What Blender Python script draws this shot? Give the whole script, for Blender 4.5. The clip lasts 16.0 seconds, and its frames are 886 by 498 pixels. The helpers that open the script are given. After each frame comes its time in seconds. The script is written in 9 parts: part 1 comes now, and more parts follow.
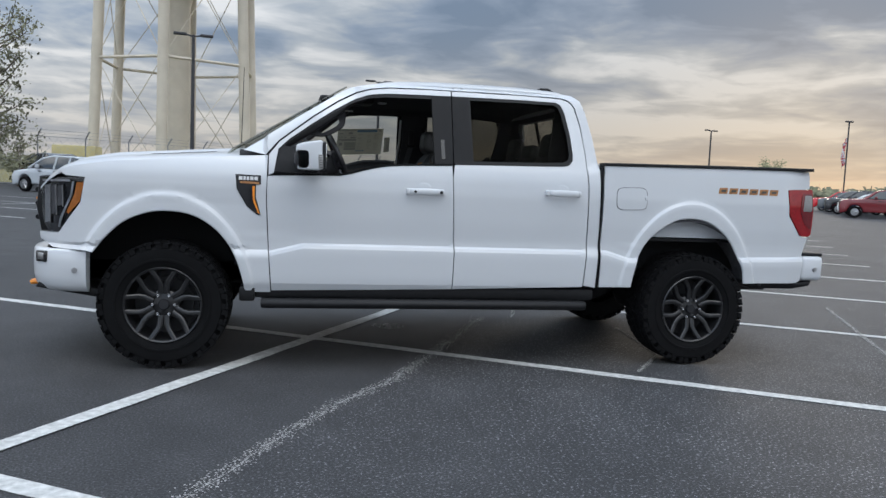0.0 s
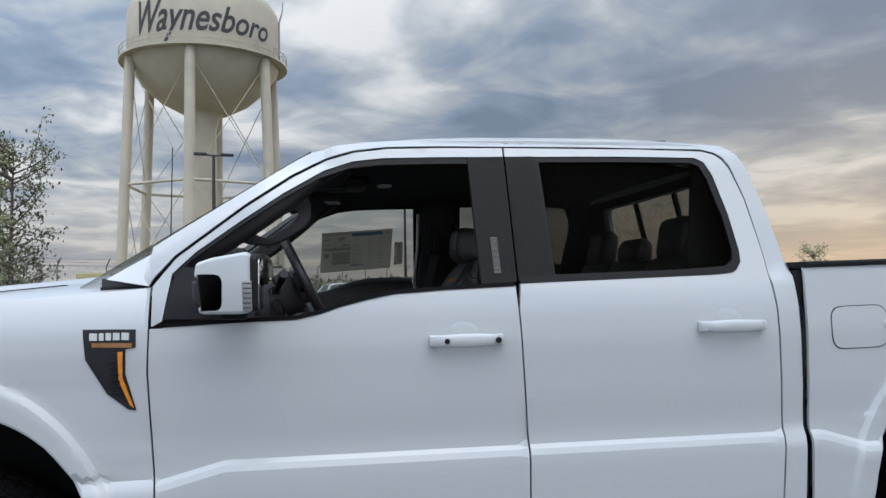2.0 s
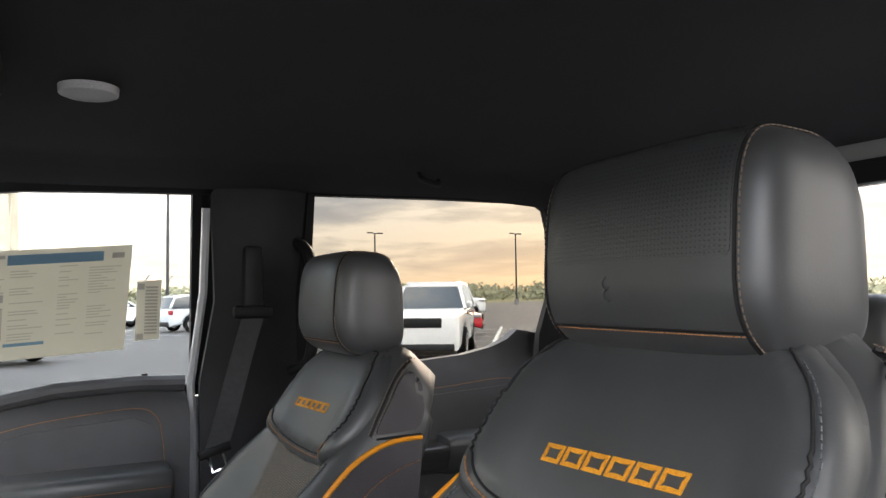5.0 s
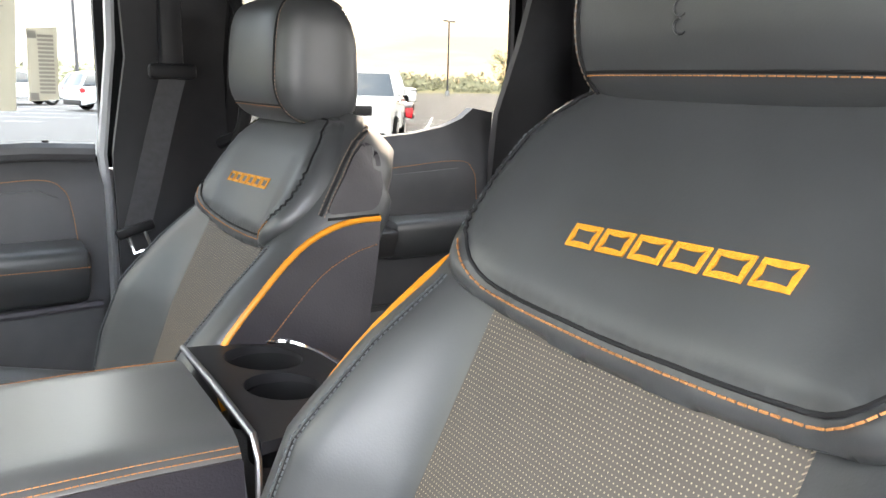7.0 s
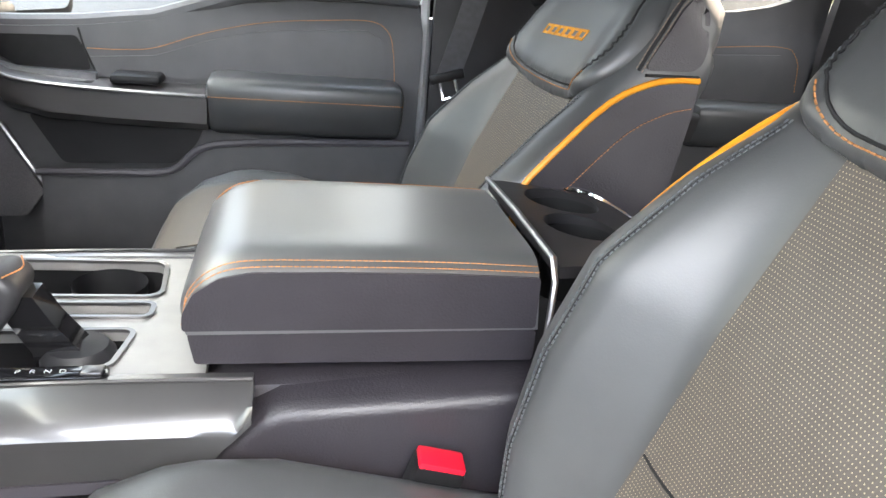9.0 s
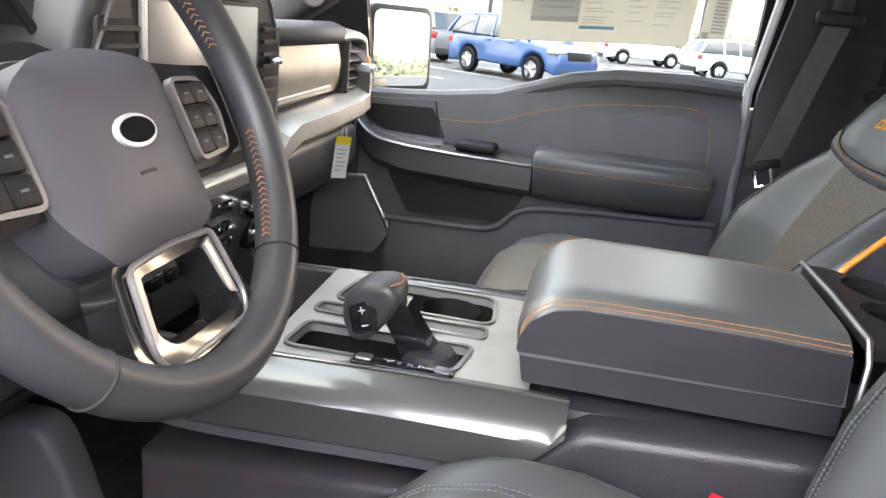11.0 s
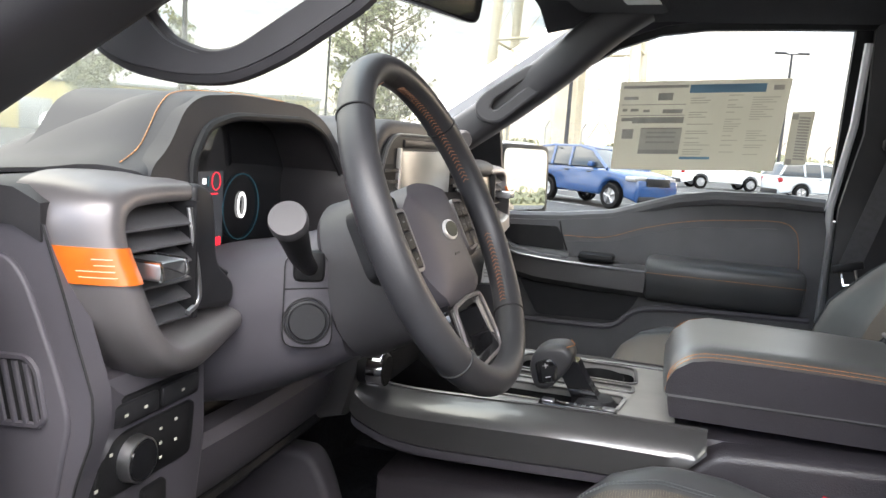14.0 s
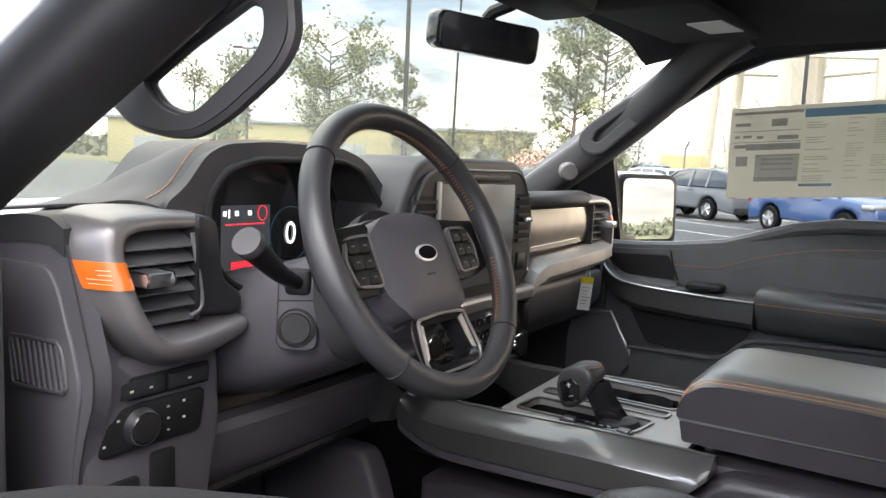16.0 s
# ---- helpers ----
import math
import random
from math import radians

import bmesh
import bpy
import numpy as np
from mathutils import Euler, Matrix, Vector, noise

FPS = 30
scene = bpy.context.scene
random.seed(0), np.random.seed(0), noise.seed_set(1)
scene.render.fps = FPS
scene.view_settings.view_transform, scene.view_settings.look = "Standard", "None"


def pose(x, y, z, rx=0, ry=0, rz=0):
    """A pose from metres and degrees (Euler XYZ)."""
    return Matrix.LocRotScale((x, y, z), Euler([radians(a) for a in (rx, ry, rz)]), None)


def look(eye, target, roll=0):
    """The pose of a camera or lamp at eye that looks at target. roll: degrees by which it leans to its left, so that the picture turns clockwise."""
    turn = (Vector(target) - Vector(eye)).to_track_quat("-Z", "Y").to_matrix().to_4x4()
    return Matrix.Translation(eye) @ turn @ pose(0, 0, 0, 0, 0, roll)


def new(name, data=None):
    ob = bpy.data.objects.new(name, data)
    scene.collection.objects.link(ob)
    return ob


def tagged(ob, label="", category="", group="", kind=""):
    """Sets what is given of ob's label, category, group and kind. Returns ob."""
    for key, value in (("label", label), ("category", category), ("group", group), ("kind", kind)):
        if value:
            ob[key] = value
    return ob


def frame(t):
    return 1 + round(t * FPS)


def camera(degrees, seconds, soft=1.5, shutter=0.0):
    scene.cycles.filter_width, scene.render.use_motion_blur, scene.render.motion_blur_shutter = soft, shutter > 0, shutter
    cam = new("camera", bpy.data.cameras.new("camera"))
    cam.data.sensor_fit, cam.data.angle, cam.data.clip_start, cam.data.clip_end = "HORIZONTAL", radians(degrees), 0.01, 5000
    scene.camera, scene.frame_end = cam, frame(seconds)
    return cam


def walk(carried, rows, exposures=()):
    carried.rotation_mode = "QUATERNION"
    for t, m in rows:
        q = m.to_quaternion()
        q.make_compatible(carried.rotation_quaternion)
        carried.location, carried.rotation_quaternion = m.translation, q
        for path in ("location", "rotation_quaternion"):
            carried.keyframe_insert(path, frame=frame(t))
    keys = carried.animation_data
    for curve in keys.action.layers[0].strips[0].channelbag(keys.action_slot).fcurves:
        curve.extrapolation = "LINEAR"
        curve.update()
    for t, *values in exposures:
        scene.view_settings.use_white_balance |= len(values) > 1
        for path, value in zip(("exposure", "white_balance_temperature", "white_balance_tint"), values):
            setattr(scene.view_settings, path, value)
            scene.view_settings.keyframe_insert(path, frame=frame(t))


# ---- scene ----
cam = camera(60.1, 16.0)
PATH = [
    (0, (0.737, -6.082, 1.271), (1.145, -4.132, 1.096), 2.4),
    (0.5, (0.901, -5.508, 1.255), (1.287, -3.548, 1.151), 1.3),
    (1, (1.046, -4.878, 1.305), (1.398, -2.91, 1.264), 0.4),
    (1.5, (1.117, -4.235, 1.373), (1.439, -2.261, 1.385), -0.3),
    (2, (1.163, -3.58, 1.382), (1.487, -1.608, 1.48), -1.0),
    (2.5, (1.164, -2.932, 1.417), (1.521, -0.972, 1.583), -1.1),
    (3, (1.238, -2.342, 1.461), (1.653, -0.398, 1.678), -1.8),
    (5.5, (1.486, -0.802, 1.62), (2.465, 0.942, 1.642), -0.7),
    (6, (1.5, -0.756, 1.609), (2.524, 0.955, 1.461), -0.5),
    (6.5, (1.503, -0.74, 1.585), (2.543, 0.943, 1.29), 0.3),
    (7, (1.504, -0.736, 1.567), (2.533, 0.926, 1.145), 1.5),
    (7.5, (1.493, -0.729, 1.547), (2.46, 0.938, 1.013), 2.8),
    (8, (1.475, -0.722, 1.529), (2.303, 0.987, 0.904), 3.9),
    (8.5, (1.466, -0.725, 1.513), (2.089, 1.049, 0.832), 4.9),
    (9, (1.457, -0.736, 1.506), (1.851, 1.091, 0.796), 5.3),
    (9.5, (1.449, -0.754, 1.506), (1.622, 1.11, 0.803), 5.4),
    (10, (1.442, -0.772, 1.505), (1.42, 1.112, 0.833), 5.5),
    (12.5, (1.333, -1.057, 1.517), (0.811, 0.828, 1.095), 6.4),
    (13, (1.319, -1.129, 1.504), (0.802, 0.768, 1.138), 5.7),
    (13.5, (1.31, -1.189, 1.507), (0.78, 0.714, 1.197), 4.6),
    (14, (1.349, -1.213, 1.513), (0.789, 0.688, 1.237), 4.0),
    (14.5, (1.48, -1.261, 1.528), (0.86, 0.623, 1.27), 3.5),
    (15, (1.589, -1.291, 1.531), (0.86, 0.556, 1.286), 3.2),
    (15.5, (1.63, -1.257, 1.536), (0.745, 0.521, 1.299), 2.9),
    (16, (1.654, -1.199, 1.532), (0.579, 0.472, 1.308), 2.5),
]
walk(cam, [(t, look(eye, target, roll)) for t, eye, target, roll in PATH], exposures=[(0.0, -0.35, 6150, 10), (3.2, -0.5, 6200, 10), (5.3, 2.58, 7000, 15), (7.0, 3.27, 6900, 13), (8.3, 3.42, 6880, 13), (10.2, 3.24, 6850, 14), (12.5, 2.8, 6900, 14), (16.0, 2.12, 6850, 14)])

# ---------- world and light ----------
world = bpy.data.worlds.new("overcast_dusk_sky")
scene.world = world
world.use_nodes = True
wt = world.node_tree
wt.nodes.clear()


def wn(kind, **kw):
    n = wt.nodes.new(kind)
    for k, v in kw.items():
        setattr(n, k, v)
    return n


def wlink(a, b):
    wt.links.new(a, b)


def wmath(op, a, b=None, c=None, clamp=False):
    n = wn("ShaderNodeMath", operation=op, use_clamp=clamp)
    for i, v in enumerate((a, b, c)):
        if v is None:
            continue
        if isinstance(v, (int, float)):
            n.inputs[i].default_value = v
        else:
            wlink(v, n.inputs[i])
    return n.outputs[0]


def wmix(f, a, b):
    n = wn("ShaderNodeMix", data_type="RGBA")
    for s, v in ((n.inputs[0], f), (n.inputs[6], a), (n.inputs[7], b)):
        if isinstance(v, (int, float)):
            s.default_value = v
        elif isinstance(v, tuple):
            s.default_value = (*v, 1)
        else:
            wlink(v, s)
    return n.outputs[2]


def wramp(f, stops):
    n = wn("ShaderNodeValToRGB")
    r = n.color_ramp
    while len(r.elements) < len(stops):
        r.elements.new(0.5)
    for e, (p, c) in zip(r.elements, stops):
        e.position, e.color = p, (*c, 1)
    wlink(f, n.inputs[0])
    return n.outputs[0]


geo = wn("ShaderNodeTexCoord")
sep = wn("ShaderNodeSeparateXYZ")
wlink(geo.outputs["Generated"], sep.inputs[0])
dx, dy, dz = sep.outputs
up = wmath("MAXIMUM", dz, 0.0)
# cloud sheet: directions are laid onto a flat layer overhead
lift = wmath("ADD", up, 0.10)
comb = wn("ShaderNodeCombineXYZ")
wlink(wmath("DIVIDE", dx, lift), comb.inputs[0])
wlink(wmath("DIVIDE", dy, lift), comb.inputs[1])
big = wn("ShaderNodeTexNoise")
big.inputs["Scale"].default_value, big.inputs["Detail"].default_value = 0.62, 7
big.inputs["Roughness"].default_value, big.inputs["Distortion"].default_value = 0.52, 0.35
wlink(comb.outputs[0], big.inputs["Vector"])
fine = wn("ShaderNodeTexNoise")
fine.inputs["Scale"].default_value, fine.inputs["Detail"].default_value = 2.1, 6
fine.inputs["Distortion"].default_value = 0.6
wlink(comb.outputs[0], fine.inputs["Vector"])
cloud = wmath("ADD", wmath("MULTIPLY", big.outputs[0], 0.68), wmath("MULTIPLY", fine.outputs[0], 0.32))
sheet = wramp(cloud, [(0.41, (0.40, 0.53, 0.72)), (0.46, (0.58, 0.71, 0.90)), (0.505, (0.92, 1.00, 1.08)), (0.565, (1.62, 1.62, 1.60))])
# warm glow along the horizon, strongest towards the low sun
side = wmath("ADD", wmath("MULTIPLY", dx, 0.62), wmath("MULTIPLY", dy, 0.78))
toward = wmath("MULTIPLY_ADD", side, 0.5, 0.5, clamp=True)
warm = wmix(wmath("POWER", toward, 2.0), (0.86, 0.85, 0.84), (1.22, 1.06, 0.86))
band = wmath("POWER", wmath("SUBTRACT", 1.0, wmath("MULTIPLY", up, 4.6), clamp=True), 1.6)
streak = wmath("MULTIPLY", band, wmath("MULTIPLY_ADD", cloud, 1.6, 0.05, clamp=True))
tinted = wmix(streak, sheet, warm)
# sky set brighter overhead and away from the low sun, to light truck and cab
zen = wmath("MULTIPLY_ADD", wmath("POWER", up, 2.2), 2.6, 1.0)
sky = wn("ShaderNodeTexSky", sky_type="NISHITA", sun_disc=False)
sky.sun_elevation, sky.sun_rotation = radians(9), radians(38)
skybg, cloudbg, both = wn("ShaderNodeBackground"), wn("ShaderNodeBackground"), wn("ShaderNodeAddShader")
skybg.inputs[1].default_value = 0.006
wlink(sky.outputs[0], skybg.inputs[0])
wlink(tinted, cloudbg.inputs[0])
away = wmath("MULTIPLY_ADD", side, -0.55, 1.15)
wlink(wmath("MULTIPLY", wmath("MULTIPLY", zen, away), 0.76), cloudbg.inputs[1])
wlink(skybg.outputs[0], both.inputs[0])
wlink(cloudbg.outputs[0], both.inputs[1])
wout = wn("ShaderNodeOutputWorld")
wlink(both.outputs[0], wout.inputs[0])

sun = new("sun", bpy.data.lights.new("sun", "SUN"))
sun.data.energy, sun.data.angle, sun.data.color = 0.7, radians(18), (1.0, 0.86, 0.7)
sun.matrix_world = look((0, 0, 40), (-20, -25.6, 34.0))


# added lamps for the sky's light in the driver's open and rear door's windows
for name, energy, sx, sy, eye, aim in (("window_sky_fill", 0.28, 0.72, 0.22, (1.34, -0.875, 1.735), (1.22, 0.30, 0.95)), ("rear_window_sky_fill", 0.38, 0.56, 0.22, (2.32, -0.875, 1.70), (2.10, 0.30, 1.10))):
    lamp = new(name, bpy.data.lights.new(name, "AREA"))
    lamp.data.shape, lamp.data.size, lamp.data.size_y = "RECTANGLE", sx, sy
    lamp.data.spread = radians(125)
    lamp.data.energy, lamp.data.color = energy, (0.95, 0.97, 1.0)
    lamp.matrix_world = look(eye, aim)

# ---------- materials ----------
def mat(name, color, rough=0.5, metal=0.0, vary=0.0, scale=8.0, bump=0.0, bscale=200.0, spec=0.5, coat=0.0, trans=0.0,
        emit=None, power=1.0, color2=None, sharp=0.0, bdist=0.002, crough=0.05):
    m = bpy.data.materials.new(name)
    m.use_nodes = True
    t = m.node_tree
    b = t.nodes["Principled BSDF"]
    b.inputs["Base Color"].default_value = (*color, 1)
    b.inputs["Roughness"].default_value = rough
    b.inputs["Metallic"].default_value = metal
    b.inputs["Specular IOR Level"].default_value = spec
    b.inputs["Coat Weight"].default_value = coat
    b.inputs["Coat Roughness"].default_value = crough
    b.inputs["Transmission Weight"].default_value = trans
    tc = t.nodes.new("ShaderNodeTexCoord")
    if vary or color2:
        n = t.nodes.new("ShaderNodeTexNoise")
        n.inputs["Scale"].default_value, n.inputs["Detail"].default_value = scale, 6
        t.links.new(tc.outputs["Object"], n.inputs["Vector"])
        r = t.nodes.new("ShaderNodeValToRGB")
        lo, hi = (0.3 + sharp, 0.7 - sharp)
        c2 = color2 or tuple(min(1, c * (1 + vary)) for c in color)
        c1 = color if color2 else tuple(c * (1 - vary) for c in color)
        r.color_ramp.elements[0].position, r.color_ramp.elements[0].color = lo, (*c1, 1)
        r.color_ramp.elements[1].position, r.color_ramp.elements[1].color = hi, (*c2, 1)
        t.links.new(n.outputs[0], r.inputs[0])
        t.links.new(r.outputs[0], b.inputs["Base Color"])
        q = t.nodes.new("ShaderNodeMapRange")
        q.inputs["To Min"].default_value, q.inputs["To Max"].default_value = max(0, rough - 0.06), min(1, rough + 0.06)
        t.links.new(n.outputs[0], q.inputs["Value"])
        t.links.new(q.outputs[0], b.inputs["Roughness"])
    if bump:
        n2 = t.nodes.new("ShaderNodeTexNoise")
        n2.inputs["Scale"].default_value, n2.inputs["Detail"].default_value = bscale, 3
        t.links.new(tc.outputs["Object"], n2.inputs["Vector"])
        u = t.nodes.new("ShaderNodeBump")
        u.inputs["Strength"].default_value, u.inputs["Distance"].default_value = bump, bdist
        t.links.new(n2.outputs[0], u.inputs["Height"])
        t.links.new(u.outputs[0], b.inputs["Normal"])
    if emit:
        b.inputs["Emission Color"].default_value = (*emit, 1)
        b.inputs["Emission Strength"].default_value = power
    return m


def glass(name, tint=(1, 1, 1), haze=0.0, mirror=0.006):
    """Thin clear pane: tinted see-through, mirror-like at grazing angles."""
    m = bpy.data.materials.new(name)
    m.use_nodes = True
    t = m.node_tree
    t.nodes.remove(t.nodes["Principled BSDF"])
    see, shine, mx, fr = (t.nodes.new("ShaderNode" + k) for k in ("BsdfTransparent", "BsdfGlossy", "MixShader", "LayerWeight"))
    see.inputs[0].default_value = (*tint, 1)
    shine.inputs["Roughness"].default_value = 0.0
    fr.inputs["Blend"].default_value = 0.5
    pw, ad = t.nodes.new("ShaderNodeMath"), t.nodes.new("ShaderNodeMath")
    pw.operation, pw.inputs[1].default_value = "POWER", 5.0
    ad.operation, ad.inputs[1].default_value, ad.inputs[2].default_value = "MULTIPLY_ADD", 0.5, mirror
    t.links.new(fr.outputs["Facing"], pw.inputs[0])
    t.links.new(pw.outputs[0], ad.inputs[0])
    t.links.new(ad.outputs[0], mx.inputs[0])
    t.links.new(see.outputs[0], mx.inputs[1])
    t.links.new(shine.outputs[0], mx.inputs[2])
    # pale translucent layer that paints glare haze over the view through the pane
    if haze:
        veil, over = t.nodes.new("ShaderNodeBsdfTranslucent"), t.nodes.new("ShaderNodeMixShader")
        veil.inputs[0].default_value, over.inputs[0].default_value = (0.80, 0.82, 0.66, 1), haze
        t.links.new(mx.outputs[0], over.inputs[1])
        t.links.new(veil.outputs[0], over.inputs[2])
        mx = over
    t.links.new(mx.outputs[0], t.nodes["Material Output"].inputs[0])
    return m


def dotted(name, base, dot, pitch=0.0062, size=0.2, rough=0.5, spec=0.5):
    """Leather punched with a close grid of small holes."""
    m = mat(name, base, rough=rough, spec=spec, vary=0.08, scale=30, bump=0.25, bscale=500)
    t = m.node_tree
    b = t.nodes["Principled BSDF"]
    tc = t.nodes.new("ShaderNodeTexCoord")
    v = t.nodes.new("ShaderNodeTexVoronoi")
    v.inputs["Scale"].default_value, v.inputs["Randomness"].default_value = 1 / pitch, 0.0
    v.voronoi_dimensions = "2D"
    t.links.new(tc.outputs["UV"], v.inputs["Vector"])
    c = t.nodes.new("ShaderNodeMath")
    c.operation = "LESS_THAN"
    c.inputs[1].default_value = size
    t.links.new(v.outputs["Distance"], c.inputs[0])
    mx = t.nodes.new("ShaderNodeMix")
    mx.data_type = "RGBA"
    t.links.new(c.outputs[0], mx.inputs[0])
    old = b.inputs["Base Color"].links[0].from_socket
    t.links.new(old, mx.inputs[6])
    mx.inputs[7].default_value = (*dot, 1)
    t.links.new(mx.outputs[2], b.inputs["Base Color"])
    return m


M_WHITE = mat("white_paint", (0.535, 0.55, 0.57), rough=0.28, coat=0.6)
M_BLACK = mat("black_plastic", (0.009, 0.009, 0.010), spec=0.25, rough=0.5, vary=0.25, scale=30, bump=0.15, bscale=600)
M_TRIM = mat("satin_black_trim", (0.016, 0.016, 0.018), spec=0.3, rough=0.46, vary=0.15, scale=20, bump=0.08, bscale=500)
M_CLADDING = mat("pillar_cladding_black", (0.009, 0.009, 0.010), spec=0.2, rough=0.5, vary=0.15, scale=20)
M_GLOSS = mat("gloss_black", (0.008, 0.008, 0.009), rough=0.08, coat=0.5)
M_LINER = mat("wheel_liner", (0.005, 0.005, 0.0055), rough=0.9, vary=0.3, scale=25, bump=0.4, bscale=120)
M_GREYLINER = mat("grey_felt_liner", (0.16, 0.16, 0.17), rough=0.95, vary=0.2, scale=30, bump=0.4, bscale=300)
M_RUBBER = mat("tyre_rubber", (0.0045, 0.0045, 0.005), spec=0.12, rough=0.72, vary=0.3, scale=20, bump=0.2, bscale=150)
M_RIM = mat("dark_machined_alloy", (0.013, 0.013, 0.014), rough=0.32, metal=0.2, coat=0.2, vary=0.12, scale=40)
M_RIMDARK = mat("rim_recess", (0.012, 0.012, 0.013), rough=0.5, metal=0.3, vary=0.2)
M_CHROME = mat("chrome", (0.75, 0.76, 0.78), rough=0.1, metal=1.0)
M_STEEL = mat("brushed_steel", (0.42, 0.42, 0.43), rough=0.35, metal=1.0, vary=0.15, scale=60)
M_CLEAR = glass("clear_glass", (0.72, 0.735, 0.725))
M_WINDSCREEN = glass("hazed_windscreen_glass", (0.60, 0.615, 0.59), haze=0.012)
M_TINT = glass("tinted_glass", (0.50, 0.495, 0.47), mirror=0.001)
M_TINTBACK = glass("lightly_tinted_glass", (0.76, 0.755, 0.74))
M_LENS = glass("clear_lens", (0.92, 0.93, 0.95))
M_RED = mat("red_lens", (0.25, 0.004, 0.008), rough=0.12, coat=0.6, vary=0.2, scale=60)
M_DKRED = mat("dark_red_lens", (0.13, 0.006, 0.01), rough=0.1, coat=0.6, vary=0.2, scale=40)
M_SIDEMARK = mat("amber_side_marker", (0.42, 0.13, 0.02), rough=0.15, coat=0.5, vary=0.2, scale=60)
M_ORANGE = mat("orange_accent", (0.72, 0.24, 0.02), rough=0.45, vary=0.12, scale=60)
M_VENTBAND = mat("burnt_orange_vent_band", (0.50, 0.105, 0.012), rough=0.3, coat=0.4, vary=0.1, scale=60)
M_BRONZE = mat("bronze_orange_decal", (0.33, 0.15, 0.05), rough=0.5, vary=0.25, scale=40)
M_DARKDECAL = mat("dark_decal", (0.06, 0.055, 0.05), rough=0.5, vary=0.15, scale=40)
M_LEATHER = mat("black_leather", (0.048, 0.050, 0.052), rough=0.42, spec=0.8, coat=0.2, crough=0.38, vary=0.14, scale=14, bump=0.10, bscale=520, bdist=0.001)
M_LEATHERG = mat("grained_leather", (0.070, 0.073, 0.073), rough=0.40, spec=1.0, coat=0.9, crough=0.30, vary=0.10, scale=18, bump=0.16, bscale=420, bdist=0.001)
M_SIDE = mat("plum_black_vinyl", (0.029, 0.026, 0.031), rough=0.38, vary=0.10, scale=20, bump=0.3, bscale=400)
M_SEAM = mat("seam_groove", (0.008, 0.008, 0.009), rough=0.8)
M_WHEEL = mat("wheel_leather", (0.028, 0.028, 0.031), rough=0.42, spec=0.5, vary=0.12, scale=20, bump=0.12, bscale=520, bdist=0.001)
M_PERF = dotted("perforated_brown_leather", (0.088, 0.076, 0.065), (0.36, 0.30, 0.21), pitch=0.0033, size=0.16)
M_PERFDARK = dotted("punched_black_leather", (0.046, 0.048, 0.051), (0.006, 0.006, 0.006), pitch=0.0042, size=0.2, rough=0.34, spec=0.95)
M_STITCH = mat("orange_thread", (0.46, 0.20, 0.07), rough=0.7, vary=0.2, scale=200)
M_LACE = mat("rust_lacing_thread", (0.27, 0.115, 0.055), rough=0.7, vary=0.2, scale=200)
M_STITCHTAN = mat("tan_thread", (0.26, 0.19, 0.14), rough=0.7, vary=0.2, scale=200)
M_STITCHG = mat("grey_thread", (0.10, 0.11, 0.115), rough=0.7)
M_PIPE = mat("orange_piping", (0.78, 0.29, 0.015), rough=0.42, vary=0.1, scale=60)
M_EMB = mat("orange_embroidery", (0.80, 0.33, 0.02), rough=0.6, vary=0.15, scale=300, bump=0.6, bscale=900)
M_PLASTIC = mat("charcoal_plastic", (0.070, 0.070, 0.075), rough=0.44, vary=0.10, scale=20, bump=0.3, bscale=700)
M_PLUM = mat("charcoal_soft_plastic", (0.062, 0.058, 0.068), rough=0.5, spec=0.35, vary=0.06, scale=14, bump=0.10, bscale=800, bdist=0.001)
M_DASHTOP = mat("dash_top_leather", (0.026, 0.025, 0.027), rough=0.52, spec=0.25, vary=0.12, scale=16, bump=0.14, bscale=500, bdist=0.001)
M_BRUSHED = mat("brushed_bronze_trim", (0.30, 0.28, 0.25), rough=0.34, metal=0.85, vary=0.10, scale=25)
M_SATIN = mat("satin_graphite_trim", (0.34, 0.332, 0.318), rough=0.36, metal=0.5, vary=0.10, scale=20)
M_GRAPH = mat("dark_graphite_metal", (0.12, 0.116, 0.117), rough=0.30, metal=0.7, coat=0.6, vary=0.04, scale=15)
M_GUNMETAL = mat("polished_gunmetal_trim", (0.090, 0.088, 0.089), rough=0.30, metal=0.6, coat=0.7, crough=0.08, vary=0.06, scale=12)
M_VENT = mat("vent_surround_metal", (0.155, 0.145, 0.148), rough=0.36, metal=0.5, vary=0.08, scale=20)
M_EMBLEM = mat("pale_emblem_metal", (0.62, 0.62, 0.63), rough=0.3, metal=0.5)
M_HEADLINER = mat("dark_headliner_cloth", (0.022, 0.021, 0.025), rough=0.95, vary=0.15, scale=30, bump=0.4, bscale=800)
M_PILLAR = mat("pillar_trim_plastic", (0.026, 0.025, 0.028), rough=0.55, vary=0.1, scale=20, bump=0.1, bscale=800, bdist=0.001)
M_CARPET = mat("black_carpet", (0.030, 0.029, 0.033), rough=1.0, vary=0.4, scale=80, bump=0.8, bscale=500)
M_BELT = mat("seat_belt_webbing", (0.05, 0.05, 0.054), rough=0.7, vary=0.15, scale=100, bump=0.4, bscale=900)
M_SCREEN = mat("display_glass", (0.020, 0.021, 0.024), rough=0.06, coat=0.5)
# grey base colour paints the outdoors mirrored in the centre screen
M_TOUCH = mat("touch_screen_reflection", (0.13, 0.135, 0.135), rough=0.28, coat=0.3, crough=0.15)
M_UIGREY = mat("display_grey", (0.02, 0.022, 0.026), rough=0.2, emit=(0.010, 0.011, 0.013), power=1.0)
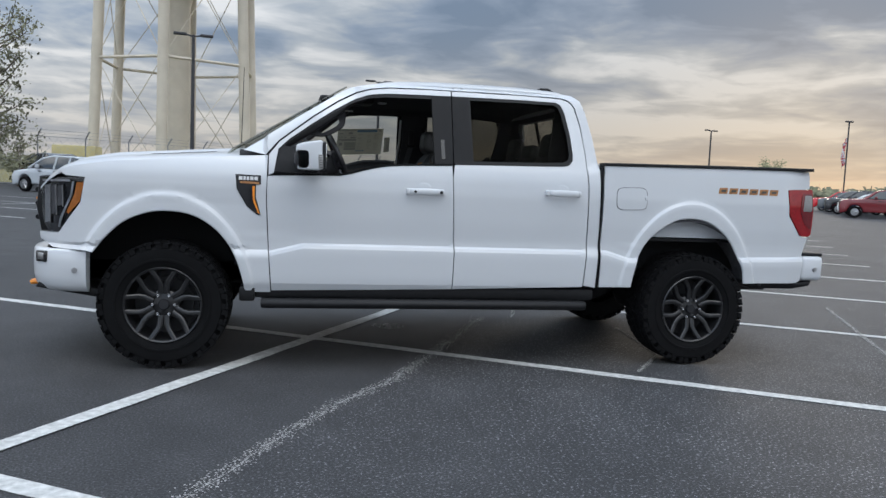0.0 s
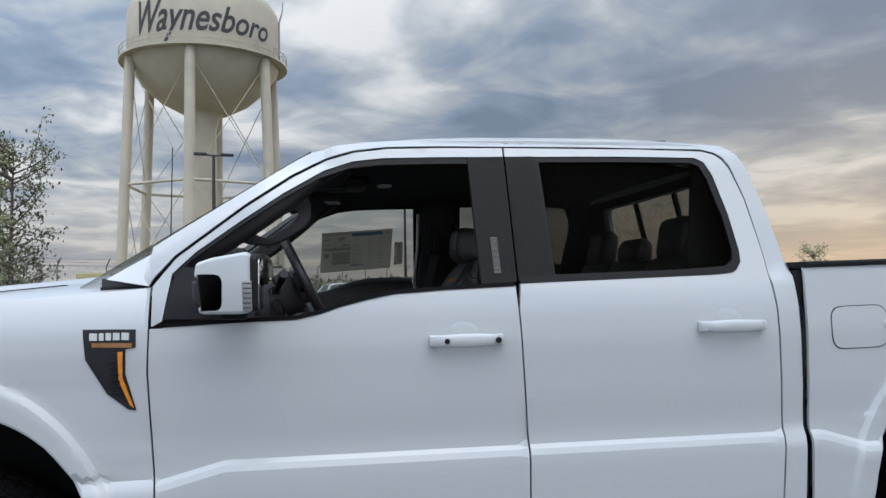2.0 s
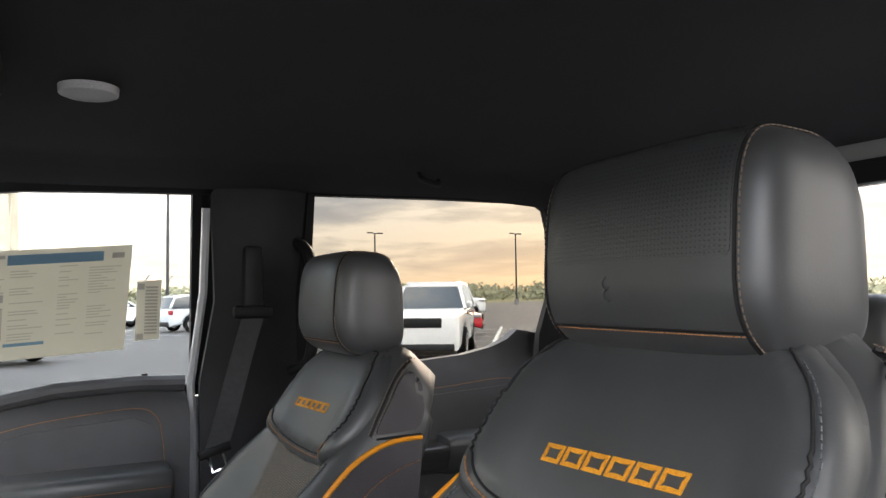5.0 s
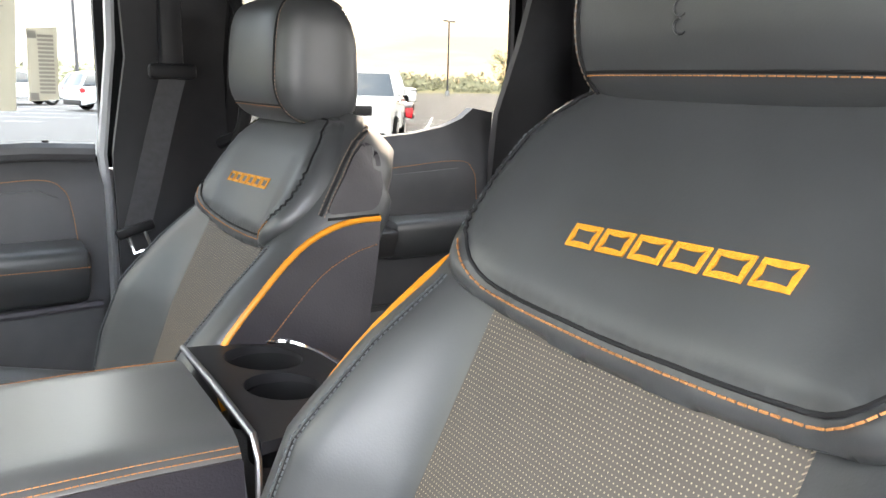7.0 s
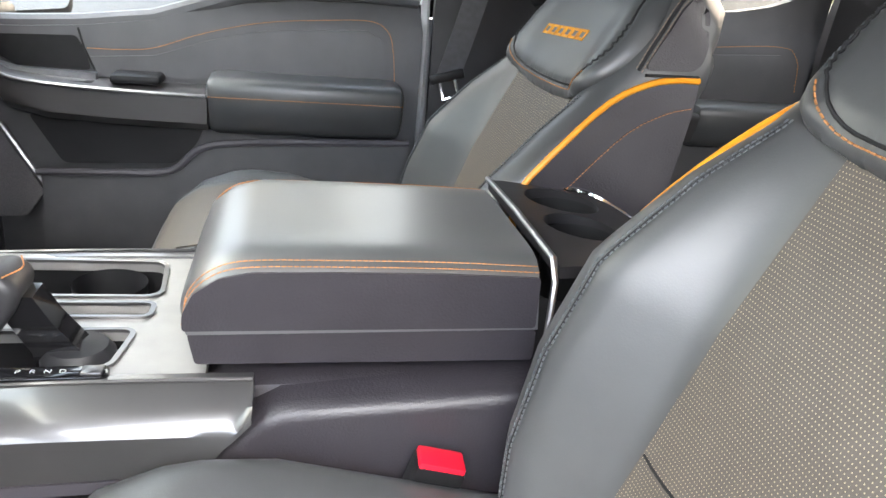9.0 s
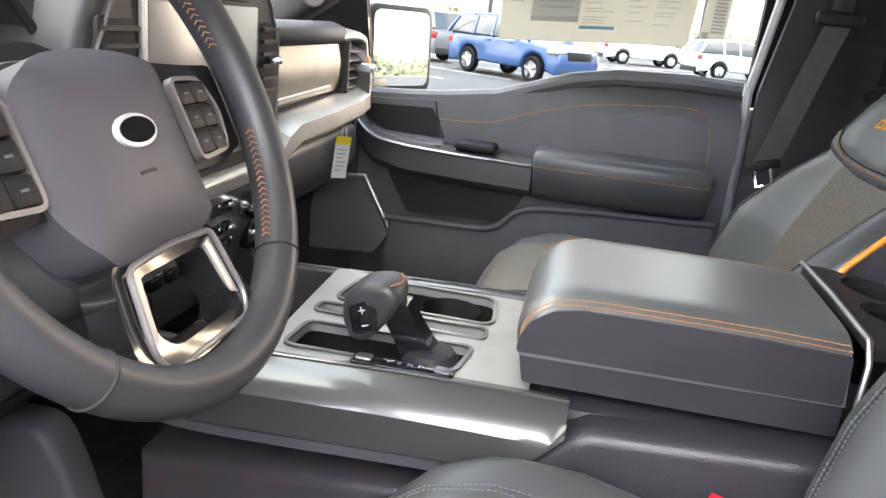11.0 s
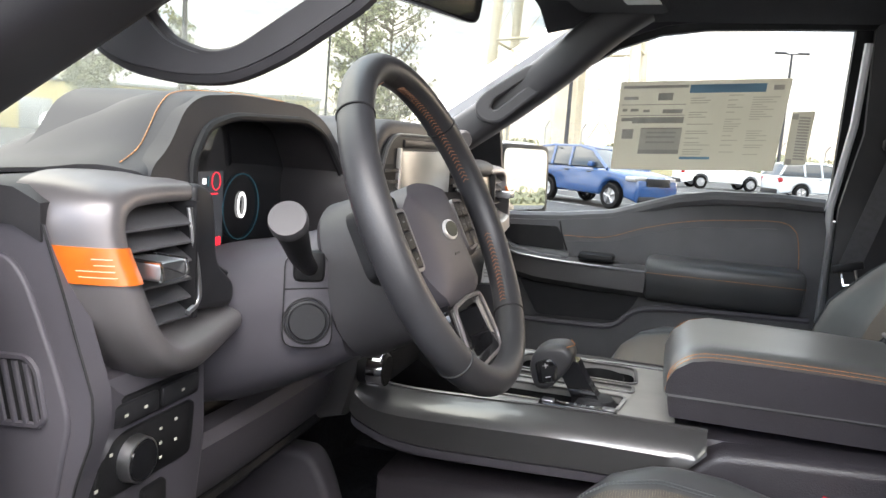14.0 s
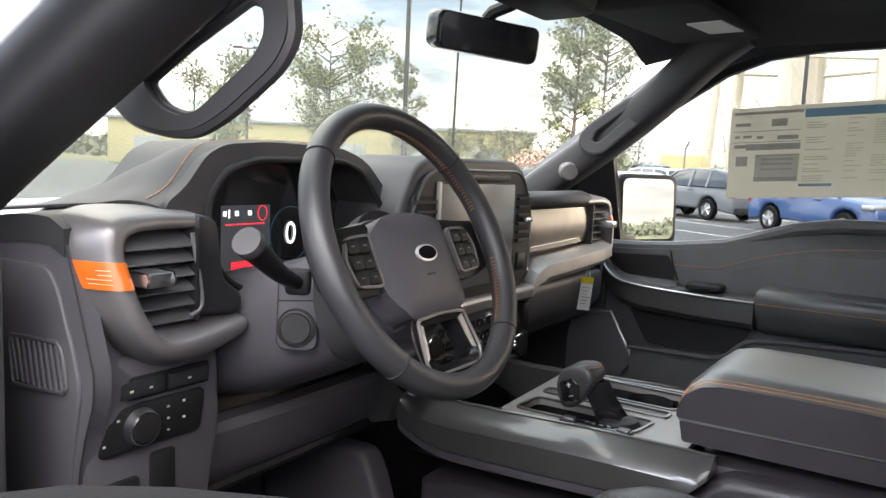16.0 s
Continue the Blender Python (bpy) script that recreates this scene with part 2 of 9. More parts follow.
M_UIRED = mat("display_red", (0.1, 0.0, 0.0), rough=0.3, emit=(0.30, 0.010, 0.018), power=1.0)
M_UIWHITE = mat("display_white", (0.5, 0.5, 0.5), rough=0.3, emit=(0.42, 0.44, 0.45), power=1.0)
M_UIBLUE = mat("display_blue", (0.02, 0.1, 0.14), rough=0.3, emit=(0.0008, 0.005, 0.007), power=1.0)
M_REDBTN = mat("red_button", (0.65, 0.01, 0.03), rough=0.3, coat=0.3)
M_PRINT = mat("white_print", (0.62, 0.62, 0.62), rough=0.6)
M_PAPER = mat("sticker_paper", (0.60, 0.59, 0.50), rough=0.7, vary=0.03, scale=10)
pt = M_PAPER.node_tree
sheer, blend = pt.nodes.new("ShaderNodeBsdfTranslucent"), pt.nodes.new("ShaderNodeMixShader")
sheer.inputs[0].default_value, blend.inputs[0].default_value = (0.62, 0.61, 0.55, 1), 0.42
pt.links.new(pt.nodes["Principled BSDF"].outputs[0], blend.inputs[1])
pt.links.new(sheer.outputs[0], blend.inputs[2])
pt.links.new(blend.outputs[0], pt.nodes["Material Output"].inputs[0])
M_PAPERW = mat("white_label", (0.75, 0.75, 0.73), rough=0.7, vary=0.03, scale=30)
M_YELLOW = mat("yellow_label", (0.80, 0.62, 0.03), rough=0.6)
M_INKBLUE = mat("sticker_blue_ink", (0.16, 0.30, 0.42), rough=0.7)
M_INKGREY = mat("sticker_grey_ink", (0.36, 0.35, 0.32), rough=0.7)
M_INKPALE = mat("sticker_pale_ink", (0.44, 0.43, 0.37), rough=0.7)
M_MIRROR = mat("mirror_glass", (0.85, 0.87, 0.88), rough=0.0, metal=1.0)
M_TOWER = mat("cream_tower_paint", (0.50, 0.45, 0.37), rough=0.6, vary=0.10, scale=0.5)
M_TOWERDK = mat("tower_lettering", (0.045, 0.045, 0.05), rough=0.7)
M_POLE = mat("dark_pole_paint", (0.03, 0.03, 0.035), rough=0.5, vary=0.2)
M_GALV = mat("galvanised_steel", (0.30, 0.31, 0.32), rough=0.5, metal=0.6, vary=0.15, scale=5)
M_BARK = mat("bark", (0.10, 0.08, 0.06), rough=0.95, vary=0.4, scale=12, bump=0.6, bscale=40)
M_LEAF = mat("olive_leaves", (0.19, 0.20, 0.10), rough=0.7, vary=0.5, scale=2)
M_LEAFDK = mat("dull_leaves", (0.15, 0.15, 0.09), rough=0.8, vary=0.5, scale=1.5)
M_YWALL = mat("yellow_block_wall", (0.44, 0.38, 0.19), rough=0.85, vary=0.08, scale=1)
M_ROOFRED = mat("red_brown_roof", (0.26, 0.12, 0.08), rough=0.8, vary=0.2, scale=3)
M_SOLIDCAR = {
    k: mat(k + "_car_paint", c, rough=0.25, coat=0.6, vary=0.03, scale=3)
    for k, c in dict(white=(0.72, 0.73, 0.74), blue=(0.010, 0.042, 0.13), grey=(0.10, 0.11, 0.12), red=(0.50, 0.012, 0.02),
                     silver=(0.42, 0.45, 0.48), black=(0.02, 0.02, 0.022), maroon=(0.16, 0.015, 0.02), navy=(0.02, 0.035, 0.11)).items()
}
M_CARGLASS = mat("dark_car_glass", (0.02, 0.024, 0.028), rough=0.06, coat=0.5)


def asphalt():
    m = bpy.data.materials.new("worn_asphalt")
    m.use_nodes = True
    t = m.node_tree
    b = t.nodes["Principled BSDF"]
    tc = t.nodes.new("ShaderNodeTexCoord")

    def noise_tex(scale, detail=5):
        n = t.nodes.new("ShaderNodeTexNoise")
        n.inputs["Scale"].default_value, n.inputs["Detail"].default_value = scale, detail
        t.links.new(tc.outputs["Object"], n.inputs["Vector"])
        return n.outputs[0]

    def ramp(f, stops):
        r = t.nodes.new("ShaderNodeValToRGB")
        while len(r.color_ramp.elements) < len(stops):
            r.color_ramp.elements.new(0.5)
        for e, (p, c) in zip(r.color_ramp.elements, stops):
            e.position, e.color = p, (c, c, c * 1.02, 1)
        t.links.new(f, r.inputs[0])
        return r.outputs[0]

    def mix(kind, f, a, c):
        n = t.nodes.new("ShaderNodeMix")
        n.data_type, n.blend_type = "RGBA", kind
        n.inputs[0].default_value = f
        t.links.new(a, n.inputs[6])
        t.links.new(c, n.inputs[7])
        return n.outputs[2]

    large = ramp(noise_tex(0.35, 4), [(0.3, 0.019), (0.7, 0.033)])
    grain = ramp(noise_tex(90, 3), [(0.34, 0.30), (0.50, 0.9), (0.60, 1.4), (0.68, 3.6)])
    patch = ramp(noise_tex(2.2, 8), [(0.35, 0.78), (0.62, 1.12), (0.75, 1.5)])
    fleck = ramp(noise_tex(62, 2), [(0.612, 0.0), (0.66, 0.24)])
    # an older, coarser paving begins beyond the long crack
    old = t.nodes.new("ShaderNodeVectorMath")
    old.operation = "DOT_PRODUCT"
    old.inputs[1].default_value = (0.865, -0.502, 0)
    t.links.new(tc.outputs["Object"], old.inputs[0])
    shift = t.nodes.new("ShaderNodeMapRange")
    for k, v in ((1, 1.75), (2, 2.05), (3, 0.12), (4, 1.0)):
        shift.inputs[k].default_value = v
    t.links.new(old.outputs["Value"], shift.inputs[0])
    worn = mix("MULTIPLY", 1.0, ramp(noise_tex(0.55, 3), [(0.34, 0.35), (0.60, 1.0)]), shift.outputs[0])
    col = mix("ADD", 1.0, mix("MULTIPLY", 1.0, mix("MULTIPLY", 1.0, large, grain), patch), mix("MULTIPLY", 1.0, fleck, worn))
    t.links.new(col, b.inputs["Base Color"])
    b.inputs["Roughness"].default_value = 0.75
    u = t.nodes.new("ShaderNodeBump")
    u.inputs["Strength"].default_value, u.inputs["Distance"].default_value = 0.6, 0.006
    t.links.new(noise_tex(70, 4), u.inputs["Height"])
    t.links.new(u.outputs[0], b.inputs["Normal"])
    return m


M_ASPHALT = asphalt()
M_LINE = mat("worn_white_line_paint", (0.58, 0.58, 0.56), rough=0.8, color2=(0.34, 0.34, 0.33), scale=26, bump=0.4, bscale=90)
M_CRACK = mat("pale_crack_filler", (0.26, 0.26, 0.25), rough=0.9, color2=(0.46, 0.45, 0.44), scale=40)
M_GRASS = mat("dry_winter_grass", (0.12, 0.115, 0.045), rough=0.95, color2=(0.20, 0.17, 0.075), scale=0.8, bump=0.8, bscale=30, bdist=0.05)


# ---------- mesh helpers ----------
def thing(name, label, category, at=(0, 0, 0), group="", kind=""):
    e = new(name)
    e.location = at
    e.empty_display_size = 0.1
    return tagged(e, label, category, group, kind)


def finish(name, me, material, parent=None, label="", smooth=True, angle=35):
    me.materials.append(material)
    if smooth:
        for p in me.polygons:
            p.use_smooth = True
        me.set_sharp_from_angle(angle=radians(angle))
    ob = new(name, me)
    if parent is not None:
        ob.parent = parent
    if label:
        ob["label"] = label
    return ob


def part(name, bm, material, parent=None, label="", smooth=True, angle=35, flip=False):
    me = bpy.data.meshes.new(name)
    bmesh.ops.recalc_face_normals(bm, faces=bm.faces[:])
    bm.to_mesh(me)
    bm.free()
    return finish(name, me, material, parent, label, smooth, angle)


def box(x0, x1, y0, y1, z0, z1, bevel=0.0, seg=2, m=None):
    bm = bmesh.new()
    bmesh.ops.create_cube(bm, size=1, matrix=Matrix.Translation(((x0 + x1) / 2, (y0 + y1) / 2, (z0 + z1) / 2)) @ Matrix.Diagonal((x1 - x0, y1 - y0, z1 - z0, 1)))
    if bevel:
        bmesh.ops.bevel(bm, geom=bm.edges[:], offset=bevel, segments=seg, profile=0.5, affect="EDGES")
    if m is not None:
        bm.transform(m)
    return bm


def prism(outline, axis, a, b, bevel=0.0, seg=2, m=None):
    """A flat outline of two coordinates, pulled along the third axis from a to b."""
    bm = bmesh.new()
    place = {"x": lambda u, v, w: (w, u, v), "y": lambda u, v, w: (u, w, v), "z": lambda u, v, w: (u, v, w)}[axis]
    low = [bm.verts.new(place(u, v, a)) for u, v in outline]
    high = [bm.verts.new(place(u, v, b)) for u, v in outline]
    n = len(outline)
    caps = [bm.faces.new(low), bm.faces.new(high[::-1])]
    for i in range(n):
        bm.faces.new((low[i], high[i], high[(i + 1) % n], low[(i + 1) % n]))
    bmesh.ops.recalc_face_normals(bm, faces=bm.faces[:])
    if bevel:
        rim = [e for f in caps for e in f.edges]
        bmesh.ops.bevel(bm, geom=rim, offset=bevel, segments=seg, profile=0.5, affect="EDGES")
    if m is not None:
        bm.transform(m)
    return bm


def rounded(points, r, seg=4):
    """A closed outline with its corners rounded by about r."""
    out, n = [], len(points)
    for i in range(n):
        p, a, b = Vector(points[i]), Vector(points[i - 1]), Vector(points[(i + 1) % n])
        u, v = a - p, b - p
        d = min(r, u.length * 0.45, v.length * 0.45)
        s, e = p + u.normalized() * d, p + v.normalized() * d
        for k in range(seg + 1):
            t = k / seg
            q = s * (1 - t) ** 2 + p * 2 * t * (1 - t) + e * t * t
            out.append((q.x, q.y))
    return out


def smoothline(points, n=8, closed=False):
    """A Catmull-Rom line through 3D points."""
    pts = [Vector(p) for p in points]
    out, cnt = [], len(pts)
    for i in range(cnt if closed else cnt - 1):
        p0 = pts[i - 1] if (i or closed) else pts[0] * 2 - pts[1]
        p1, p2 = pts[i], pts[(i + 1) % cnt]
        p3 = pts[(i + 2) % cnt] if (closed or i + 2 < cnt) else pts[-1] * 2 - pts[-2]
        for k in range(n):
            t = k / n
            out.append(0.5 * ((2 * p1) + (p2 - p0) * t + (2 * p0 - 5 * p1 + 4 * p2 - p3) * t * t + (3 * p1 - p0 - 3 * p2 + p3) * t ** 3))
    if not closed:
        out.append(pts[-1])
    return out


def tube(points, r, sides=8, closed=False, bm=None, flat=1.0, radii=None):
    """A round bar along a line of points."""
    bm = bm or bmesh.new()
    pts = [Vector(p) for p in points]
    n, rings, side = len(pts), [], None
    for i, p in enumerate(pts):
        a = pts[i - 1] if (i or closed) else p
        b = pts[(i + 1) % n] if (closed or i + 1 < n) else p
        d = (b - a).normalized()
        if side is None:
            side = d.orthogonal().normalized()
        side = (side - d * side.dot(d)).normalized()
        up_ = d.cross(side)
        rr = radii[i] if radii else r
        rings.append([bm.verts.new(p + side * math.cos(t) * rr + up_ * math.sin(t) * rr * flat) for t in (k * 2 * math.pi / sides for k in range(sides))])
    for i in range(n if closed else n - 1):
        a, b = rings[i], rings[(i + 1) % n]
        for k in range(sides):
            bm.faces.new((a[k], a[(k + 1) % sides], b[(k + 1) % sides], b[k]))
    if not closed:
        bm.faces.new(rings[0][::-1])
        bm.faces.new(rings[-1])
    return bm


def stitches(points, name, material, parent, step=0.007, length=0.0046, r=0.0009):
    """A sewn seam: many short threads along a line."""
    pts = [Vector(p) for p in points]
    bm, run, nxt = bmesh.new(), 0.0, 0.0
    for a, b in zip(pts, pts[1:]):
        d = (b - a).length
        if d < 1e-9:
            continue
        while nxt <= run + d:
            s = a.lerp(b, (nxt - run) / d)
            tube([s, s + (b - a).normalized() * length], r, 4, bm=bm)
            nxt += step
        run += d
    return part(name, bm, material, parent)


def loft(rings, closed=True, cap=True):
    """A skin over rings that have the same number of points."""
    bm = bmesh.new()
    vs = [[bm.verts.new(p) for p in ring] for ring in rings]
    n = len(vs[0])
    for a, b in zip(vs, vs[1:]):
        for k in range(n if closed else n - 1):
            bm.faces.new((a[k], a[(k + 1) % n], b[(k + 1) % n], b[k]))
    if cap and closed:
        bm.faces.new(vs[0][::-1])
        bm.faces.new(vs[-1])
    return bm


def sheet_grid(nu, nv, f, thick=None):
    """A grid surface f(u, v), u and v from 0 to 1."""
    bm = bmesh.new()
    vs = [[bm.verts.new(f(i / nu, j / nv)) for j in range(nv + 1)] for i in range(nu + 1)]
    for i in range(nu):
        for j in range(nv):
            bm.faces.new((vs[i][j], vs[i + 1][j], vs[i + 1][j + 1], vs[i][j + 1]))
    return thicken(bm, thick) if thick else bm


def thicken(bm, v, twin=None):
    """Gives a sheet a back face, moved by the vector v, and closes the rim."""
    v = Vector(v)
    faces = bm.faces[:]
    rim = [e for e in bm.edges if len(e.link_faces) == 1]
    back = {}
    for q in bm.verts[:]:
        back[q] = bm.verts.new(q.co + v)
    if twin is not None:
        twin.update({b: q for q, b in back.items()})
    for f in faces:
        bm.faces.new([back[q] for q in reversed(f.verts)])
    for e in rim:
        a, b = e.verts
        bm.faces.new((a, b, back[b], back[a]))
    return bm


def inside(p, poly):
    x, y = p
    hit = False
    for (x0, y0), (x1, y1) in zip(poly, poly[1:] + poly[:1]):
        if (y0 > y) != (y1 > y) and x < (x1 - x0) * (y - y0) / (y1 - y0) + x0:
            hit = not hit
    return hit


def dense(poly, step):
    out = []
    for a, b in zip(poly, poly[1:] + poly[:1]):
        d = math.dist(a, b)
        k = max(1, round(d / step))
        out += [(a[0] + (b[0] - a[0]) * i / k, a[1] + (b[1] - a[1]) * i / k) for i in range(k)]
    return out


def panel(outline, f, holes=(), step=0.04, thick=(0, 0.012, 0), uv=False, rows=(), extra=()):
    """A pressed sheet: a flat outline with holes, filled with a mesh and laid onto the surface f(u, v)."""
    from mathutils.geometry import delaunay_2d_cdt
    loops = [dense(list(outline), step)] + [dense(list(h), step) for h in holes]
    pts, edges = [], []
    for lp in loops:
        s = len(pts)
        pts += lp
        edges += [(s + i, s + (i + 1) % len(lp)) for i in range(len(lp))]
    us, vs = [p[0] for p in loops[0]], [p[1] for p in loops[0]]
    nu, nv = int((max(us) - min(us)) / step), int((max(vs) - min(vs)) / step)
    rim = np.array(pts)
    crest = np.array(extra) if extra else None
    for i in range(1, nu + 1):
        for j in range(1, nv + 1):
            p = (min(us) + i * step, min(vs) + j * step)
            if any(abs(row(p[0]) - p[1]) < step * 0.3 for row in rows):
                continue
            if extra and np.hypot(*(crest - p).T).min() < step * 0.55:
                continue
            if inside(p, loops[0]) and not any(inside(p, h) for h in loops[1:]) and np.hypot(*(rim - p).T).min() > step * 0.45:
                pts.append(p)
    for row in rows:
        for i in range(1, 2 * nu):
            u = min(us) + i * step / 2
            p = (u, row(u))
            if inside(p, loops[0]) and not any(inside(p, h) for h in loops[1:]) and np.hypot(*(rim - p).T).min() > step * 0.2:
                pts.append(p)
    for p in extra:
        if inside(p, loops[0]) and not any(inside(p, h) for h in loops[1:]) and np.hypot(*(rim - p).T).min() > step * 0.2:
            pts.append(p)
    v2, _, faces, *_ = delaunay_2d_cdt([Vector(p) for p in pts], edges, [], 0, 1e-5)
    bm = bmesh.new()
    vv = [bm.verts.new(f(p.x, p.y)) for p in v2]
    flat = dict(zip(vv, v2))
    for fc in faces:
        c = sum((v2[i] for i in fc), Vector((0, 0))) / len(fc)
        if inside((c.x, c.y), loops[0]) and not any(inside((c.x, c.y), h) for h in loops[1:]):
            bm.faces.new([vv[i] for i in fc])
    for q in [q for q in bm.verts if not q.link_faces]:
        bm.verts.remove(q)
    twin = {}
    if thick:
        thicken(bm, thick, twin)
    if uv:
        layer = bm.loops.layers.uv.new("map")
        for fc in bm.faces:
            for lp in fc.loops:
                lp[layer].uv = flat[twin.get(lp.vert, lp.vert)]
    return bm


def inset(outline, d):
    """The points of a closed outline moved inwards by d."""
    out, n = [], len(outline)
    for i, p in enumerate(outline):
        a, b = Vector(outline[i - 1]), Vector(outline[(i + 1) % n])
        t = (b - a).normalized()
        for w in (Vector((-t.y, t.x)), Vector((t.y, -t.x))):
            q = Vector(p) + w * d
            if inside((q.x, q.y), outline):
                out.append((q.x, q.y))
                break
    return out


def ring_strip(outline, f, width, thick):
    """A frame along the inside of an outline: the outline shrunk towards its middle makes the inner rim."""
    pts = [Vector(p) for p in dense(list(outline), 0.04)]
    n = len(pts)
    area = sum(a.x * b.y - b.x * a.y for a, b in zip(pts, pts[1:] + pts[:1]))
    inner = []
    for i, p in enumerate(pts):
        d = (pts[(i + 1) % n] - pts[i - 1]).normalized()
        nrm = Vector((-d.y, d.x)) * (1 if area > 0 else -1)
        inner.append(p + nrm * width)
    bm = bmesh.new()
    a = [bm.verts.new(f(p.x, p.y)) for p in pts]
    b = [bm.verts.new(f(p.x, p.y)) for p in inner]
    for i in range(n):
        bm.faces.new((a[i], a[(i + 1) % n], b[(i + 1) % n], b[i]))
    return thicken(bm, thick)


def mirrored(bm):
    """The same mesh on the other side of the centre plane y = 0."""
    c = bm.copy()
    c.transform(Matrix.Diagonal((1, -1, 1, 1)))
    return c


def lathe(profile, axis_at, axis="y", seg=48):
    """A turned body: (radius, along) pairs round an axis."""
    rings = []
    for k in range(seg):
        t = 2 * math.pi * k / seg
        row = []
        for r, a in profile:
            c, s = r * math.cos(t), r * math.sin(t)
            p = {"y": (c, a, s), "z": (c, s, a), "x": (a, c, s)}[axis]
            row.append(Vector(p) + Vector(axis_at))
        rings.append(row)
    bm = bmesh.new()
    vs = [[bm.verts.new(p) for p in row] for row in rings]
    m = len(profile)
    for k in range(seg):
        a, b = vs[k], vs[(k + 1) % seg]
        for i in range(m - 1):
            bm.faces.new((a[i], b[i], b[i + 1], a[i + 1]))
    bmesh.ops.remove_doubles(bm, verts=bm.verts[:], dist=1e-6)
    return bm


def lerp_table(x, table):
    return float(np.interp(x, [t[0] for t in table], [t[1] for t in table]))


def smoothstep(a, b, x):
    t = min(1, max(0, (x - a) / (b - a)))
    return t * t * (3 - 2 * t)


def text_mesh(body, size, depth=0.0, shear=0.0, bold=0.0):
    c = bpy.data.curves.new("letters", "FONT")
    c.body, c.size, c.extrude, c.shear, c.offset = body, size, depth, shear, bold
    c.align_x, c.align_y = "CENTER", "CENTER"
    ob = bpy.data.objects.new("letters", c)
    scene.collection.objects.link(ob)
    bpy.context.view_layer.update()
    me = bpy.data.meshes.new_from_object(ob.evaluated_get(bpy.context.evaluated_depsgraph_get()))
    bpy.data.objects.remove(ob)
    return me


# ---------- ground ----------
ground = part("ground", sheet_grid(1, 1, lambda u, v: (-1500 + 3000 * u, -1500 + 3000 * v, -0.02)), M_GRASS, smooth=False)
tagged(ground, "dry winter grass running out to the horizon", "ground", kind="structure")
lot_edge = [(-95, -60), (95, -60), (125, 60), (100, 118), (30, 96), (-2, 66), (-26, 44), (-60, 62), (-95, 50)]
lot = part("parking_lot", prism(lot_edge, "z", -0.3, 0.0), M_ASPHALT, smooth=False)
tagged(lot, "worn dark grey asphalt car park with white bay lines", "car park", kind="structure")

BAY = Vector((0.848, -0.530, 0))      # along the bay lines
ROW = Vector((0.530, 0.848, 0))       # along the spine lines
SPINE = Vector((0.98, -0.05, 0))


def painted_line(a, b, w, wobble=0.006, high=0.004):
    a, b = Vector(a), Vector(b)
    d = (b - a).normalized()
    n = Vector((-d.y, d.x, 0))
    k = max(2, int((b - a).length / 0.25))
    rows = []
    for i in range(k + 1):
        p = a.lerp(b, i / k)
        e0, e1 = (random.uniform(-wobble, wobble) for _ in range(2))
        rows.append([p + n * (w / 2 + e0), p - n * (w / 2 + e1)])
    bm = loft(rows, closed=False)
    for v in bm.verts:
        v.co.z = high
    return part("parking_line", bm, M_LINE, lot, smooth=False)


for s in (-1, 0, 1, 2, 3):
    base = SPINE + BAY * 18.2 * s - ROW * 9
    painted_line(base, base + ROW * (62 if s else 45), 0.115, high=0.0075)
    for k in range(-3, 18 if s else 13):
        c = SPINE + BAY * 18.2 * s + ROW * (2.78 * k if k > 0 else 3.06 * k)
        painted_line(c - BAY * 5.6, c + BAY * 5.6, 0.105)


def crack(pts, w, seed):
    rnd = random.Random(seed)
    rows = []
    line = []
    for (x0, y0), (x1, y1) in zip(pts, pts[1:]):
        k = max(2, int(math.dist((x0, y0), (x1, y1)) / 0.035))
        line += [(x0 + (x1 - x0) * i / k, y0 + (y1 - y0) * i / k) for i in range(k)]
    off = 0
    for x, y in line:
        off = off * 0.8 + rnd.uniform(-0.026, 0.026)
        ww = w * rnd.uniform(0.08, 0.5)
        rows.append([(x + off - ww * 0.5, y + off - ww, 0.005), (x + off + ww * 0.5, y + off + ww, 0.005)])
    bm = loft(rows, closed=False)
    for _ in range(22 * len(line)):      # crumbs of pale stone beside it
        x, y = rnd.choice(line)
        x, y, r = x + rnd.gauss(0, 1.3 * w), y + rnd.gauss(0, 1.0 * w), rnd.uniform(0.002, 0.006)
        bm.faces.new([bm.verts.new((x + r * math.cos(a), y + r * 1.2 * math.sin(a), 0.0055)) for a in (0.3, 1.9, 3.2, 4.8)])
    return part("pavement_crack", bm, M_CRACK, lot, "pale broken crack in the asphalt", smooth=False)


crack([(0.1, -3.6), (0.39, -3.05), (0.77, -2.34), (1.05, -1.85), (1.42, -1.38), (1.83, -0.62), (2.6, 0.9)], 0.026, 1)
crack([(6.9, 1.6), (6.3, 0.5), (5.68, -0.64), (5.2, -1.6)], 0.010, 2)
crack([(3.2, -1.2), (3.6, -0.7), (3.75, 0.4)], 0.008, 4)
crack([(2.9, 0.9), (3.4, 2.4), (4.6, 4.6)], 0.008, 5)


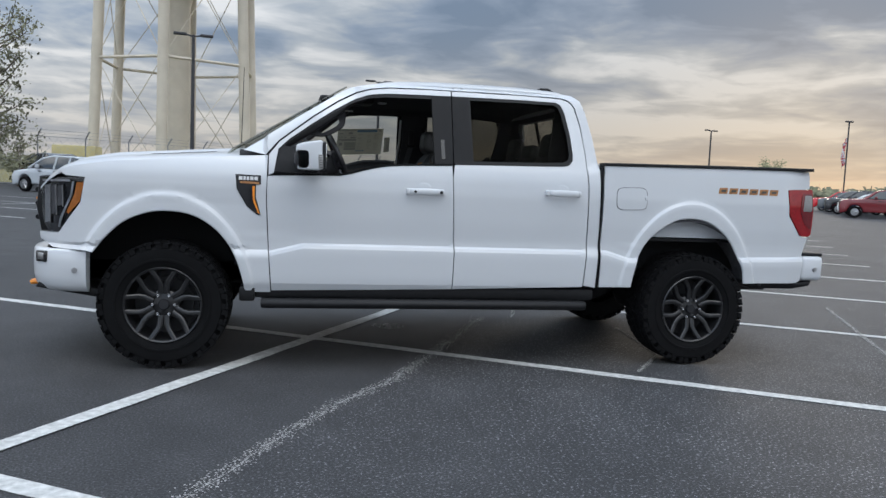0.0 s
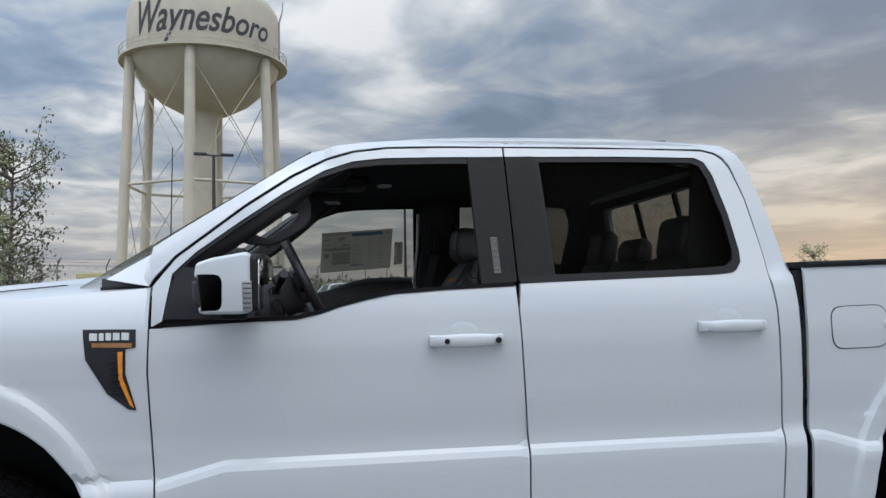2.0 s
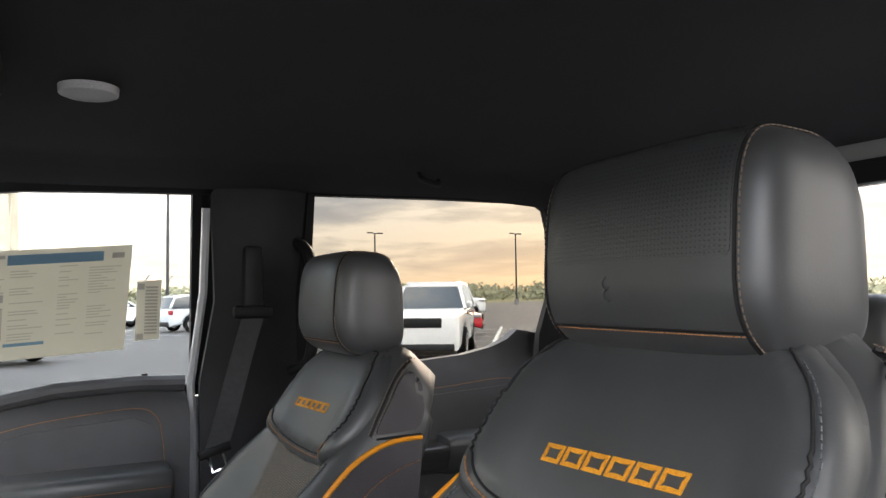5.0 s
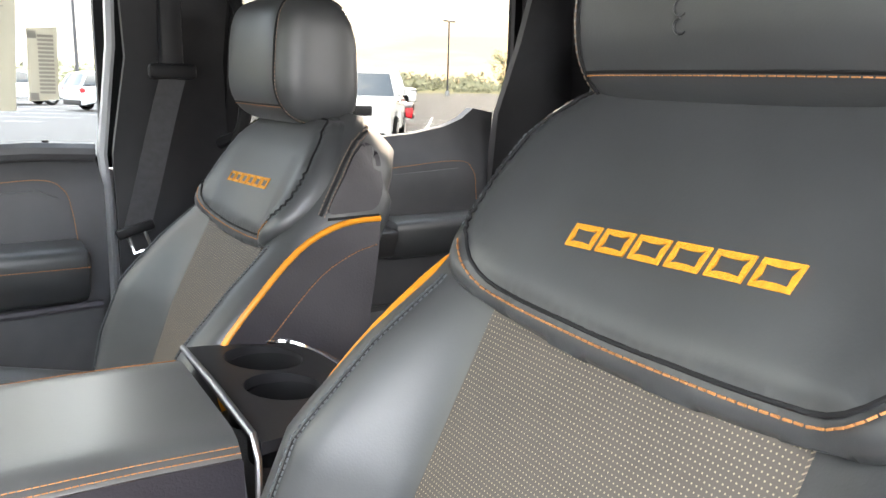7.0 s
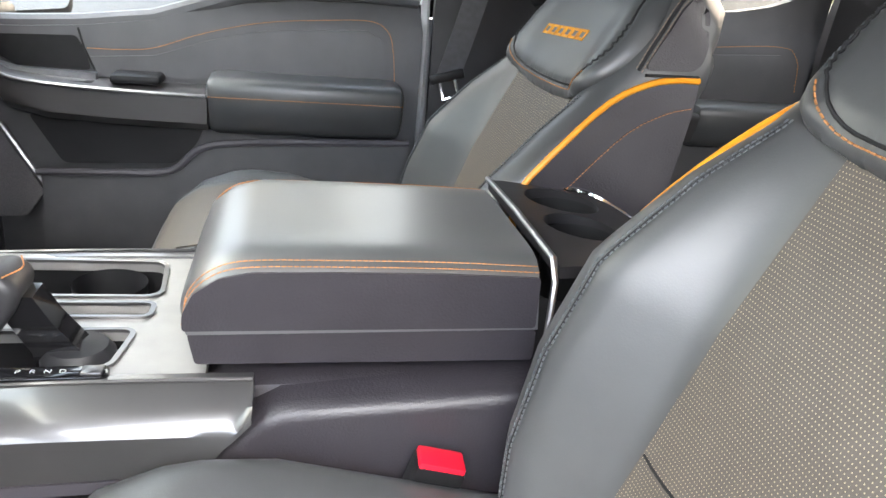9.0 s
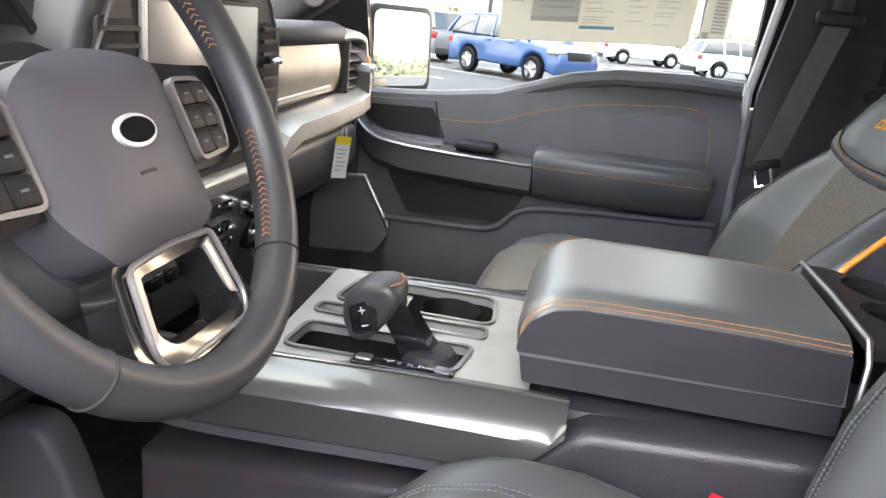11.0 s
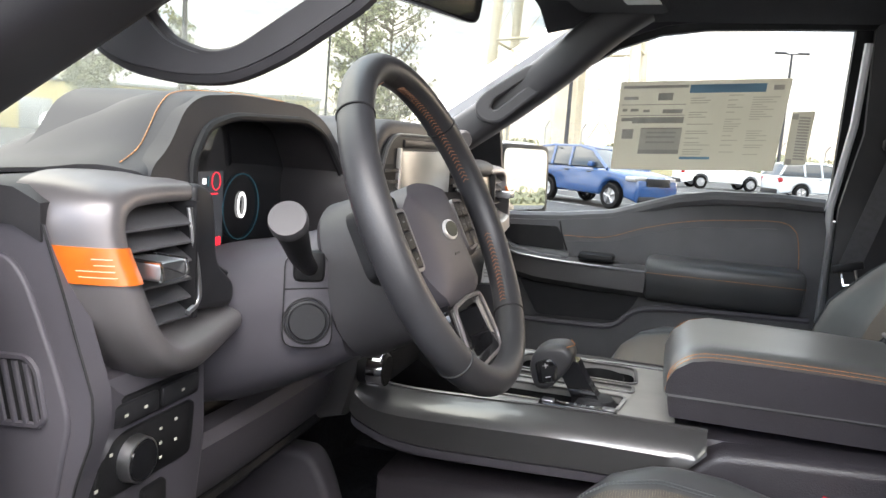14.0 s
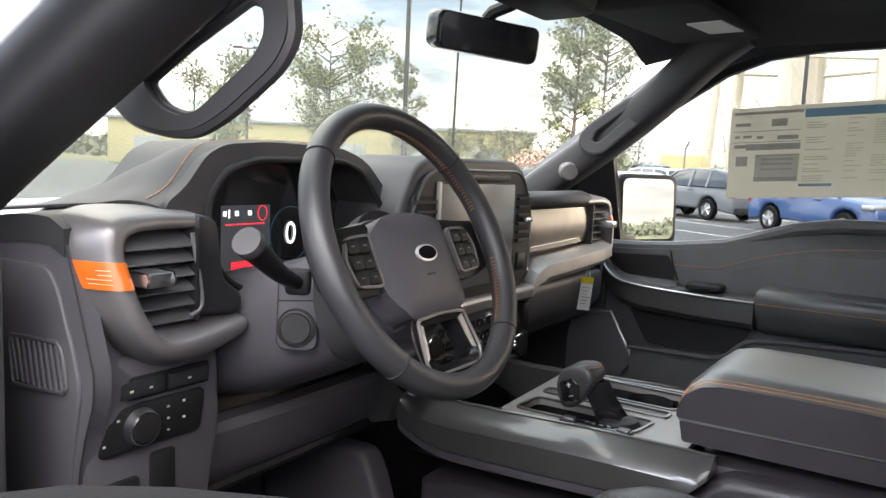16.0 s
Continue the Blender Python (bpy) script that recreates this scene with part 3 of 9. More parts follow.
def scuffed_patch(cx, cy, rx, ry, count, seed):
    rnd = random.Random(seed)
    bm = bmesh.new()
    for _ in range(count):
        a, q, r = rnd.uniform(0, 6.283), rnd.random() ** 0.6, rnd.uniform(0.002, 0.007)
        x, y = cx + rx * q * math.cos(a), cy + ry * q * math.sin(a)
        bm.faces.new([bm.verts.new((x + r * math.cos(b), y + r * math.sin(b), 0.0055)) for b in (0.3, 1.9, 3.2, 4.8)])
    return part("scuffed_patch", bm, M_LINE, lot, "pale scuffed spot on the asphalt", smooth=False)


scuffed_patch(1.64, 0.44, 0.145, 0.14, 420, 7)


# ---------- water tower ----------
TWR = Vector((-11.1, 84.6, 0))
tower = thing("water_tower", "cream steel water tower on six legs with a central column", "water tower", TWR)
tower.scale = (1.04, 1.04, 0.935)


def tower_legs():
    legs = []
    for k in range(6):
        a = radians(-90 - 10 + 60 * k) + math.atan2(0.13, 1)
        foot, head = Vector((math.cos(a) * 8.7, math.sin(a) * 8.7, 0)), Vector((math.cos(a) * 7.75, math.sin(a) * 7.75, 28.2))
        legs.append((foot, head))
        part("leg", tube([foot, head], 0.52, 14), M_TOWER, tower)
        part("footing", box(foot.x - 0.9, foot.x + 0.9, foot.y - 0.9, foot.y + 0.9, 0, 0.5, 0.05), M_GALV, tower)
    for k in range(6):
        (f0, h0), (f1, h1) = legs[k], legs[(k + 1) % 6]
        part("strut", tube([f0.lerp(h0, 0.48), f1.lerp(h1, 0.48)], 0.17, 8), M_TOWER, tower)
        for lo, hi in ((0.02, 0.48), (0.48, 0.97)):
            part("tie_rod", tube([f0.lerp(h0, lo), f1.lerp(h1, hi)], 0.05, 6), M_TOWER, tower)
            part("tie_rod", tube([f1.lerp(h1, lo), f0.lerp(h0, hi)], 0.05, 6), M_TOWER, tower)


tower_legs()
part("column", lathe([(1.15, 0), (1.15, 20.5), (1.5, 22.0), (2.4, 23.2)], (0, 0, 0), "z", 28), M_TOWER, tower)
tank = part("tank", lathe([(0.05, 22.3), (2.4, 22.6), (4.6, 23.9), (6.4, 25.7), (7.6, 27.6), (7.9, 28.4), (7.9, 33.6), (7.7, 34.6), (7.1, 35.7), (6.0, 36.6), (4.2, 37.5), (2.2, 38.0), (0.02, 38.15)], (0, 0, 0), "z", 64), M_TOWER, tower)
part("balcony", lathe([(7.85, 28.2), (8.7, 28.2), (8.7, 28.42), (7.85, 28.42)], (0, 0, 0), "z", 64), M_TOWER, tower)
rail = [(math.cos(t) * 8.65, math.sin(t) * 8.65) for t in (k * math.pi / 24 for k in range(48))]
for z in (28.95, 29.5):
    part("handrail", tube([(x, y, z) for x, y in rail], 0.045, 5, closed=True), M_TOWER, tower)
for x, y in rail[::2]:
    part("baluster", tube([(x, y, 28.4), (x, y, 29.5)], 0.035, 5), M_TOWER, tower)
part("vent", lathe([(0.5, 38.0), (0.5, 38.5), (0.8, 38.6), (0.02, 39.0)], (0, 0, 0), "z", 16), M_TOWER, tower)
part("mast", tube([(0.8, 0, 38.1), (0.8, 0, 41.5)], 0.06, 6), M_TOWER, tower)
lad = math.atan2(-0.2, 1)
part("ladder", tube([(8.1 * math.cos(lad), 8.1 * math.sin(lad), z) for z in (28.4, 33.4)] + [(8.3, -1.6, 34.9), (8.3, -1.0, 36.2)], 0.1, 5), M_GALV, tower)


def tower_lettering():
    me = text_mesh("Waynesboro", 3.4, 0.0, 0.35, 0.05)
    xs = [v.co.x for v in me.vertices]
    mid, k = (max(xs) + min(xs)) / 2, 14.6 / (max(xs) - min(xs))
    bm = bmesh.new()
    bm.from_mesh(me)
    bmesh.ops.triangulate(bm, faces=bm.faces[:])
    bmesh.ops.subdivide_edges(bm, edges=[e for e in bm.edges if e.calc_length() > 0.5], cuts=2)
    bpy.data.meshes.remove(me)
    face = math.atan2(-88, 11.5)
    for v in bm.verts:
        a = face + (v.co.x - mid) * k / 7.93
        v.co = Vector((7.93 * math.cos(a), 7.93 * math.sin(a), 31.35 + v.co.y * 1.12 * (1.18 - 0.03 * (v.co.x - mid)) - (v.co.x - mid) * k * 0.03))
    part("lettering", bm, M_TOWERDK, tower, "dark painted town name on the tank", smooth=False)


tower_lettering()


# ---------- lamp poles, flag pole, fence, buildings ----------
def street_lamp(x, y, h, turn=0.0, arms=2):
    e = thing("street_lamp", "dark tall car park light pole with flat heads", "street lamp", (x, y, 0), "car park lights")
    e.rotation_euler = (0, 0, turn)
    part("base", lathe([(0.3, 0), (0.3, 0.7), (0.02, 0.72)], (0, 0, 0), "z", 16), M_GALV, e, "grey concrete footing")
    part("pole", tube([(0, 0, 0.7), (0, 0, h)], 0.11, 10, radii=[0.13, 0.09]), M_POLE, e)
    for s in (-1, 1)[:arms]:
        part("arm", tube([(0, 0, h - 0.1), (0.45 * s, 0, h)], 0.05, 6), M_POLE, e)
        part("lamp_head", box(0.4 * s if s > 0 else -1.15, 1.15 if s > 0 else -0.4, -0.2, 0.2, h - 0.06, h + 0.08, 0.03), M_POLE, e)
    return e


for a in ((-4.9, 43.5, 9.5, 0.2), (8.3, 59, 9.4, 0.1), (54, 84, 9.2, 0.4), (36, 88, 9.2, 0.3), (-18.9, 27.1, 11, 0.6), (-46, 42.7, 10, 0.7), (-72, 58.6, 9.8, 0.7)):
    street_lamp(*a)

flagpole = thing("flag_pole", "tall dark pole with a limp striped flag", "flag pole", (70, 79, 0))
part("pole", tube([(0, 0, 0), (0, 0, 11)], 0.09, 8), M_POLE, flagpole)
part("cap", box(-0.5, 0.5, -0.15, 0.15, 10.8, 11, 0.03), M_POLE, flagpole)
part("flag", sheet_grid(8, 10, lambda u, v: (-0.15 - 0.5 * u + 0.08 * math.sin(v * 9), 0.12 * math.sin(u * 7 + v * 3), 8.9 - 3.2 * v - 0.8 * u), (0, 0.02, 0)), mat("flag_cloth", (0.42, 0.05, 0.06), rough=0.9, color2=(0.55, 0.54, 0.55), scale=3.0, sharp=0.15), flagpole)


def fence(points, h=3.0):
    e = thing("chain_link_fence", "galvanised chain-link fence with barbed wire strands", "fence")
    e["kind"] = "stuff"
    wires = bmesh.new()
    for a, b in zip(points, points[1:]):
        a, b = Vector((*a, 0)), Vector((*b, 0))
        n = max(1, round((b - a).length / 3.1))
        for i in range(n):
            p = a.lerp(b, i / n)
            part("post", tube([p, p + Vector((0, 0, h)), p + Vector((0.3, -0.3, h + 0.45))], 0.045, 6), M_GALV, e)
        for z in (0.1, h * 0.5, h, h + 0.2, h + 0.4):
            tube([a + Vector((0, 0, z)), b + Vector((0, 0, z))], 0.018 if z <= h else 0.012, 4, bm=wires)
        m = int((b - a).length / 0.55)
        for i in range(m):
            p, q = a.lerp(b, i / m), a.lerp(b, min(1, i / m + h / (b - a).length))
            tube([p, q + Vector((0, 0, h))], 0.006, 3, bm=wires)
            tube([p + Vector((0, 0, h)), q], 0.006, 3, bm=wires)
    part("wire_mesh", wires, M_GALV, e, smooth=False)


fence([(24, 84), (-3, 55), (-16, 42), (-60, 66)])

depot = thing("yellow_warehouse", "long low yellow block warehouse with a flat roof", "building", (-45, 76, 0))
depot.rotation_euler = (0, 0, radians(31))
part("wall", box(-40, 7, -6, 6, 0, 4.9, 0.05), M_YWALL, depot)
part("roof_edge", box(-40.3, 7.3, -6.3, 6.3, 4.9, 5.25, 0.05), M_GALV, depot)
for i in range(6):
    part("loading_door", box(-37 + i * 7.5, -34 + i * 7.5, -6.08, -5.9, 0, 3.1, 0.03), M_GALV, depot)
shed = thing("small_shed", "small pale shed with a red-brown gable roof", "shed", (-26.5, 58, 0))
shed.rotation_euler = (0, 0, radians(28))
part("wall", box(-2.6, 2.6, -1.6, 1.6, 0, 1.7), M_TOWER, shed)
part("roof", prism([(-1.9, 1.65), (0, 2.75), (1.9, 1.65), (1.9, 1.78), (0, 2.92), (-1.9, 1.78)], "x", -2.9, 2.9), M_ROOFRED, shed, smooth=False)
tanks = thing("yellow_machine_housing", "square pale yellow machine housing by the tower", "machinery", (-15.5, 60, 0))
part("housing", box(-1.6, 1.6, -1.2, 1.2, 0.2, 2.9, 0.08), M_YWALL, tanks)
part("plinth", box(-1.8, 1.8, -1.4, 1.4, 0, 0.2), M_GALV, tanks)


# ---------- trees ----------
def tree(x, y, h, w, n, seed, cone=0.0, low=0.25, leaf=0.11, bare=False, name="tree", label="small car park tree with thin olive leaves"):
    rnd = random.Random(seed)
    e = thing(name, label, name.replace("_", " "), (x, y, 0), "trees")
    limbs = bmesh.new()
    trunk = smoothline([(0, 0, 0), (rnd.uniform(-.1, .1), rnd.uniform(-.1, .1), h * 0.35), (rnd.uniform(-.2, .2), rnd.uniform(-.2, .2), h * 0.93)], 6)
    part("trunk", tube(trunk, 0.1, 8, radii=[0.022 * h * (1 - 0.85 * i / (len(trunk) - 1)) for i in range(len(trunk))]), M_BARK, e)
    tips = []
    for k in range(int(26 + h)):
        t = low + (0.97 - low) * rnd.random()
        s = Vector((0, 0, h * t))
        reach = w / 2 * ((1 - cone) * math.sin(math.pi * min(1, 0.18 + 0.82 * (1 - (t - low) / (1.02 - low)))) + cone * (1.05 - t) / (1.05 - low)) * rnd.uniform(0.55, 1.1)
        a = rnd.uniform(0, 2 * math.pi)
        end = s + Vector((math.cos(a) * reach, math.sin(a) * reach, reach * rnd.uniform(0.25, 0.8)))
        mid = s.lerp(end, 0.5) + Vector((0, 0, -0.06 * reach))
        tube([s, mid, end], 0.02, 5, bm=limbs, radii=[0.006 * h, 0.004 * h, 0.002 * h])
        for _ in range(3):
            c = mid.lerp(end, rnd.uniform(0.1, 1))
            d = c + Vector((rnd.gauss(0, 1), rnd.gauss(0, 1), rnd.gauss(0.3, 0.7))) * reach * 0.28
            tube([c, d], 0.008, 4, bm=limbs, radii=[0.003 * h, 0.0012 * h])
            tips.append((c, d))
        tips.append((mid, end))
    part("bough", limbs, M_BARK, e)
    verts, faces = [], []
    for _ in range(n):
        a, b = rnd.choice(tips)
        p = a.lerp(b, rnd.uniform(0.2, 1.15)) + Vector((rnd.gauss(0, 1), rnd.gauss(0, 1), rnd.gauss(0, 0.8))) * 0.045 * w
        u = Vector((rnd.gauss(0, 1), rnd.gauss(0, 1), rnd.gauss(0, 1))).normalized() * leaf * rnd.uniform(0.6, 1.4)
        v = u.orthogonal().normalized() * u.length * 0.55
        i = len(verts)
        verts += [p - u, p + v, p + u, p - v]
        faces.append((i, i + 1, i + 2, i + 3))
    me = bpy.data.meshes.new("crown")
    me.from_pydata(verts, [], faces)
    finish("crown", me, M_LEAFDK if bare else M_LEAF, e, smooth=False)
    return e


tree(-34.8, 40, 9.6, 8.2, 5200, 3, leaf=0.13)
tree(-33.6, 47.3, 9.2, 3.4, 2400, 4, cone=0.4, leaf=0.11)
tree(-16.1, 39.4, 10.2, 4.6, 3800, 5, cone=0.55, low=0.16, leaf=0.11)
tree(-41, 36, 7.5, 6, 2600, 8, leaf=0.13)
tree(-46, 52, 8.0, 6, 2200, 9, leaf=0.13)
tree(-17.2, 46.8, 10.6, 7.0, 3000, 31, low=0.12, leaf=0.12, bare=True, label="half-bare tree standing behind the fence")
tree(75, 101, 5.6, 5.4, 1500, 6, leaf=0.16)
for i in range(12):
    t = i / 11
    tree(-14 - 26 * t, 41.2 + 14.5 * t, 2.6 + (i * 7 % 5) * 0.35, 3.2, 520, 20 + i, low=0.1, leaf=0.10, bare=True, name="shrub", label="half-bare tangled shrub growing along the fence")


def treeline():
    rnd = random.Random(77)
    verts, faces = [], []
    for _ in range(900):
        az = radians(rnd.uniform(-75, 80))
        d = rnd.uniform(150, 230)
        c = Vector((-math.sin(az) * d, math.cos(az) * d, 0))
        w, h = rnd.uniform(2.5, 5.5), rnd.uniform(2.0, 5.2) * (1.25 if az > 0.35 else 0.8)
        for _ in range(46):
            a, r = rnd.uniform(0, 6.28), math.sqrt(rnd.random())
            p = c + Vector((math.cos(a) * r * w, math.sin(a) * r * w, h * rnd.random() ** 0.7 * (1.05 - 0.5 * r * r)))
            u = Vector((rnd.gauss(0, 1), rnd.gauss(0, 1), rnd.gauss(0, 1))).normalized() * rnd.uniform(0.4, 0.9)
            v = u.orthogonal().normalized() * u.length * 0.7
            i = len(verts)
            verts += [p - u, p + v, p + u, p - v]
            faces.append((i, i + 1, i + 2, i + 3))
    me = bpy.data.meshes.new("far_treeline")
    me.from_pydata(verts, [], faces)
    tagged(finish("far_treeline", me, M_LEAFDK, smooth=False), "low dull green wood along the horizon", "trees", kind="stuff")


treeline()


# ---------- parked vehicles ----------
CAR_SHAPES = {
    # length, height, wheel radius, front axle, rear axle (nose at -x), roof line from nose to tail
    "suv": (4.7, 1.72, 0.36, 0.92, 3.62, [(0.0, 0.62), (0.04, 0.84), (0.25, 0.98), (1.15, 1.10), (1.95, 1.62), (2.5, 1.72), (3.7, 1.70), (4.35, 1.60), (4.66, 1.05), (4.70, 0.72)], 1.12),
    "big_suv": (5.2, 1.90, 0.40, 1.0, 3.95, [(0.0, 0.70), (0.04, 1.06), (0.2, 1.16), (1.35, 1.24), (2.05, 1.78), (2.6, 1.90), (4.6, 1.88), (4.98, 1.78), (5.16, 1.1), (5.2, 0.75)], 1.24),
    "sedan": (4.7, 1.46, 0.34, 0.95, 3.72, [(0.0, 0.58), (0.06, 0.74), (0.3, 0.84), (1.35, 0.98), (2.05, 1.38), (2.6, 1.46), (3.2, 1.42), (3.95, 1.10), (4.6, 1.02), (4.7, 0.70)], 0.98),
    "coupe": (4.75, 1.36, 0.36, 0.9, 3.62, [(0.0, 0.56), (0.08, 0.76), (0.4, 0.86), (1.7, 0.98), (2.4, 1.30), (2.9, 1.36), (3.4, 1.30), (4.2, 1.06), (4.68, 1.02), (4.75, 0.70)], 0.98),
    "pickup": (5.8, 1.92, 0.40, 0.95, 4.6, [(0.0, 0.75), (0.05, 1.10), (0.25, 1.22), (1.55, 1.32), (2.25, 1.84), (2.6, 1.92), (3.7, 1.90), (3.95, 1.36), (5.74, 1.34), (5.8, 0.85)], 1.32),
}


def make_car(shape, paint, at, heading, label, category="car"):
    """heading: the direction in which the nose points, as a 2D vector."""
    length, height, wr, fa, ra, top, belt = CAR_SHAPES[shape]
    e = thing({"pickup": "parked_pickup"}.get(shape, "parked_car"), label, category, (at[0], at[1], 0.0), "parked vehicles")
    e.rotation_euler = (0, 0, math.atan2(-heading[1], -heading[0]))
    half = 0.95 if shape in ("big_suv", "pickup") else 0.9
    cx = length / 2
    arch = lambda c: [(c + (wr + 0.07) * math.cos(t), wr + (wr + 0.07) * math.sin(t)) for t in (math.pi * k / 8 for k in range(9))]
    floor_z = wr * 0.72
    low = [(0.06, floor_z)] + [(x, max(z, floor_z)) for x, z in arch(fa)[::-1]] + [(x, max(z, floor_z)) for x, z in arch(ra)[::-1]] + [(length - 0.06, floor_z)]
    shoulder = [p for p in top if p[1] <= belt + 0.005]
    nose, tail = [p for p in shoulder if p[0] < cx], [p for p in shoulder if p[0] > cx]
    cab0 = max(p[0] for p in nose)
    cab1 = min(p[0] for p in tail)
    outline = low + tail[::-1] + [(cab1 - 0.05, belt)] + [(cab0 + 0.05, belt)] + nose[::-1]
    outline = [(x - cx, z) for x, z in outline]
    paint_m = M_SOLIDCAR[paint]
    bm = prism(outline, "y", -half, half, 0.09, 3)
    for v in bm.verts:
        k = 1 - 0.10 * smoothstep(0.55, 1.0, abs(v.co.x) / (length / 2)) - 0.05 * smoothstep(belt - 0.35, belt, v.co.z)
        v.co.y *= k
    body = part("body", bm, paint_m, e)
    roof = [p for p in top if p[1] >= belt - 0.005 and cab0 - 0.01 <= p[0] <= cab1 + 0.01]
    cabin = [(x - cx, z) for x, z in [(cab0, belt - 0.03)] + roof + [(cab1, belt - 0.03)]]

    def taper(bm, extra=0.0):
        for v in bm.verts:
            v.co.y *= 0.93 - 0.20 * max(0, (v.co.z - belt) / (height - belt)) + extra
        return bm
    part("windows", taper(prism(cabin, "y", -half, half, 0.05, 2)), M_CARGLASS, e, "dark window glass")
    crown = [(x - cx, z) for x, z in roof if z > belt + 0.6 * (height - belt)]
    if len(crown) >= 2:
        cap = [(x, z + 0.012) for x, z in crown] + [(x, z - 0.06) for x, z in crown[::-1]]
        part("roof", taper(prism(cap, "y", -half, half, 0.02, 2), 0.01), paint_m, e)
        (xf, zf), (xr, zr) = crown[0], crown[-1]
        posts = [((cab0 - cx, belt), (xf, zf)), ((cab1 - cx, belt), (xr, zr))]
        n_mid = 2 if shape in ("suv", "big_suv") else 1
        for i in range(n_mid):
            t = (i + 1) / (n_mid + 1)
            xm = xf + (xr - xf) * t
            posts.append(((xm - 0.05, belt), (xm, height - 0.05)))
        for (x0, z0), (x1, z1) in posts:
            for s in (-1, 1):
                y0, y1 = half * 0.945 * s, half * 0.752 * s
                part("pillar", tube([(x0, y0, z0 - 0.02), (x1, y1, z1 - 0.02)], 0.05, 6), paint_m if i or shape != "coupe" else M_TRIM, e)
    for ax in (fa, ra):
        for s in (-1, 1):
            y = half * 0.90 * s
            w = part("wheel", lathe([(wr * 0.62, -0.10), (wr * 0.92, -0.11), (wr, -0.07), (wr, 0.07), (wr * 0.92, 0.11), (wr * 0.62, 0.10)], (ax - cx, y, wr), "y", 24), M_RUBBER, e)
            rim = part("rim", lathe([(0.02, s * 0.07), (wr * 0.2, s * 0.075), (wr * 0.6, s * 0.05), (wr * 0.66, s * 0.10), (wr * 0.66, -s * 0.06)], (ax - cx, y, wr), "y", 20), M_STEEL, w)
            sp = bmesh.new()
            for k in range(5):
                a = 2 * math.pi * k / 5 + 0.3
                tube([(ax - cx, y + s * 0.085, wr), (ax - cx + math.cos(a) * wr * 0.62, y + s * 0.09, wr + math.sin(a) * wr * 0.62)], 0.035, 5, bm=sp)
            part("spokes", sp, M_STEEL, w)
    for s in (-1, 1):
        zl = belt - 0.24
        part("headlight", box(-cx + 0.05, -cx + 0.42, s * half * 0.62 - 0.16, s * half * 0.62 + 0.2 * (s > 0) + 0.12, zl - 0.07, zl + 0.07, 0.03), M_STEEL, e, "clear headlight")
        part("tail_light", box(cx - 0.22, cx - 0.02, s * half * 0.80 - 0.11, s * half * 0.80 + 0.09, zl - 0.1, zl + 0.12, 0.03), M_RED, e, "red tail light")
        part("door_mirror", box(cab0 - cx + 0.5, cab0 - cx + 0.68, s * half * 1.0 - 0.08, s * half * 1.0 + 0.08, belt, belt + 0.16, 0.04), paint_m, e)
        for xh in (0.45, -0.5):
            part("door_handle", box(xh - 0.1, xh + 0.1, s * half * 0.965 - 0.02, s * half * 0.965 + 0.02, belt - 0.16, belt - 0.12, 0.008), M_TRIM, e)
    part("grille", box(-cx - 0.005, -cx + 0.06, -0.45, 0.45, belt - 0.42, belt - 0.2, 0.02), M_BLACK, e)
    part("front_bumper", box(-cx + 0.0, -cx + 0.12, -half * 0.78, half * 0.78, floor_z, floor_z + 0.16, 0.03), M_TRIM, e)
    part("rear_bumper", box(cx - 0.14, cx + 0.02, -half * 0.8, half * 0.8, floor_z, floor_z + 0.22, 0.03), M_TRIM, e)
    return e


B2, R2 = (0.848, -0.530), (0.530, 0.848)
neg = lambda v: (-v[0], -v[1])
make_car("suv", "blue", (-0.85, 22.0), (0.76, -0.65), "deep blue crossover parked across the bay lines")
make_car("suv", "grey", (-5.5, 26.6), neg(B2), "dark grey crossover seen from behind with red lamps")
make_car("big_suv", "white", (10.2, 17.3), neg(R2), "white full-size estate car facing the truck")
make_car("coupe", "red", (14.0, 26.3), B2, "bright red low coupe with dark alloy wheels")
make_car("pickup", "white", (25.5, 47.5), B2, "white crew-cab pickup beyond the red coupe", "pickup")
make_car("suv", "white", (3.6, 43.5), (0.95, 0.3), "white crossover in a far row of bays")
make_car("suv", "silver", (7.6, 37.2), (0.9, 0.35), "silver crossover in a far row of bays")
make_car("pickup", "grey", (-11.6, 40.0), (0.6, -0.8), "old grey pickup standing by the fence", "pickup")
make_car("suv", "silver", (-9.5, 33.0), neg(B2), "pale silver car behind the grey crossover")
for i, (shape, paint) in enumerate((("pickup", "maroon"), ("suv", "navy"), ("suv", "white"), ("pickup", "black"), ("suv", "maroon"), ("pickup", "grey"), ("sedan", "navy"), ("pickup", "red"))):
    make_car(shape, paint, (40.5 + 1.9 * i, 38.5 + 2.9 * i), (-0.8, 0.6), f"{paint} {'pickup' if shape == 'pickup' else 'car'} parked in the far row", "pickup" if shape == "pickup" else "car")
for i, (shape, paint) in enumerate((("suv", "white"), ("sedan", "silver"), ("pickup", "grey"), ("sedan", "navy"), ("suv", "silver"), ("suv", "white"), ("pickup", "maroon"), ("sedan", "white"))):
    make_car(shape, paint, (-63 + 3.0 * i, 45.5 - 1.2 * i if i < 5 else 58 - 1.5 * i), (0.6, -0.8), f"{paint} {'pickup' if shape == 'pickup' else 'car'} in the row before the wood", "pickup" if shape == "pickup" else "car")
for i, (shape, paint) in enumerate((("sedan", "white"), ("suv", "silver"), ("sedan", "white"), ("suv", "black"))):
    make_car(shape, paint, (13 + 3.4 * i, 47 + 2.2 * i), neg(R2), f"{paint} car in the row behind the truck's far side")

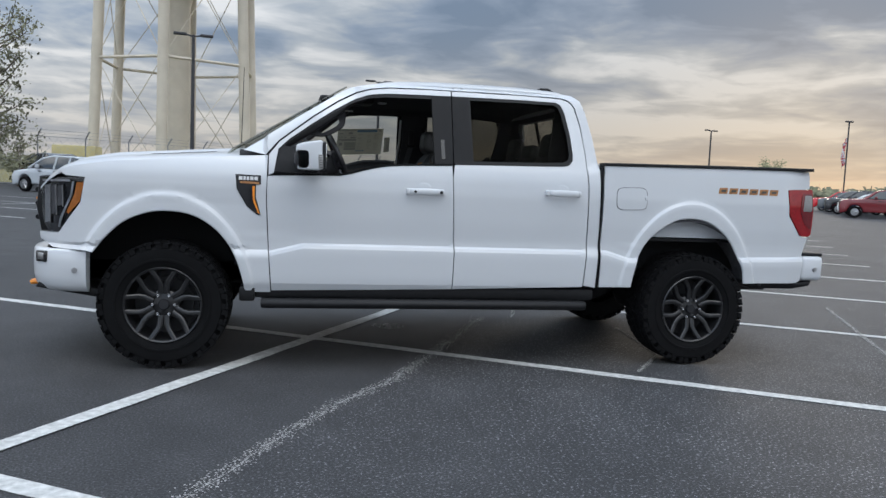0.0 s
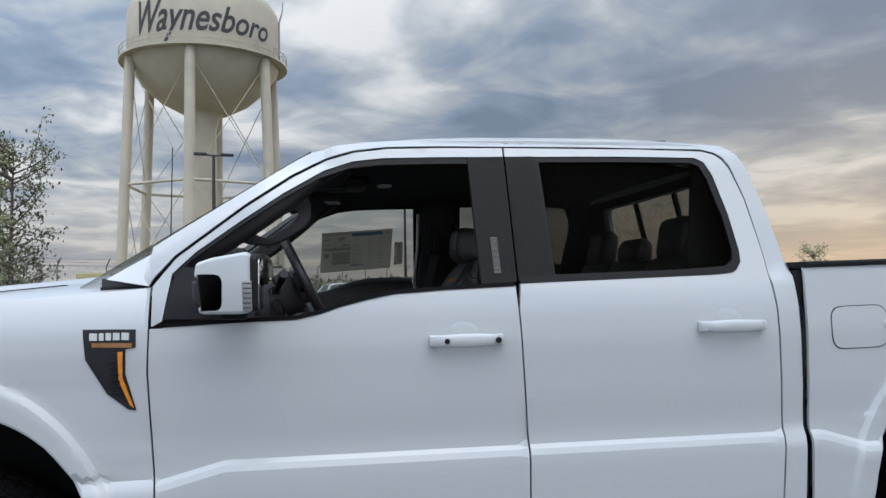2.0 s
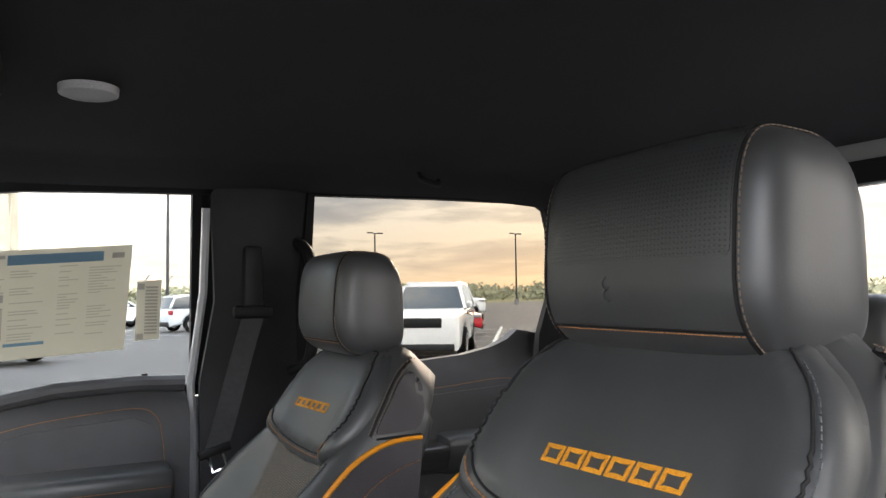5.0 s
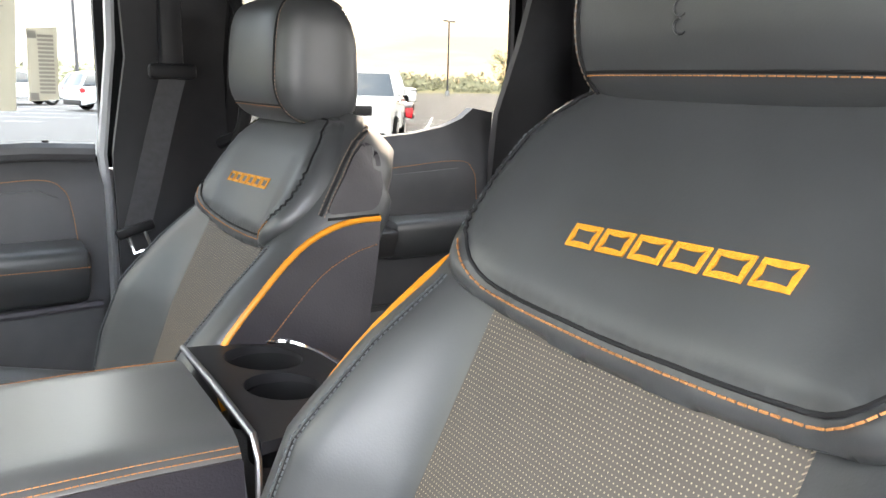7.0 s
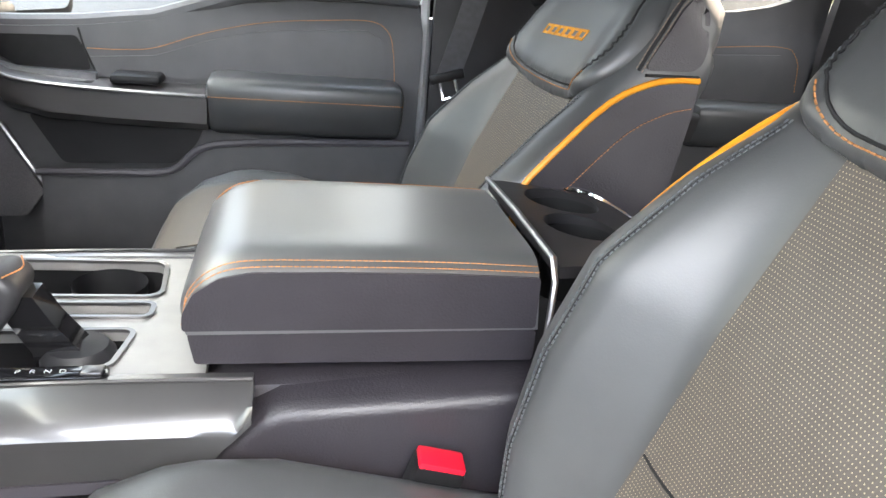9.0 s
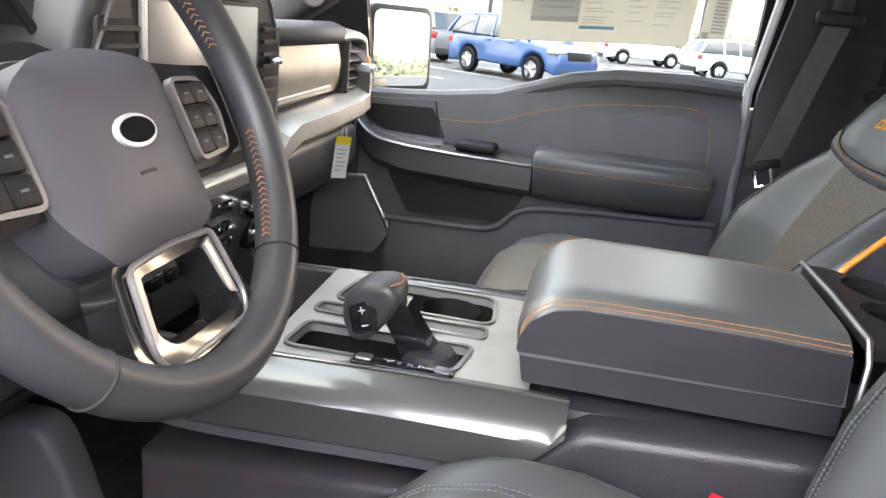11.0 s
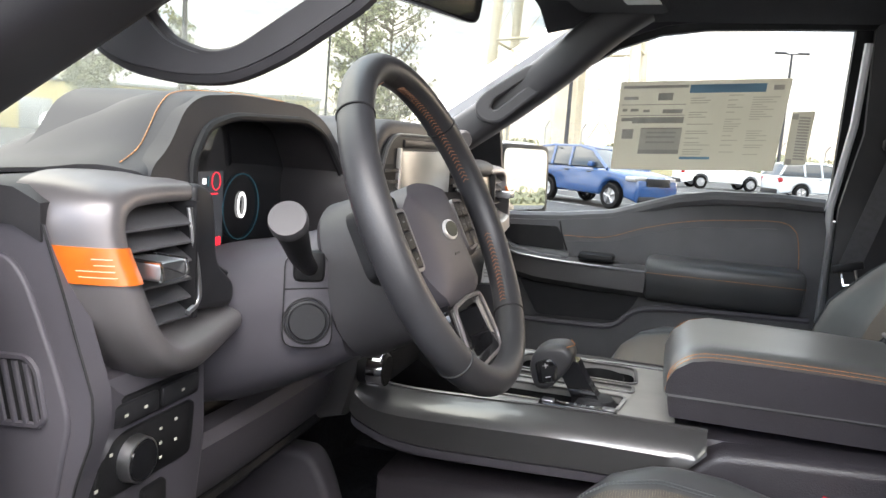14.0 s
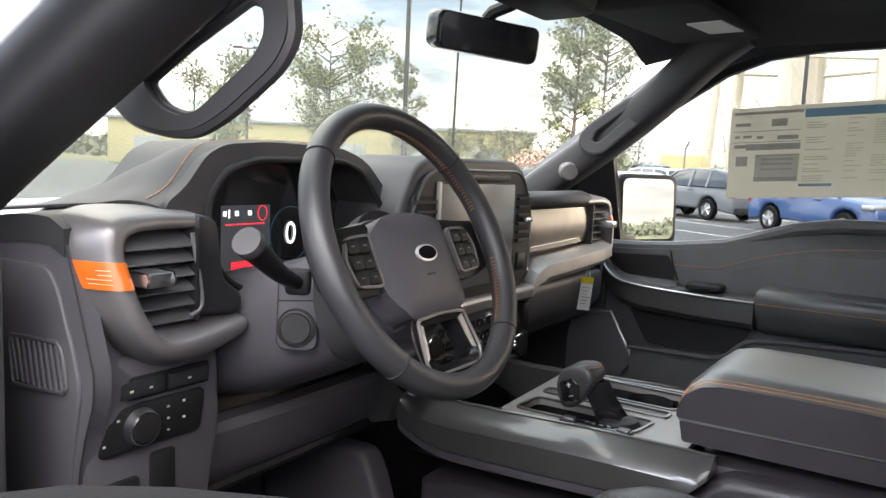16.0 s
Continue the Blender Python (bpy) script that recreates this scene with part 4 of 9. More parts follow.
# ---------- the white pickup: outside ----------
truck = thing("pickup_truck", "white four-door pickup truck with black trim and off-road tyres", "pickup truck")
WB, HUB = 3.695, 0.412
LOWER = [(0.45, 0.945), (0.52, 0.965), (0.56, 0.985), (0.60, 0.990), (0.77, 0.996), (0.796, 0.994), (0.816, 0.986), (0.830, 0.972), (0.87, 0.971), (1.0, 0.983), (1.18, 0.990),
         (1.29, 0.984), (1.36, 0.970), (1.40, 0.956), (1.60, 0.898), (1.84, 0.826), (1.90, 0.800), (1.94, 0.77)]
BEDW = [(0.45, 0.955), (0.58, 0.985), (0.77, 0.996), (0.796, 0.994), (0.816, 0.986), (0.830, 0.972), (0.87, 0.971), (1.0, 0.982), (1.2, 0.988), (1.40, 0.978), (1.455, 0.968), (1.48, 0.955)]


CREASE = [(0.62, -0.055), (0.66, -0.052), (0.86, 0.0), (3.0, 0.0), (3.17, -0.05), (3.3, -0.05), (4.0, -0.03), (4.7, -0.015)]


FLARE = ((0.0, 0.80, 0.695), (WB - 0.05, 0.73, 0.756))   # wheel arch flares: centre, squeeze, radius


def half_width(x, z):
    lift = lerp_table(x, CREASE) if 0.70 < z < 0.88 else 0.0
    w = lerp_table(z - lift * smoothstep(0.66, 0.74, z) * smoothstep(0.92, 0.86, z), BEDW if x > 2.92 else LOWER)
    if x < 0.62 and z > 1.2:
        w = min(w, 0.99 - 1.9 * (z - 1.2) ** 2)
    if x < 0.70:   # the crease of the doors runs out on the front wing
        w = w + (0.984 - w) * smoothstep(0.62, 0.4, x) * (1 if 0.8 < z < 1.1 else 0) * 0.8
    for c, k, r0 in FLARE:
        r = math.hypot((x - c) / k, (z - HUB) * 0.97)
        w += 0.017 * smoothstep(r0 + 0.020, r0 - 0.020, r) * (1 if z > 0.45 else 0)
    if x < -0.35:
        w -= 0.33 * ((-0.35 - x) / 0.5) ** 2.2
    if x > 4.35:
        w -= 0.05 * ((x - 4.35) / 0.3) ** 2
    return w


skin = lambda x, z: (x, -half_width(x, z), z)
proud = lambda d: (lambda x, z: (x, -half_width(x, z) - d, z))
IN = (0, 0.014, 0)


def both_sides(name, bm, material, label="", left_parent=None, right_parent=None, angle=35):
    c = mirrored(bm)
    a = part(name, bm, material, left_parent or truck, label, angle=angle)
    b = part(name, c, material, right_parent or truck, label, angle=angle)
    return a, b


ARCH_F = [(0.505, 0.50), (0.485, 0.60), (0.43, 0.755), (0.32, 0.905), (0.18, 0.995), (0.03, 1.022), (-0.11, 1.008), (-0.26, 0.94), (-0.38, 0.82), (-0.435, 0.745)]
ARCH_R = [(4.10, 0.61), (4.065, 0.75), (3.96, 0.93), (3.79, 1.055), (3.61, 1.082), (3.46, 1.04), (3.31, 0.92), (3.22, 0.75), (3.185, 0.57)]
bend = lambda pts: [(p.x, p.y) for p in smoothline([(x, z, 0) for x, z in pts], 4)]
ARCH_F, ARCH_R = bend(ARCH_F), bend(ARCH_R)
TOPLINE = [(-0.80, 1.195), (-0.74, 1.25), (-0.66, 1.30), (-0.57, 1.335), (-0.33, 1.375), (0.0, 1.405), (0.36, 1.435), (0.66, 1.45)]
hood_z = lambda x: lerp_table(x, TOPLINE)

def flare_rings(c, k_, r0):
    """Points along the edge of the wheel arch flare."""
    return [(c + k_ * r * math.cos(a), HUB + r * math.sin(a) / 0.97) for r in (r0 - 0.023, r0 - 0.011, r0, r0 + 0.011, r0 + 0.023) for a in (radians(-10 + 1.4 * k) for k in range(144))]


# front wing, with the arch cut into its lower edge
wing = [(0.625, 1.395), (0.618, 1.12), (0.637, 0.79), (0.66, 0.50)] + ARCH_F + [(-0.47, 0.752), (-0.70, 0.757), (-0.80, 0.80), (-0.81, 0.845), (-0.655, 0.85), (-0.505, 1.05), (-0.475, 1.208), (-0.60, 1.215),
        (-0.66, 1.245), (-0.57, 1.275), (-0.33, 1.315), (0.0, 1.345), (0.36, 1.375)]
both_sides("front_wing", panel(wing, skin, step=0.02, thick=IN, extra=flare_rings(*FLARE[0])), M_WHITE, angle=20)


def hood_point(u, v):
    x = -0.80 + (0.62 + 0.80) * u
    s = 2 * v - 1
    w = min(half_width(x, hood_z(x) - 0.055) - 0.008, 0.885)
    fall = 0.055 * abs(s) ** 6
    bulge = 0.018 * (smoothstep(0.72, 0.62, abs(s)) - smoothstep(0.5, 0.35, abs(s)) * 0.5) * smoothstep(0.02, 0.3, u)
    return (x - 0.02 * (1 - s * s) * (1 - u), s * w, hood_z(x) - fall + bulge - 0.01)


hood = part("hood", sheet_grid(40, 48, hood_point, (0, 0, -0.015)), M_WHITE, truck)
for s in (-1, 1):
    part("hood_vent", box(-0.02, 0.40, s * 0.55 - 0.12, s * 0.55 + 0.12, 1.372, 1.383, 0.004, m=Matrix.Rotation(-0.085, 4, "Y")), M_BLACK, hood, "black slatted hood vent")
part("cowl", box(0.34, 0.70, -0.78, 0.78, 1.34, 1.392, 0.02), M_BLACK, truck, "black cowl under the windscreen")

# nose: grille, lamps, bumper
part("grille", prism([(-0.83, 0.84), (-0.86, 1.0), (-0.84, 1.20), (-0.70, 1.22), (-0.70, 0.84)], "y", -0.62, 0.62, 0.02), M_BLACK, truck, "black grille with orange bars")
for z in (0.93, 1.02, 1.11):
    part("grille_bar", tube([(-0.852, y, z) for y in (-0.6, -0.3, 0, 0.3, 0.6)], 0.016, 8), M_BLACK, truck)
for s in (-1, 1):
    part("nostril_marker", box(-0.872, -0.845, s * 0.5 - 0.07, s * 0.5 + 0.07, 1.045, 1.06, 0.004), M_ORANGE, truck, "small orange grille accent")


def headlight(s):
    out = [(-0.80, 1.195), (-0.478, 1.205), (-0.508, 1.05), (-0.655, 0.855), (-0.74, 0.85), (-0.79, 0.92)]
    f = lambda d: (lambda x, z: (x, s * (half_width(x, z) - 0.012 - d), z))
    lamp = part("headlight", panel(rounded(out, 0.02), f(0.02), step=0.03, thick=(0, -s * 0.05, 0)), M_GLOSS, truck, "black-bezelled LED headlight with amber edge")
    part("lens", panel(rounded(out, 0.02), f(-0.006), step=0.03, thick=(0, -s * 0.004, 0)), M_LENS, lamp, "clear lens")
    amber = [(-0.486, 1.178), (-0.532, 1.172), (-0.548, 1.10), (-0.602, 0.985), (-0.588, 0.972), (-0.514, 1.055)]
    part("side_marker", panel(amber, f(0.004), step=0.02, thick=(0, -s * 0.006, 0)), M_SIDEMARK, lamp, "amber side marker")
    guide = [(-0.548, 1.178), (-0.562, 1.176), (-0.575, 1.095), (-0.650, 0.945), (-0.662, 0.885), (-0.650, 0.883), (-0.636, 0.938), (-0.562, 1.092)]
    part("light_guide", panel(guide, f(0.002), step=0.02, thick=(0, -s * 0.008, 0)), M_STEEL, lamp, "pale daytime light guide")
    part("light_bar", panel([(-0.785, 1.168), (-0.575, 1.176), (-0.577, 1.188), (-0.785, 1.182)], f(0.001), step=0.03, thick=(0, -s * 0.006, 0)), M_STEEL, lamp, "pale daytime light bar")
    for k in range(3):
        x0, x1 = -0.770 + 0.048 * k, -0.730 + 0.048 * k
        low = 0.905 + 0.055 * k
        part("reflector", panel(rounded([(x0, low), (x1, low + 0.010), (x1, 1.150), (x0, 1.146)], 0.008), f(0.010), step=0.02, thick=(0, -s * 0.03, 0)), M_GRAPH if k else M_STEEL, lamp, "silvered reflector")
        part("divider", panel([(x1 + 0.002, low), (x1 + 0.007, low), (x1 + 0.007, 1.155), (x1 + 0.002, 1.155)], f(0.004), step=0.03, thick=(0, -s * 0.03, 0)), M_SATIN, lamp)


headlight(-1)
headlight(1)


def front_bumper():
    """One pressed bar that wraps round both corners."""
    half = [(-0.905, 0.0), (-0.898, 0.30), (-0.880, 0.52), (-0.845, 0.70), (-0.795, 0.815), (-0.725, 0.885), (-0.64, 0.922), (-0.55, 0.940), (-0.476, 0.948)]
    line = smoothline([(x, -y, 0) for x, y in half[:0:-1]] + [(x, y, 0) for x, y in half], 5)
    rings = []
    for i, p in enumerate(line):
        d = (line[min(len(line) - 1, i + 1)] - line[max(0, i - 1)]).normalized()
        n = Vector((-d.y, d.x, 0))
        rings.append([(p.x + n.x * o, p.y + n.y * o, z) for o, z in ((-0.030, 0.752), (-0.006, 0.748), (0.0, 0.735), (0.005, 0.67), (0.002, 0.58), (-0.008, 0.525), (-0.028, 0.492), (-0.060, 0.478), (-0.075, 0.50), (-0.075, 0.745))])
    return loft(rings)


bumper = part("front_bumper", front_bumper(), M_WHITE, truck, "white painted steel bumper", angle=60)
for s in (-1, 1):
    fog = Matrix.Translation((-0.752, s * 0.866, 0.700)) @ Matrix.Rotation(radians(s * 40), 4, "Z")
    pocket = part("fog_light", box(-0.048, 0.048, -0.012, 0.012, -0.036, 0.036, 0.006, m=fog), M_GLOSS, truck, "small fog light in a black pocket")
    part("fog_lens", box(-0.026, 0.030, -0.016, 0.016, -0.022, 0.022, 0.006, m=fog), M_STEEL, pocket, "pale fog lens")
    part("parking_sensor", lathe([(0.0, -0.004), (0.016, -0.004), (0.018, 0.0)], (-0.542, s * (half_width(-0.542, 0.622) + 0.007), 0.622), "y", 16), M_STEEL, truck)
part("skid_plate", prism([(-0.80, 0.50), (-0.45, 0.44), (-0.30, 0.44), (-0.30, 0.48), (-0.78, 0.53)], "y", -0.85, 0.85, 0.01), M_BLACK, truck, "black lower skid plate")
part("tow_hook", tube(smoothline([(-0.82, -0.55, 0.50), (-0.90, -0.55, 0.49), (-0.90, -0.47, 0.49), (-0.82, -0.47, 0.50)], 5), 0.016, 8), M_ORANGE, truck, "orange tow hook")

# doors: skins below the belt, frames above it
BELT = [(0.665, 1.278), (0.90, 1.288), (1.09, 1.293), (1.17, 1.310), (1.24, 1.333), (1.33, 1.355), (1.42, 1.372), (1.60, 1.383), (1.845, 1.392)]
RBELT = [(1.868, 1.393), (2.10, 1.400), (2.40, 1.408), (2.60, 1.414), (2.68, 1.42)]
AFRAME = [(0.69, 1.44), (0.76, 1.51), (0.90, 1.615), (1.05, 1.72), (1.19, 1.803), (1.29, 1.838), (1.40, 1.852), (1.60, 1.858), (1.849, 1.862)]
CUT = [(0.632, 1.40), (0.70, 1.49), (0.92, 1.665), (1.08, 1.775), (1.20, 1.84), (1.30, 1.872), (1.42, 1.888), (1.60, 1.894), (1.849, 1.897)]
ROWS = [lambda x, d=d: 0.83 + lerp_table(x, CREASE) + d for d in (-0.034, -0.014, 0.0, 0.02)] + [lambda x: 0.60, lambda x: 0.562]
front_door = {}
rear_door = {}
for s, tag_ in ((-1, "left"), (1, "right")):
    f = lambda x, z, s=s: (x, s * half_width(x, z), z)
    low = [(0.665, 1.262), (0.627, 1.262), (0.624, 1.12), (0.643, 0.79), (0.666, 0.512), (1.8755, 0.536), (1.8775, 0.82), (1.8530, 1.30), (1.848, 1.382)] + [(x, z - 0.006) for x, z in BELT[::-1]][1:]
    d = part("front_door", panel(low, f, step=0.03, thick=(0, -s * 0.02, 0), rows=ROWS), M_WHITE, truck, angle=16, label="white front door with a lowered window" if s < 0 else "white front door")
    front_door[s] = d
    part("window_frame", panel(CUT + AFRAME[::-1] + [(0.665, 1.285), (0.632, 1.268)], f, step=0.03, thick=(0, -s * 0.03, 0)), M_WHITE, d)
    low = [(1.882, 0.537), (2.825, 0.566), (2.842, 0.84), (2.832, 1.28), (2.814, 1.50), (2.785, 1.70), (2.746, 1.828), (2.725, 1.860), (2.70, 1.879), (2.65, 1.893), (2.40, 1.898), (1.857, 1.897),
           (1.857, 1.862), (2.30, 1.868), (2.615, 1.866), (2.65, 1.848), (2.676, 1.79), (2.708, 1.64), (2.724, 1.50), (2.722, 1.455), (2.70, 1.425), (2.66, 1.412)] + [(x, z - 0.006) for x, z in RBELT[::-1]][1:] + [(1.8585, 1.30), (1.884, 0.82)]
    d = part("rear_door", panel(low, f, step=0.03, thick=(0, -s * 0.02, 0), rows=ROWS), M_WHITE, truck, "white rear door with tinted window", angle=16)
    rear_door[s] = d

for s in (-1, 1):
    fd, rd = front_door[s], rear_door[s]
    f = lambda x, z, s=s: (x, s * (half_width(x, z) - 0.004), z)
    fo = lambda x, z, s=s: (x, s * (half_width(x, z) + 0.003), z)
    th = (0, -s * 0.026, 0)
    # belt mouldings
    part("belt_moulding", panel([(x, z - (0.013 if s < 0 else 0.004)) for x, z in BELT] + [(x, z + (0.001 if s < 0 else 0.020)) for x, z in BELT[::-1]], fo, step=0.03, thick=th), M_RUBBER, fd, "black rubber belt moulding")
    part("belt_moulding", panel([(x, z - 0.004) for x, z in RBELT] + [(2.70, 1.43)] + [(x, z + 0.020) for x, z in RBELT[::-1]], fo, step=0.03, thick=th), M_BLACK, rd, "black rubber belt moulding")
    # window channels
    part("window_channel", panel(AFRAME + [(x - 0.012 if i else x, z - 0.026) for i, (x, z) in enumerate(AFRAME[::-1])], f, step=0.03, thick=th), M_BLACK, fd, "black window channel")
    sail = [(0.668, 1.292), (0.70, 1.44), (0.725, 1.462), (0.80, 1.455), (0.885, 1.43), (0.885, 1.29)] if s < 0 else [(0.668, 1.292), (0.70, 1.44), (0.765, 1.505), (0.87, 1.585), (0.885, 1.29)]
    part("mirror_sail", panel(sail, fo, step=0.03, thick=th), M_BLACK, fd, "black mirror mounting panel")
    part("pillar_cladding", panel([(1.728, 1.389), (1.855, 1.3945), (1.849, 1.862), (1.712, 1.858)], fo, step=0.04, thick=th), M_CLADDING, fd, "satin black pillar cladding")
    part("pillar_cladding", panel([(1.862, 1.397), (1.992, 1.402), (1.968, 1.864), (1.855, 1.862)], fo, step=0.04, thick=th), M_CLADDING, rd, "satin black pillar cladding")
    ch = [(1.985, 1.842), (2.30, 1.846), (2.595, 1.846), (2.628, 1.83), (2.650, 1.78), (2.684, 1.63), (2.698, 1.50), (2.69, 1.462), (2.66, 1.44), (2.45, 1.428), (2.0, 1.418)]
    co = [(1.968, 1.866), (2.30, 1.870), (2.617, 1.868), (2.652, 1.850), (2.678, 1.79), (2.710, 1.64), (2.726, 1.50), (2.724, 1.455), (2.70, 1.425), (2.45, 1.41), (1.97, 1.40)]
    part("window_channel", panel(co, f, holes=[ch], step=0.04, thick=th), M_BLACK, rd, "black window channel")
    g = part("rear_window", panel([(x, z) for x, z in co], lambda x, z, s=s: (x, s * (half_width(x, z) - 0.012), z), step=0.06, thick=(0, -s * 0.004, 0)), M_TINT, rd, "dark tinted glass")
    g.visible_shadow = False
# the passenger's window is up
pane = [(0.885, 1.30)] + [(x, z) for x, z in BELT[2:]] + [(1.845, 1.86)] + AFRAME[::-1][1:6] + [(0.87, 1.58)]
g = part("front_window", panel(pane, lambda x, z: (x, half_width(x, z) - 0.014, z), step=0.06, thick=(0, -0.004, 0)), M_CLEAR, front_door[1], "clear side glass")
g.visible_shadow = False
# the lowered glass of the driver's window shows only its top edge
part("front_window", box(0.95, 1.70, -0.965, -0.960, 1.20, 1.285), M_CLEAR, front_door[-1], "lowered side glass")


def door_handle(parent, x0, z, s, keys):
    y = s * half_width(x0, z)
    dish = part("handle_dish", lathe([(0.0, 0.0), (0.05, 0.001), (0.062, 0.003), (0.066, 0.004)], (0, 0, 0), "y", 24), M_WHITE, parent)
    dish.matrix_parent_inverse = Matrix()
    dish.matrix_basis = pose(x0 + 0.12, y + s * 0.001, z + 0.0) @ Matrix.Diagonal((1.05, -s, 0.95, 1))
    rings = []
    for i in range(17):
        u = i / 16
        x = x0 + 0.255 * u
        out = 0.012 + 0.030 * smoothstep(0, 0.16, u) * smoothstep(1, 0.84, u)
        hgt = 0.0215 - 0.002 * math.cos(u * 6.28)
        rings.append([(x, y + s * (out + 0.009 * math.cos(a)), z + hgt * math.sin(a)) for a in (k * math.pi / 8 for k in range(16))])
    h = part("handle", loft(rings), M_WHITE, parent, "white pull handle")
    for end in (0.012, 0.243):
        part("handle_mount", box(x0 + end - 0.012, x0 + end + 0.012, y - 0.02 if s > 0 else y - 0.035, y + 0.035 if s > 0 else y + 0.02, z - 0.018, z + 0.018, 0.006), M_WHITE, parent)
    if keys:
        for u, r in ((0.055, 0.008), (0.232, 0.009)):
            part("lock_cylinder" if u > 0.1 else "touch_sensor", lathe([(0.0, s * 0.006), (r, s * 0.006), (r + 0.002, 0)], (x0 + u, y + s * 0.050, z), "y", 14), M_BLACK, parent)


for s in (-1, 1):
    door_handle(front_door[s], 1.535, 1.198, s, s < 0)
    door_handle(rear_door[s], 2.515, 1.222, s, False)
# keypad on the driver's pillar
kp = part("keypad", panel([(1.775, 1.425), (1.800, 1.425), (1.796, 1.555), (1.771, 1.555)], proud(0.007), step=0.04, thick=(0, 0.01, 0)), M_GLOSS, front_door[-1], "slim black number keypad")
for k in range(5):
    z = 1.438 + 0.0235 * k
    part("key", ring_strip([(1.778, z), (1.796, z), (1.795, z + 0.018), (1.777, z + 0.018)], proud(0.0095), 0.002, (0, 0.002, 0)), M_STITCHG, front_door[-1])

# cab sides, roof, windscreen
APOST = [(0.61, 1.40), (0.47, 1.425), (0.725, 1.60), (1.010, 1.790), (1.092, 1.843), (1.15, 1.876), (1.22, 1.896), (1.32, 1.914), (1.45, 1.926), (1.60, 1.934), (2.20, 1.942), (2.64, 1.937), (2.74, 1.924), (2.80, 1.885), (2.835, 1.81),
         (2.88, 1.64), (2.925, 1.40), (2.935, 0.84), (2.925, 0.56), (2.835, 0.575), (2.852, 0.84), (2.842, 1.28), (2.824, 1.50), (2.795, 1.705), (2.756, 1.836), (2.735, 1.868), (2.705, 1.889), (2.65, 1.903),
         (2.20, 1.907), (1.60, 1.903), (1.42, 1.897), (1.295, 1.881), (1.195, 1.85), (1.075, 1.785), (0.915, 1.675), (0.695, 1.50)]


def cab_skin(x, z):
    w = half_width(min(x, 2.91), z)
    if z > 1.885:
        w = lerp_table(z, [(1.885, 0.806), (1.90, 0.798), (1.925, 0.77), (1.942, 0.71)])
    if x < 1.2:
        edge = lerp_table(x, [(0.42, 1.44), (1.14, 1.885)])
        w -= 0.5 * max(0, z - edge + 0.06)
    if x > 2.6:
        w -= 0.25 * max(0, x - 2.70) ** 1.5 * (1 if z > 1.4 else 0.3)
    return w


both_sides("cab_side", panel(APOST, lambda x, z: (x, -cab_skin(x, z), z), step=0.03, thick=(0, 0.02, 0)), M_WHITE)


def roof_point(u, v):
    x = 1.13 + 1.69 * u
    s = 2 * v - 1
    zc = lerp_table(x, [(1.13, 1.885), (1.20, 1.906), (1.30, 1.929), (1.42, 1.947), (1.58, 1.961), (1.8, 1.970), (2.1, 1.973), (2.4, 1.972), (2.68, 1.960), (2.76, 1.945), (2.82, 1.905)])
    ze = lerp_table(x, [(1.13, 1.858), (1.20, 1.877), (1.30, 1.898), (1.42, 1.915), (1.58, 1.927), (1.8, 1.934), (2.1, 1.937), (2.4, 1.937), (2.68, 1.926), (2.76, 1.905), (2.82, 1.855)])
    zc += 0.035 * smoothstep(1.13, 1.5, x) * smoothstep(2.83, 2.76, x)
    return (x, s * 0.75, zc + (ze - zc) * abs(s) ** 4)


part("roof", sheet_grid(36, 30, roof_point, (0, 0, -0.012)), M_WHITE, truck)
part("roof_antenna", prism([(2.62, 1.985), (2.755, 1.965), (2.757, 1.99), (2.70, 2.018), (2.64, 2.016)], "y", -0.39, -0.31, 0.006), M_BLACK, truck, "low black fin on the roof")


def screen_point(u, v, lift=0.0):
    s = 2 * v - 1
    z = 1.40 + (1.90 - 1.40) * u
    x = 0.36 + 0.78 * u - 0.10 * (1 - s * s) * (1 - 0.4 * u)
    w = 0.79 + (0.67 - 0.79) * u
    return (x, s * w, z + lift)


ws = part("windscreen", sheet_grid(14, 20, screen_point, (0.006, 0, -0.006)), M_WINDSCREEN, truck, "clear laminated windscreen")
ws.visible_shadow = False
part("antenna", tube([(0.355, 0.84, 1.38), (0.36, 0.84, 1.52), (0.372, 0.84, 2.18)], 0.004, 6, radii=[0.009, 0.004, 0.003]), M_BLACK, truck, "thin black whip antenna")
# cab back with its sliding window
back = lambda y, z: (2.925 - max(0, z - 1.36) * 0.24 - 0.05 * abs(y) ** 3, y, z)
rear_hole = rounded([(-0.62, 1.44), (0.62, 1.44), (0.55, 1.80), (-0.55, 1.80)], 0.05)
part("cab_back", panel(rounded([(-0.93, 0.58), (0.93, 0.58), (0.94, 1.30), (0.76, 1.84), (0.6, 1.90), (-0.6, 1.90), (-0.76, 1.84), (-0.94, 1.30)], 0.03), back, holes=[rear_hole], step=0.06, thick=(-0.02, 0, 0)), M_WHITE, truck)
g = part("back_window", panel(rear_hole, back, step=0.08, thick=(-0.004, 0, 0)), M_TINTBACK, truck, "tinted sliding back glass")
g.visible_shadow = False
for y in (-0.22, 0.22):
    part("slider_frame", tube([back(y, 1.44), back(y, 1.80)], 0.014, 6), M_BLACK, truck)

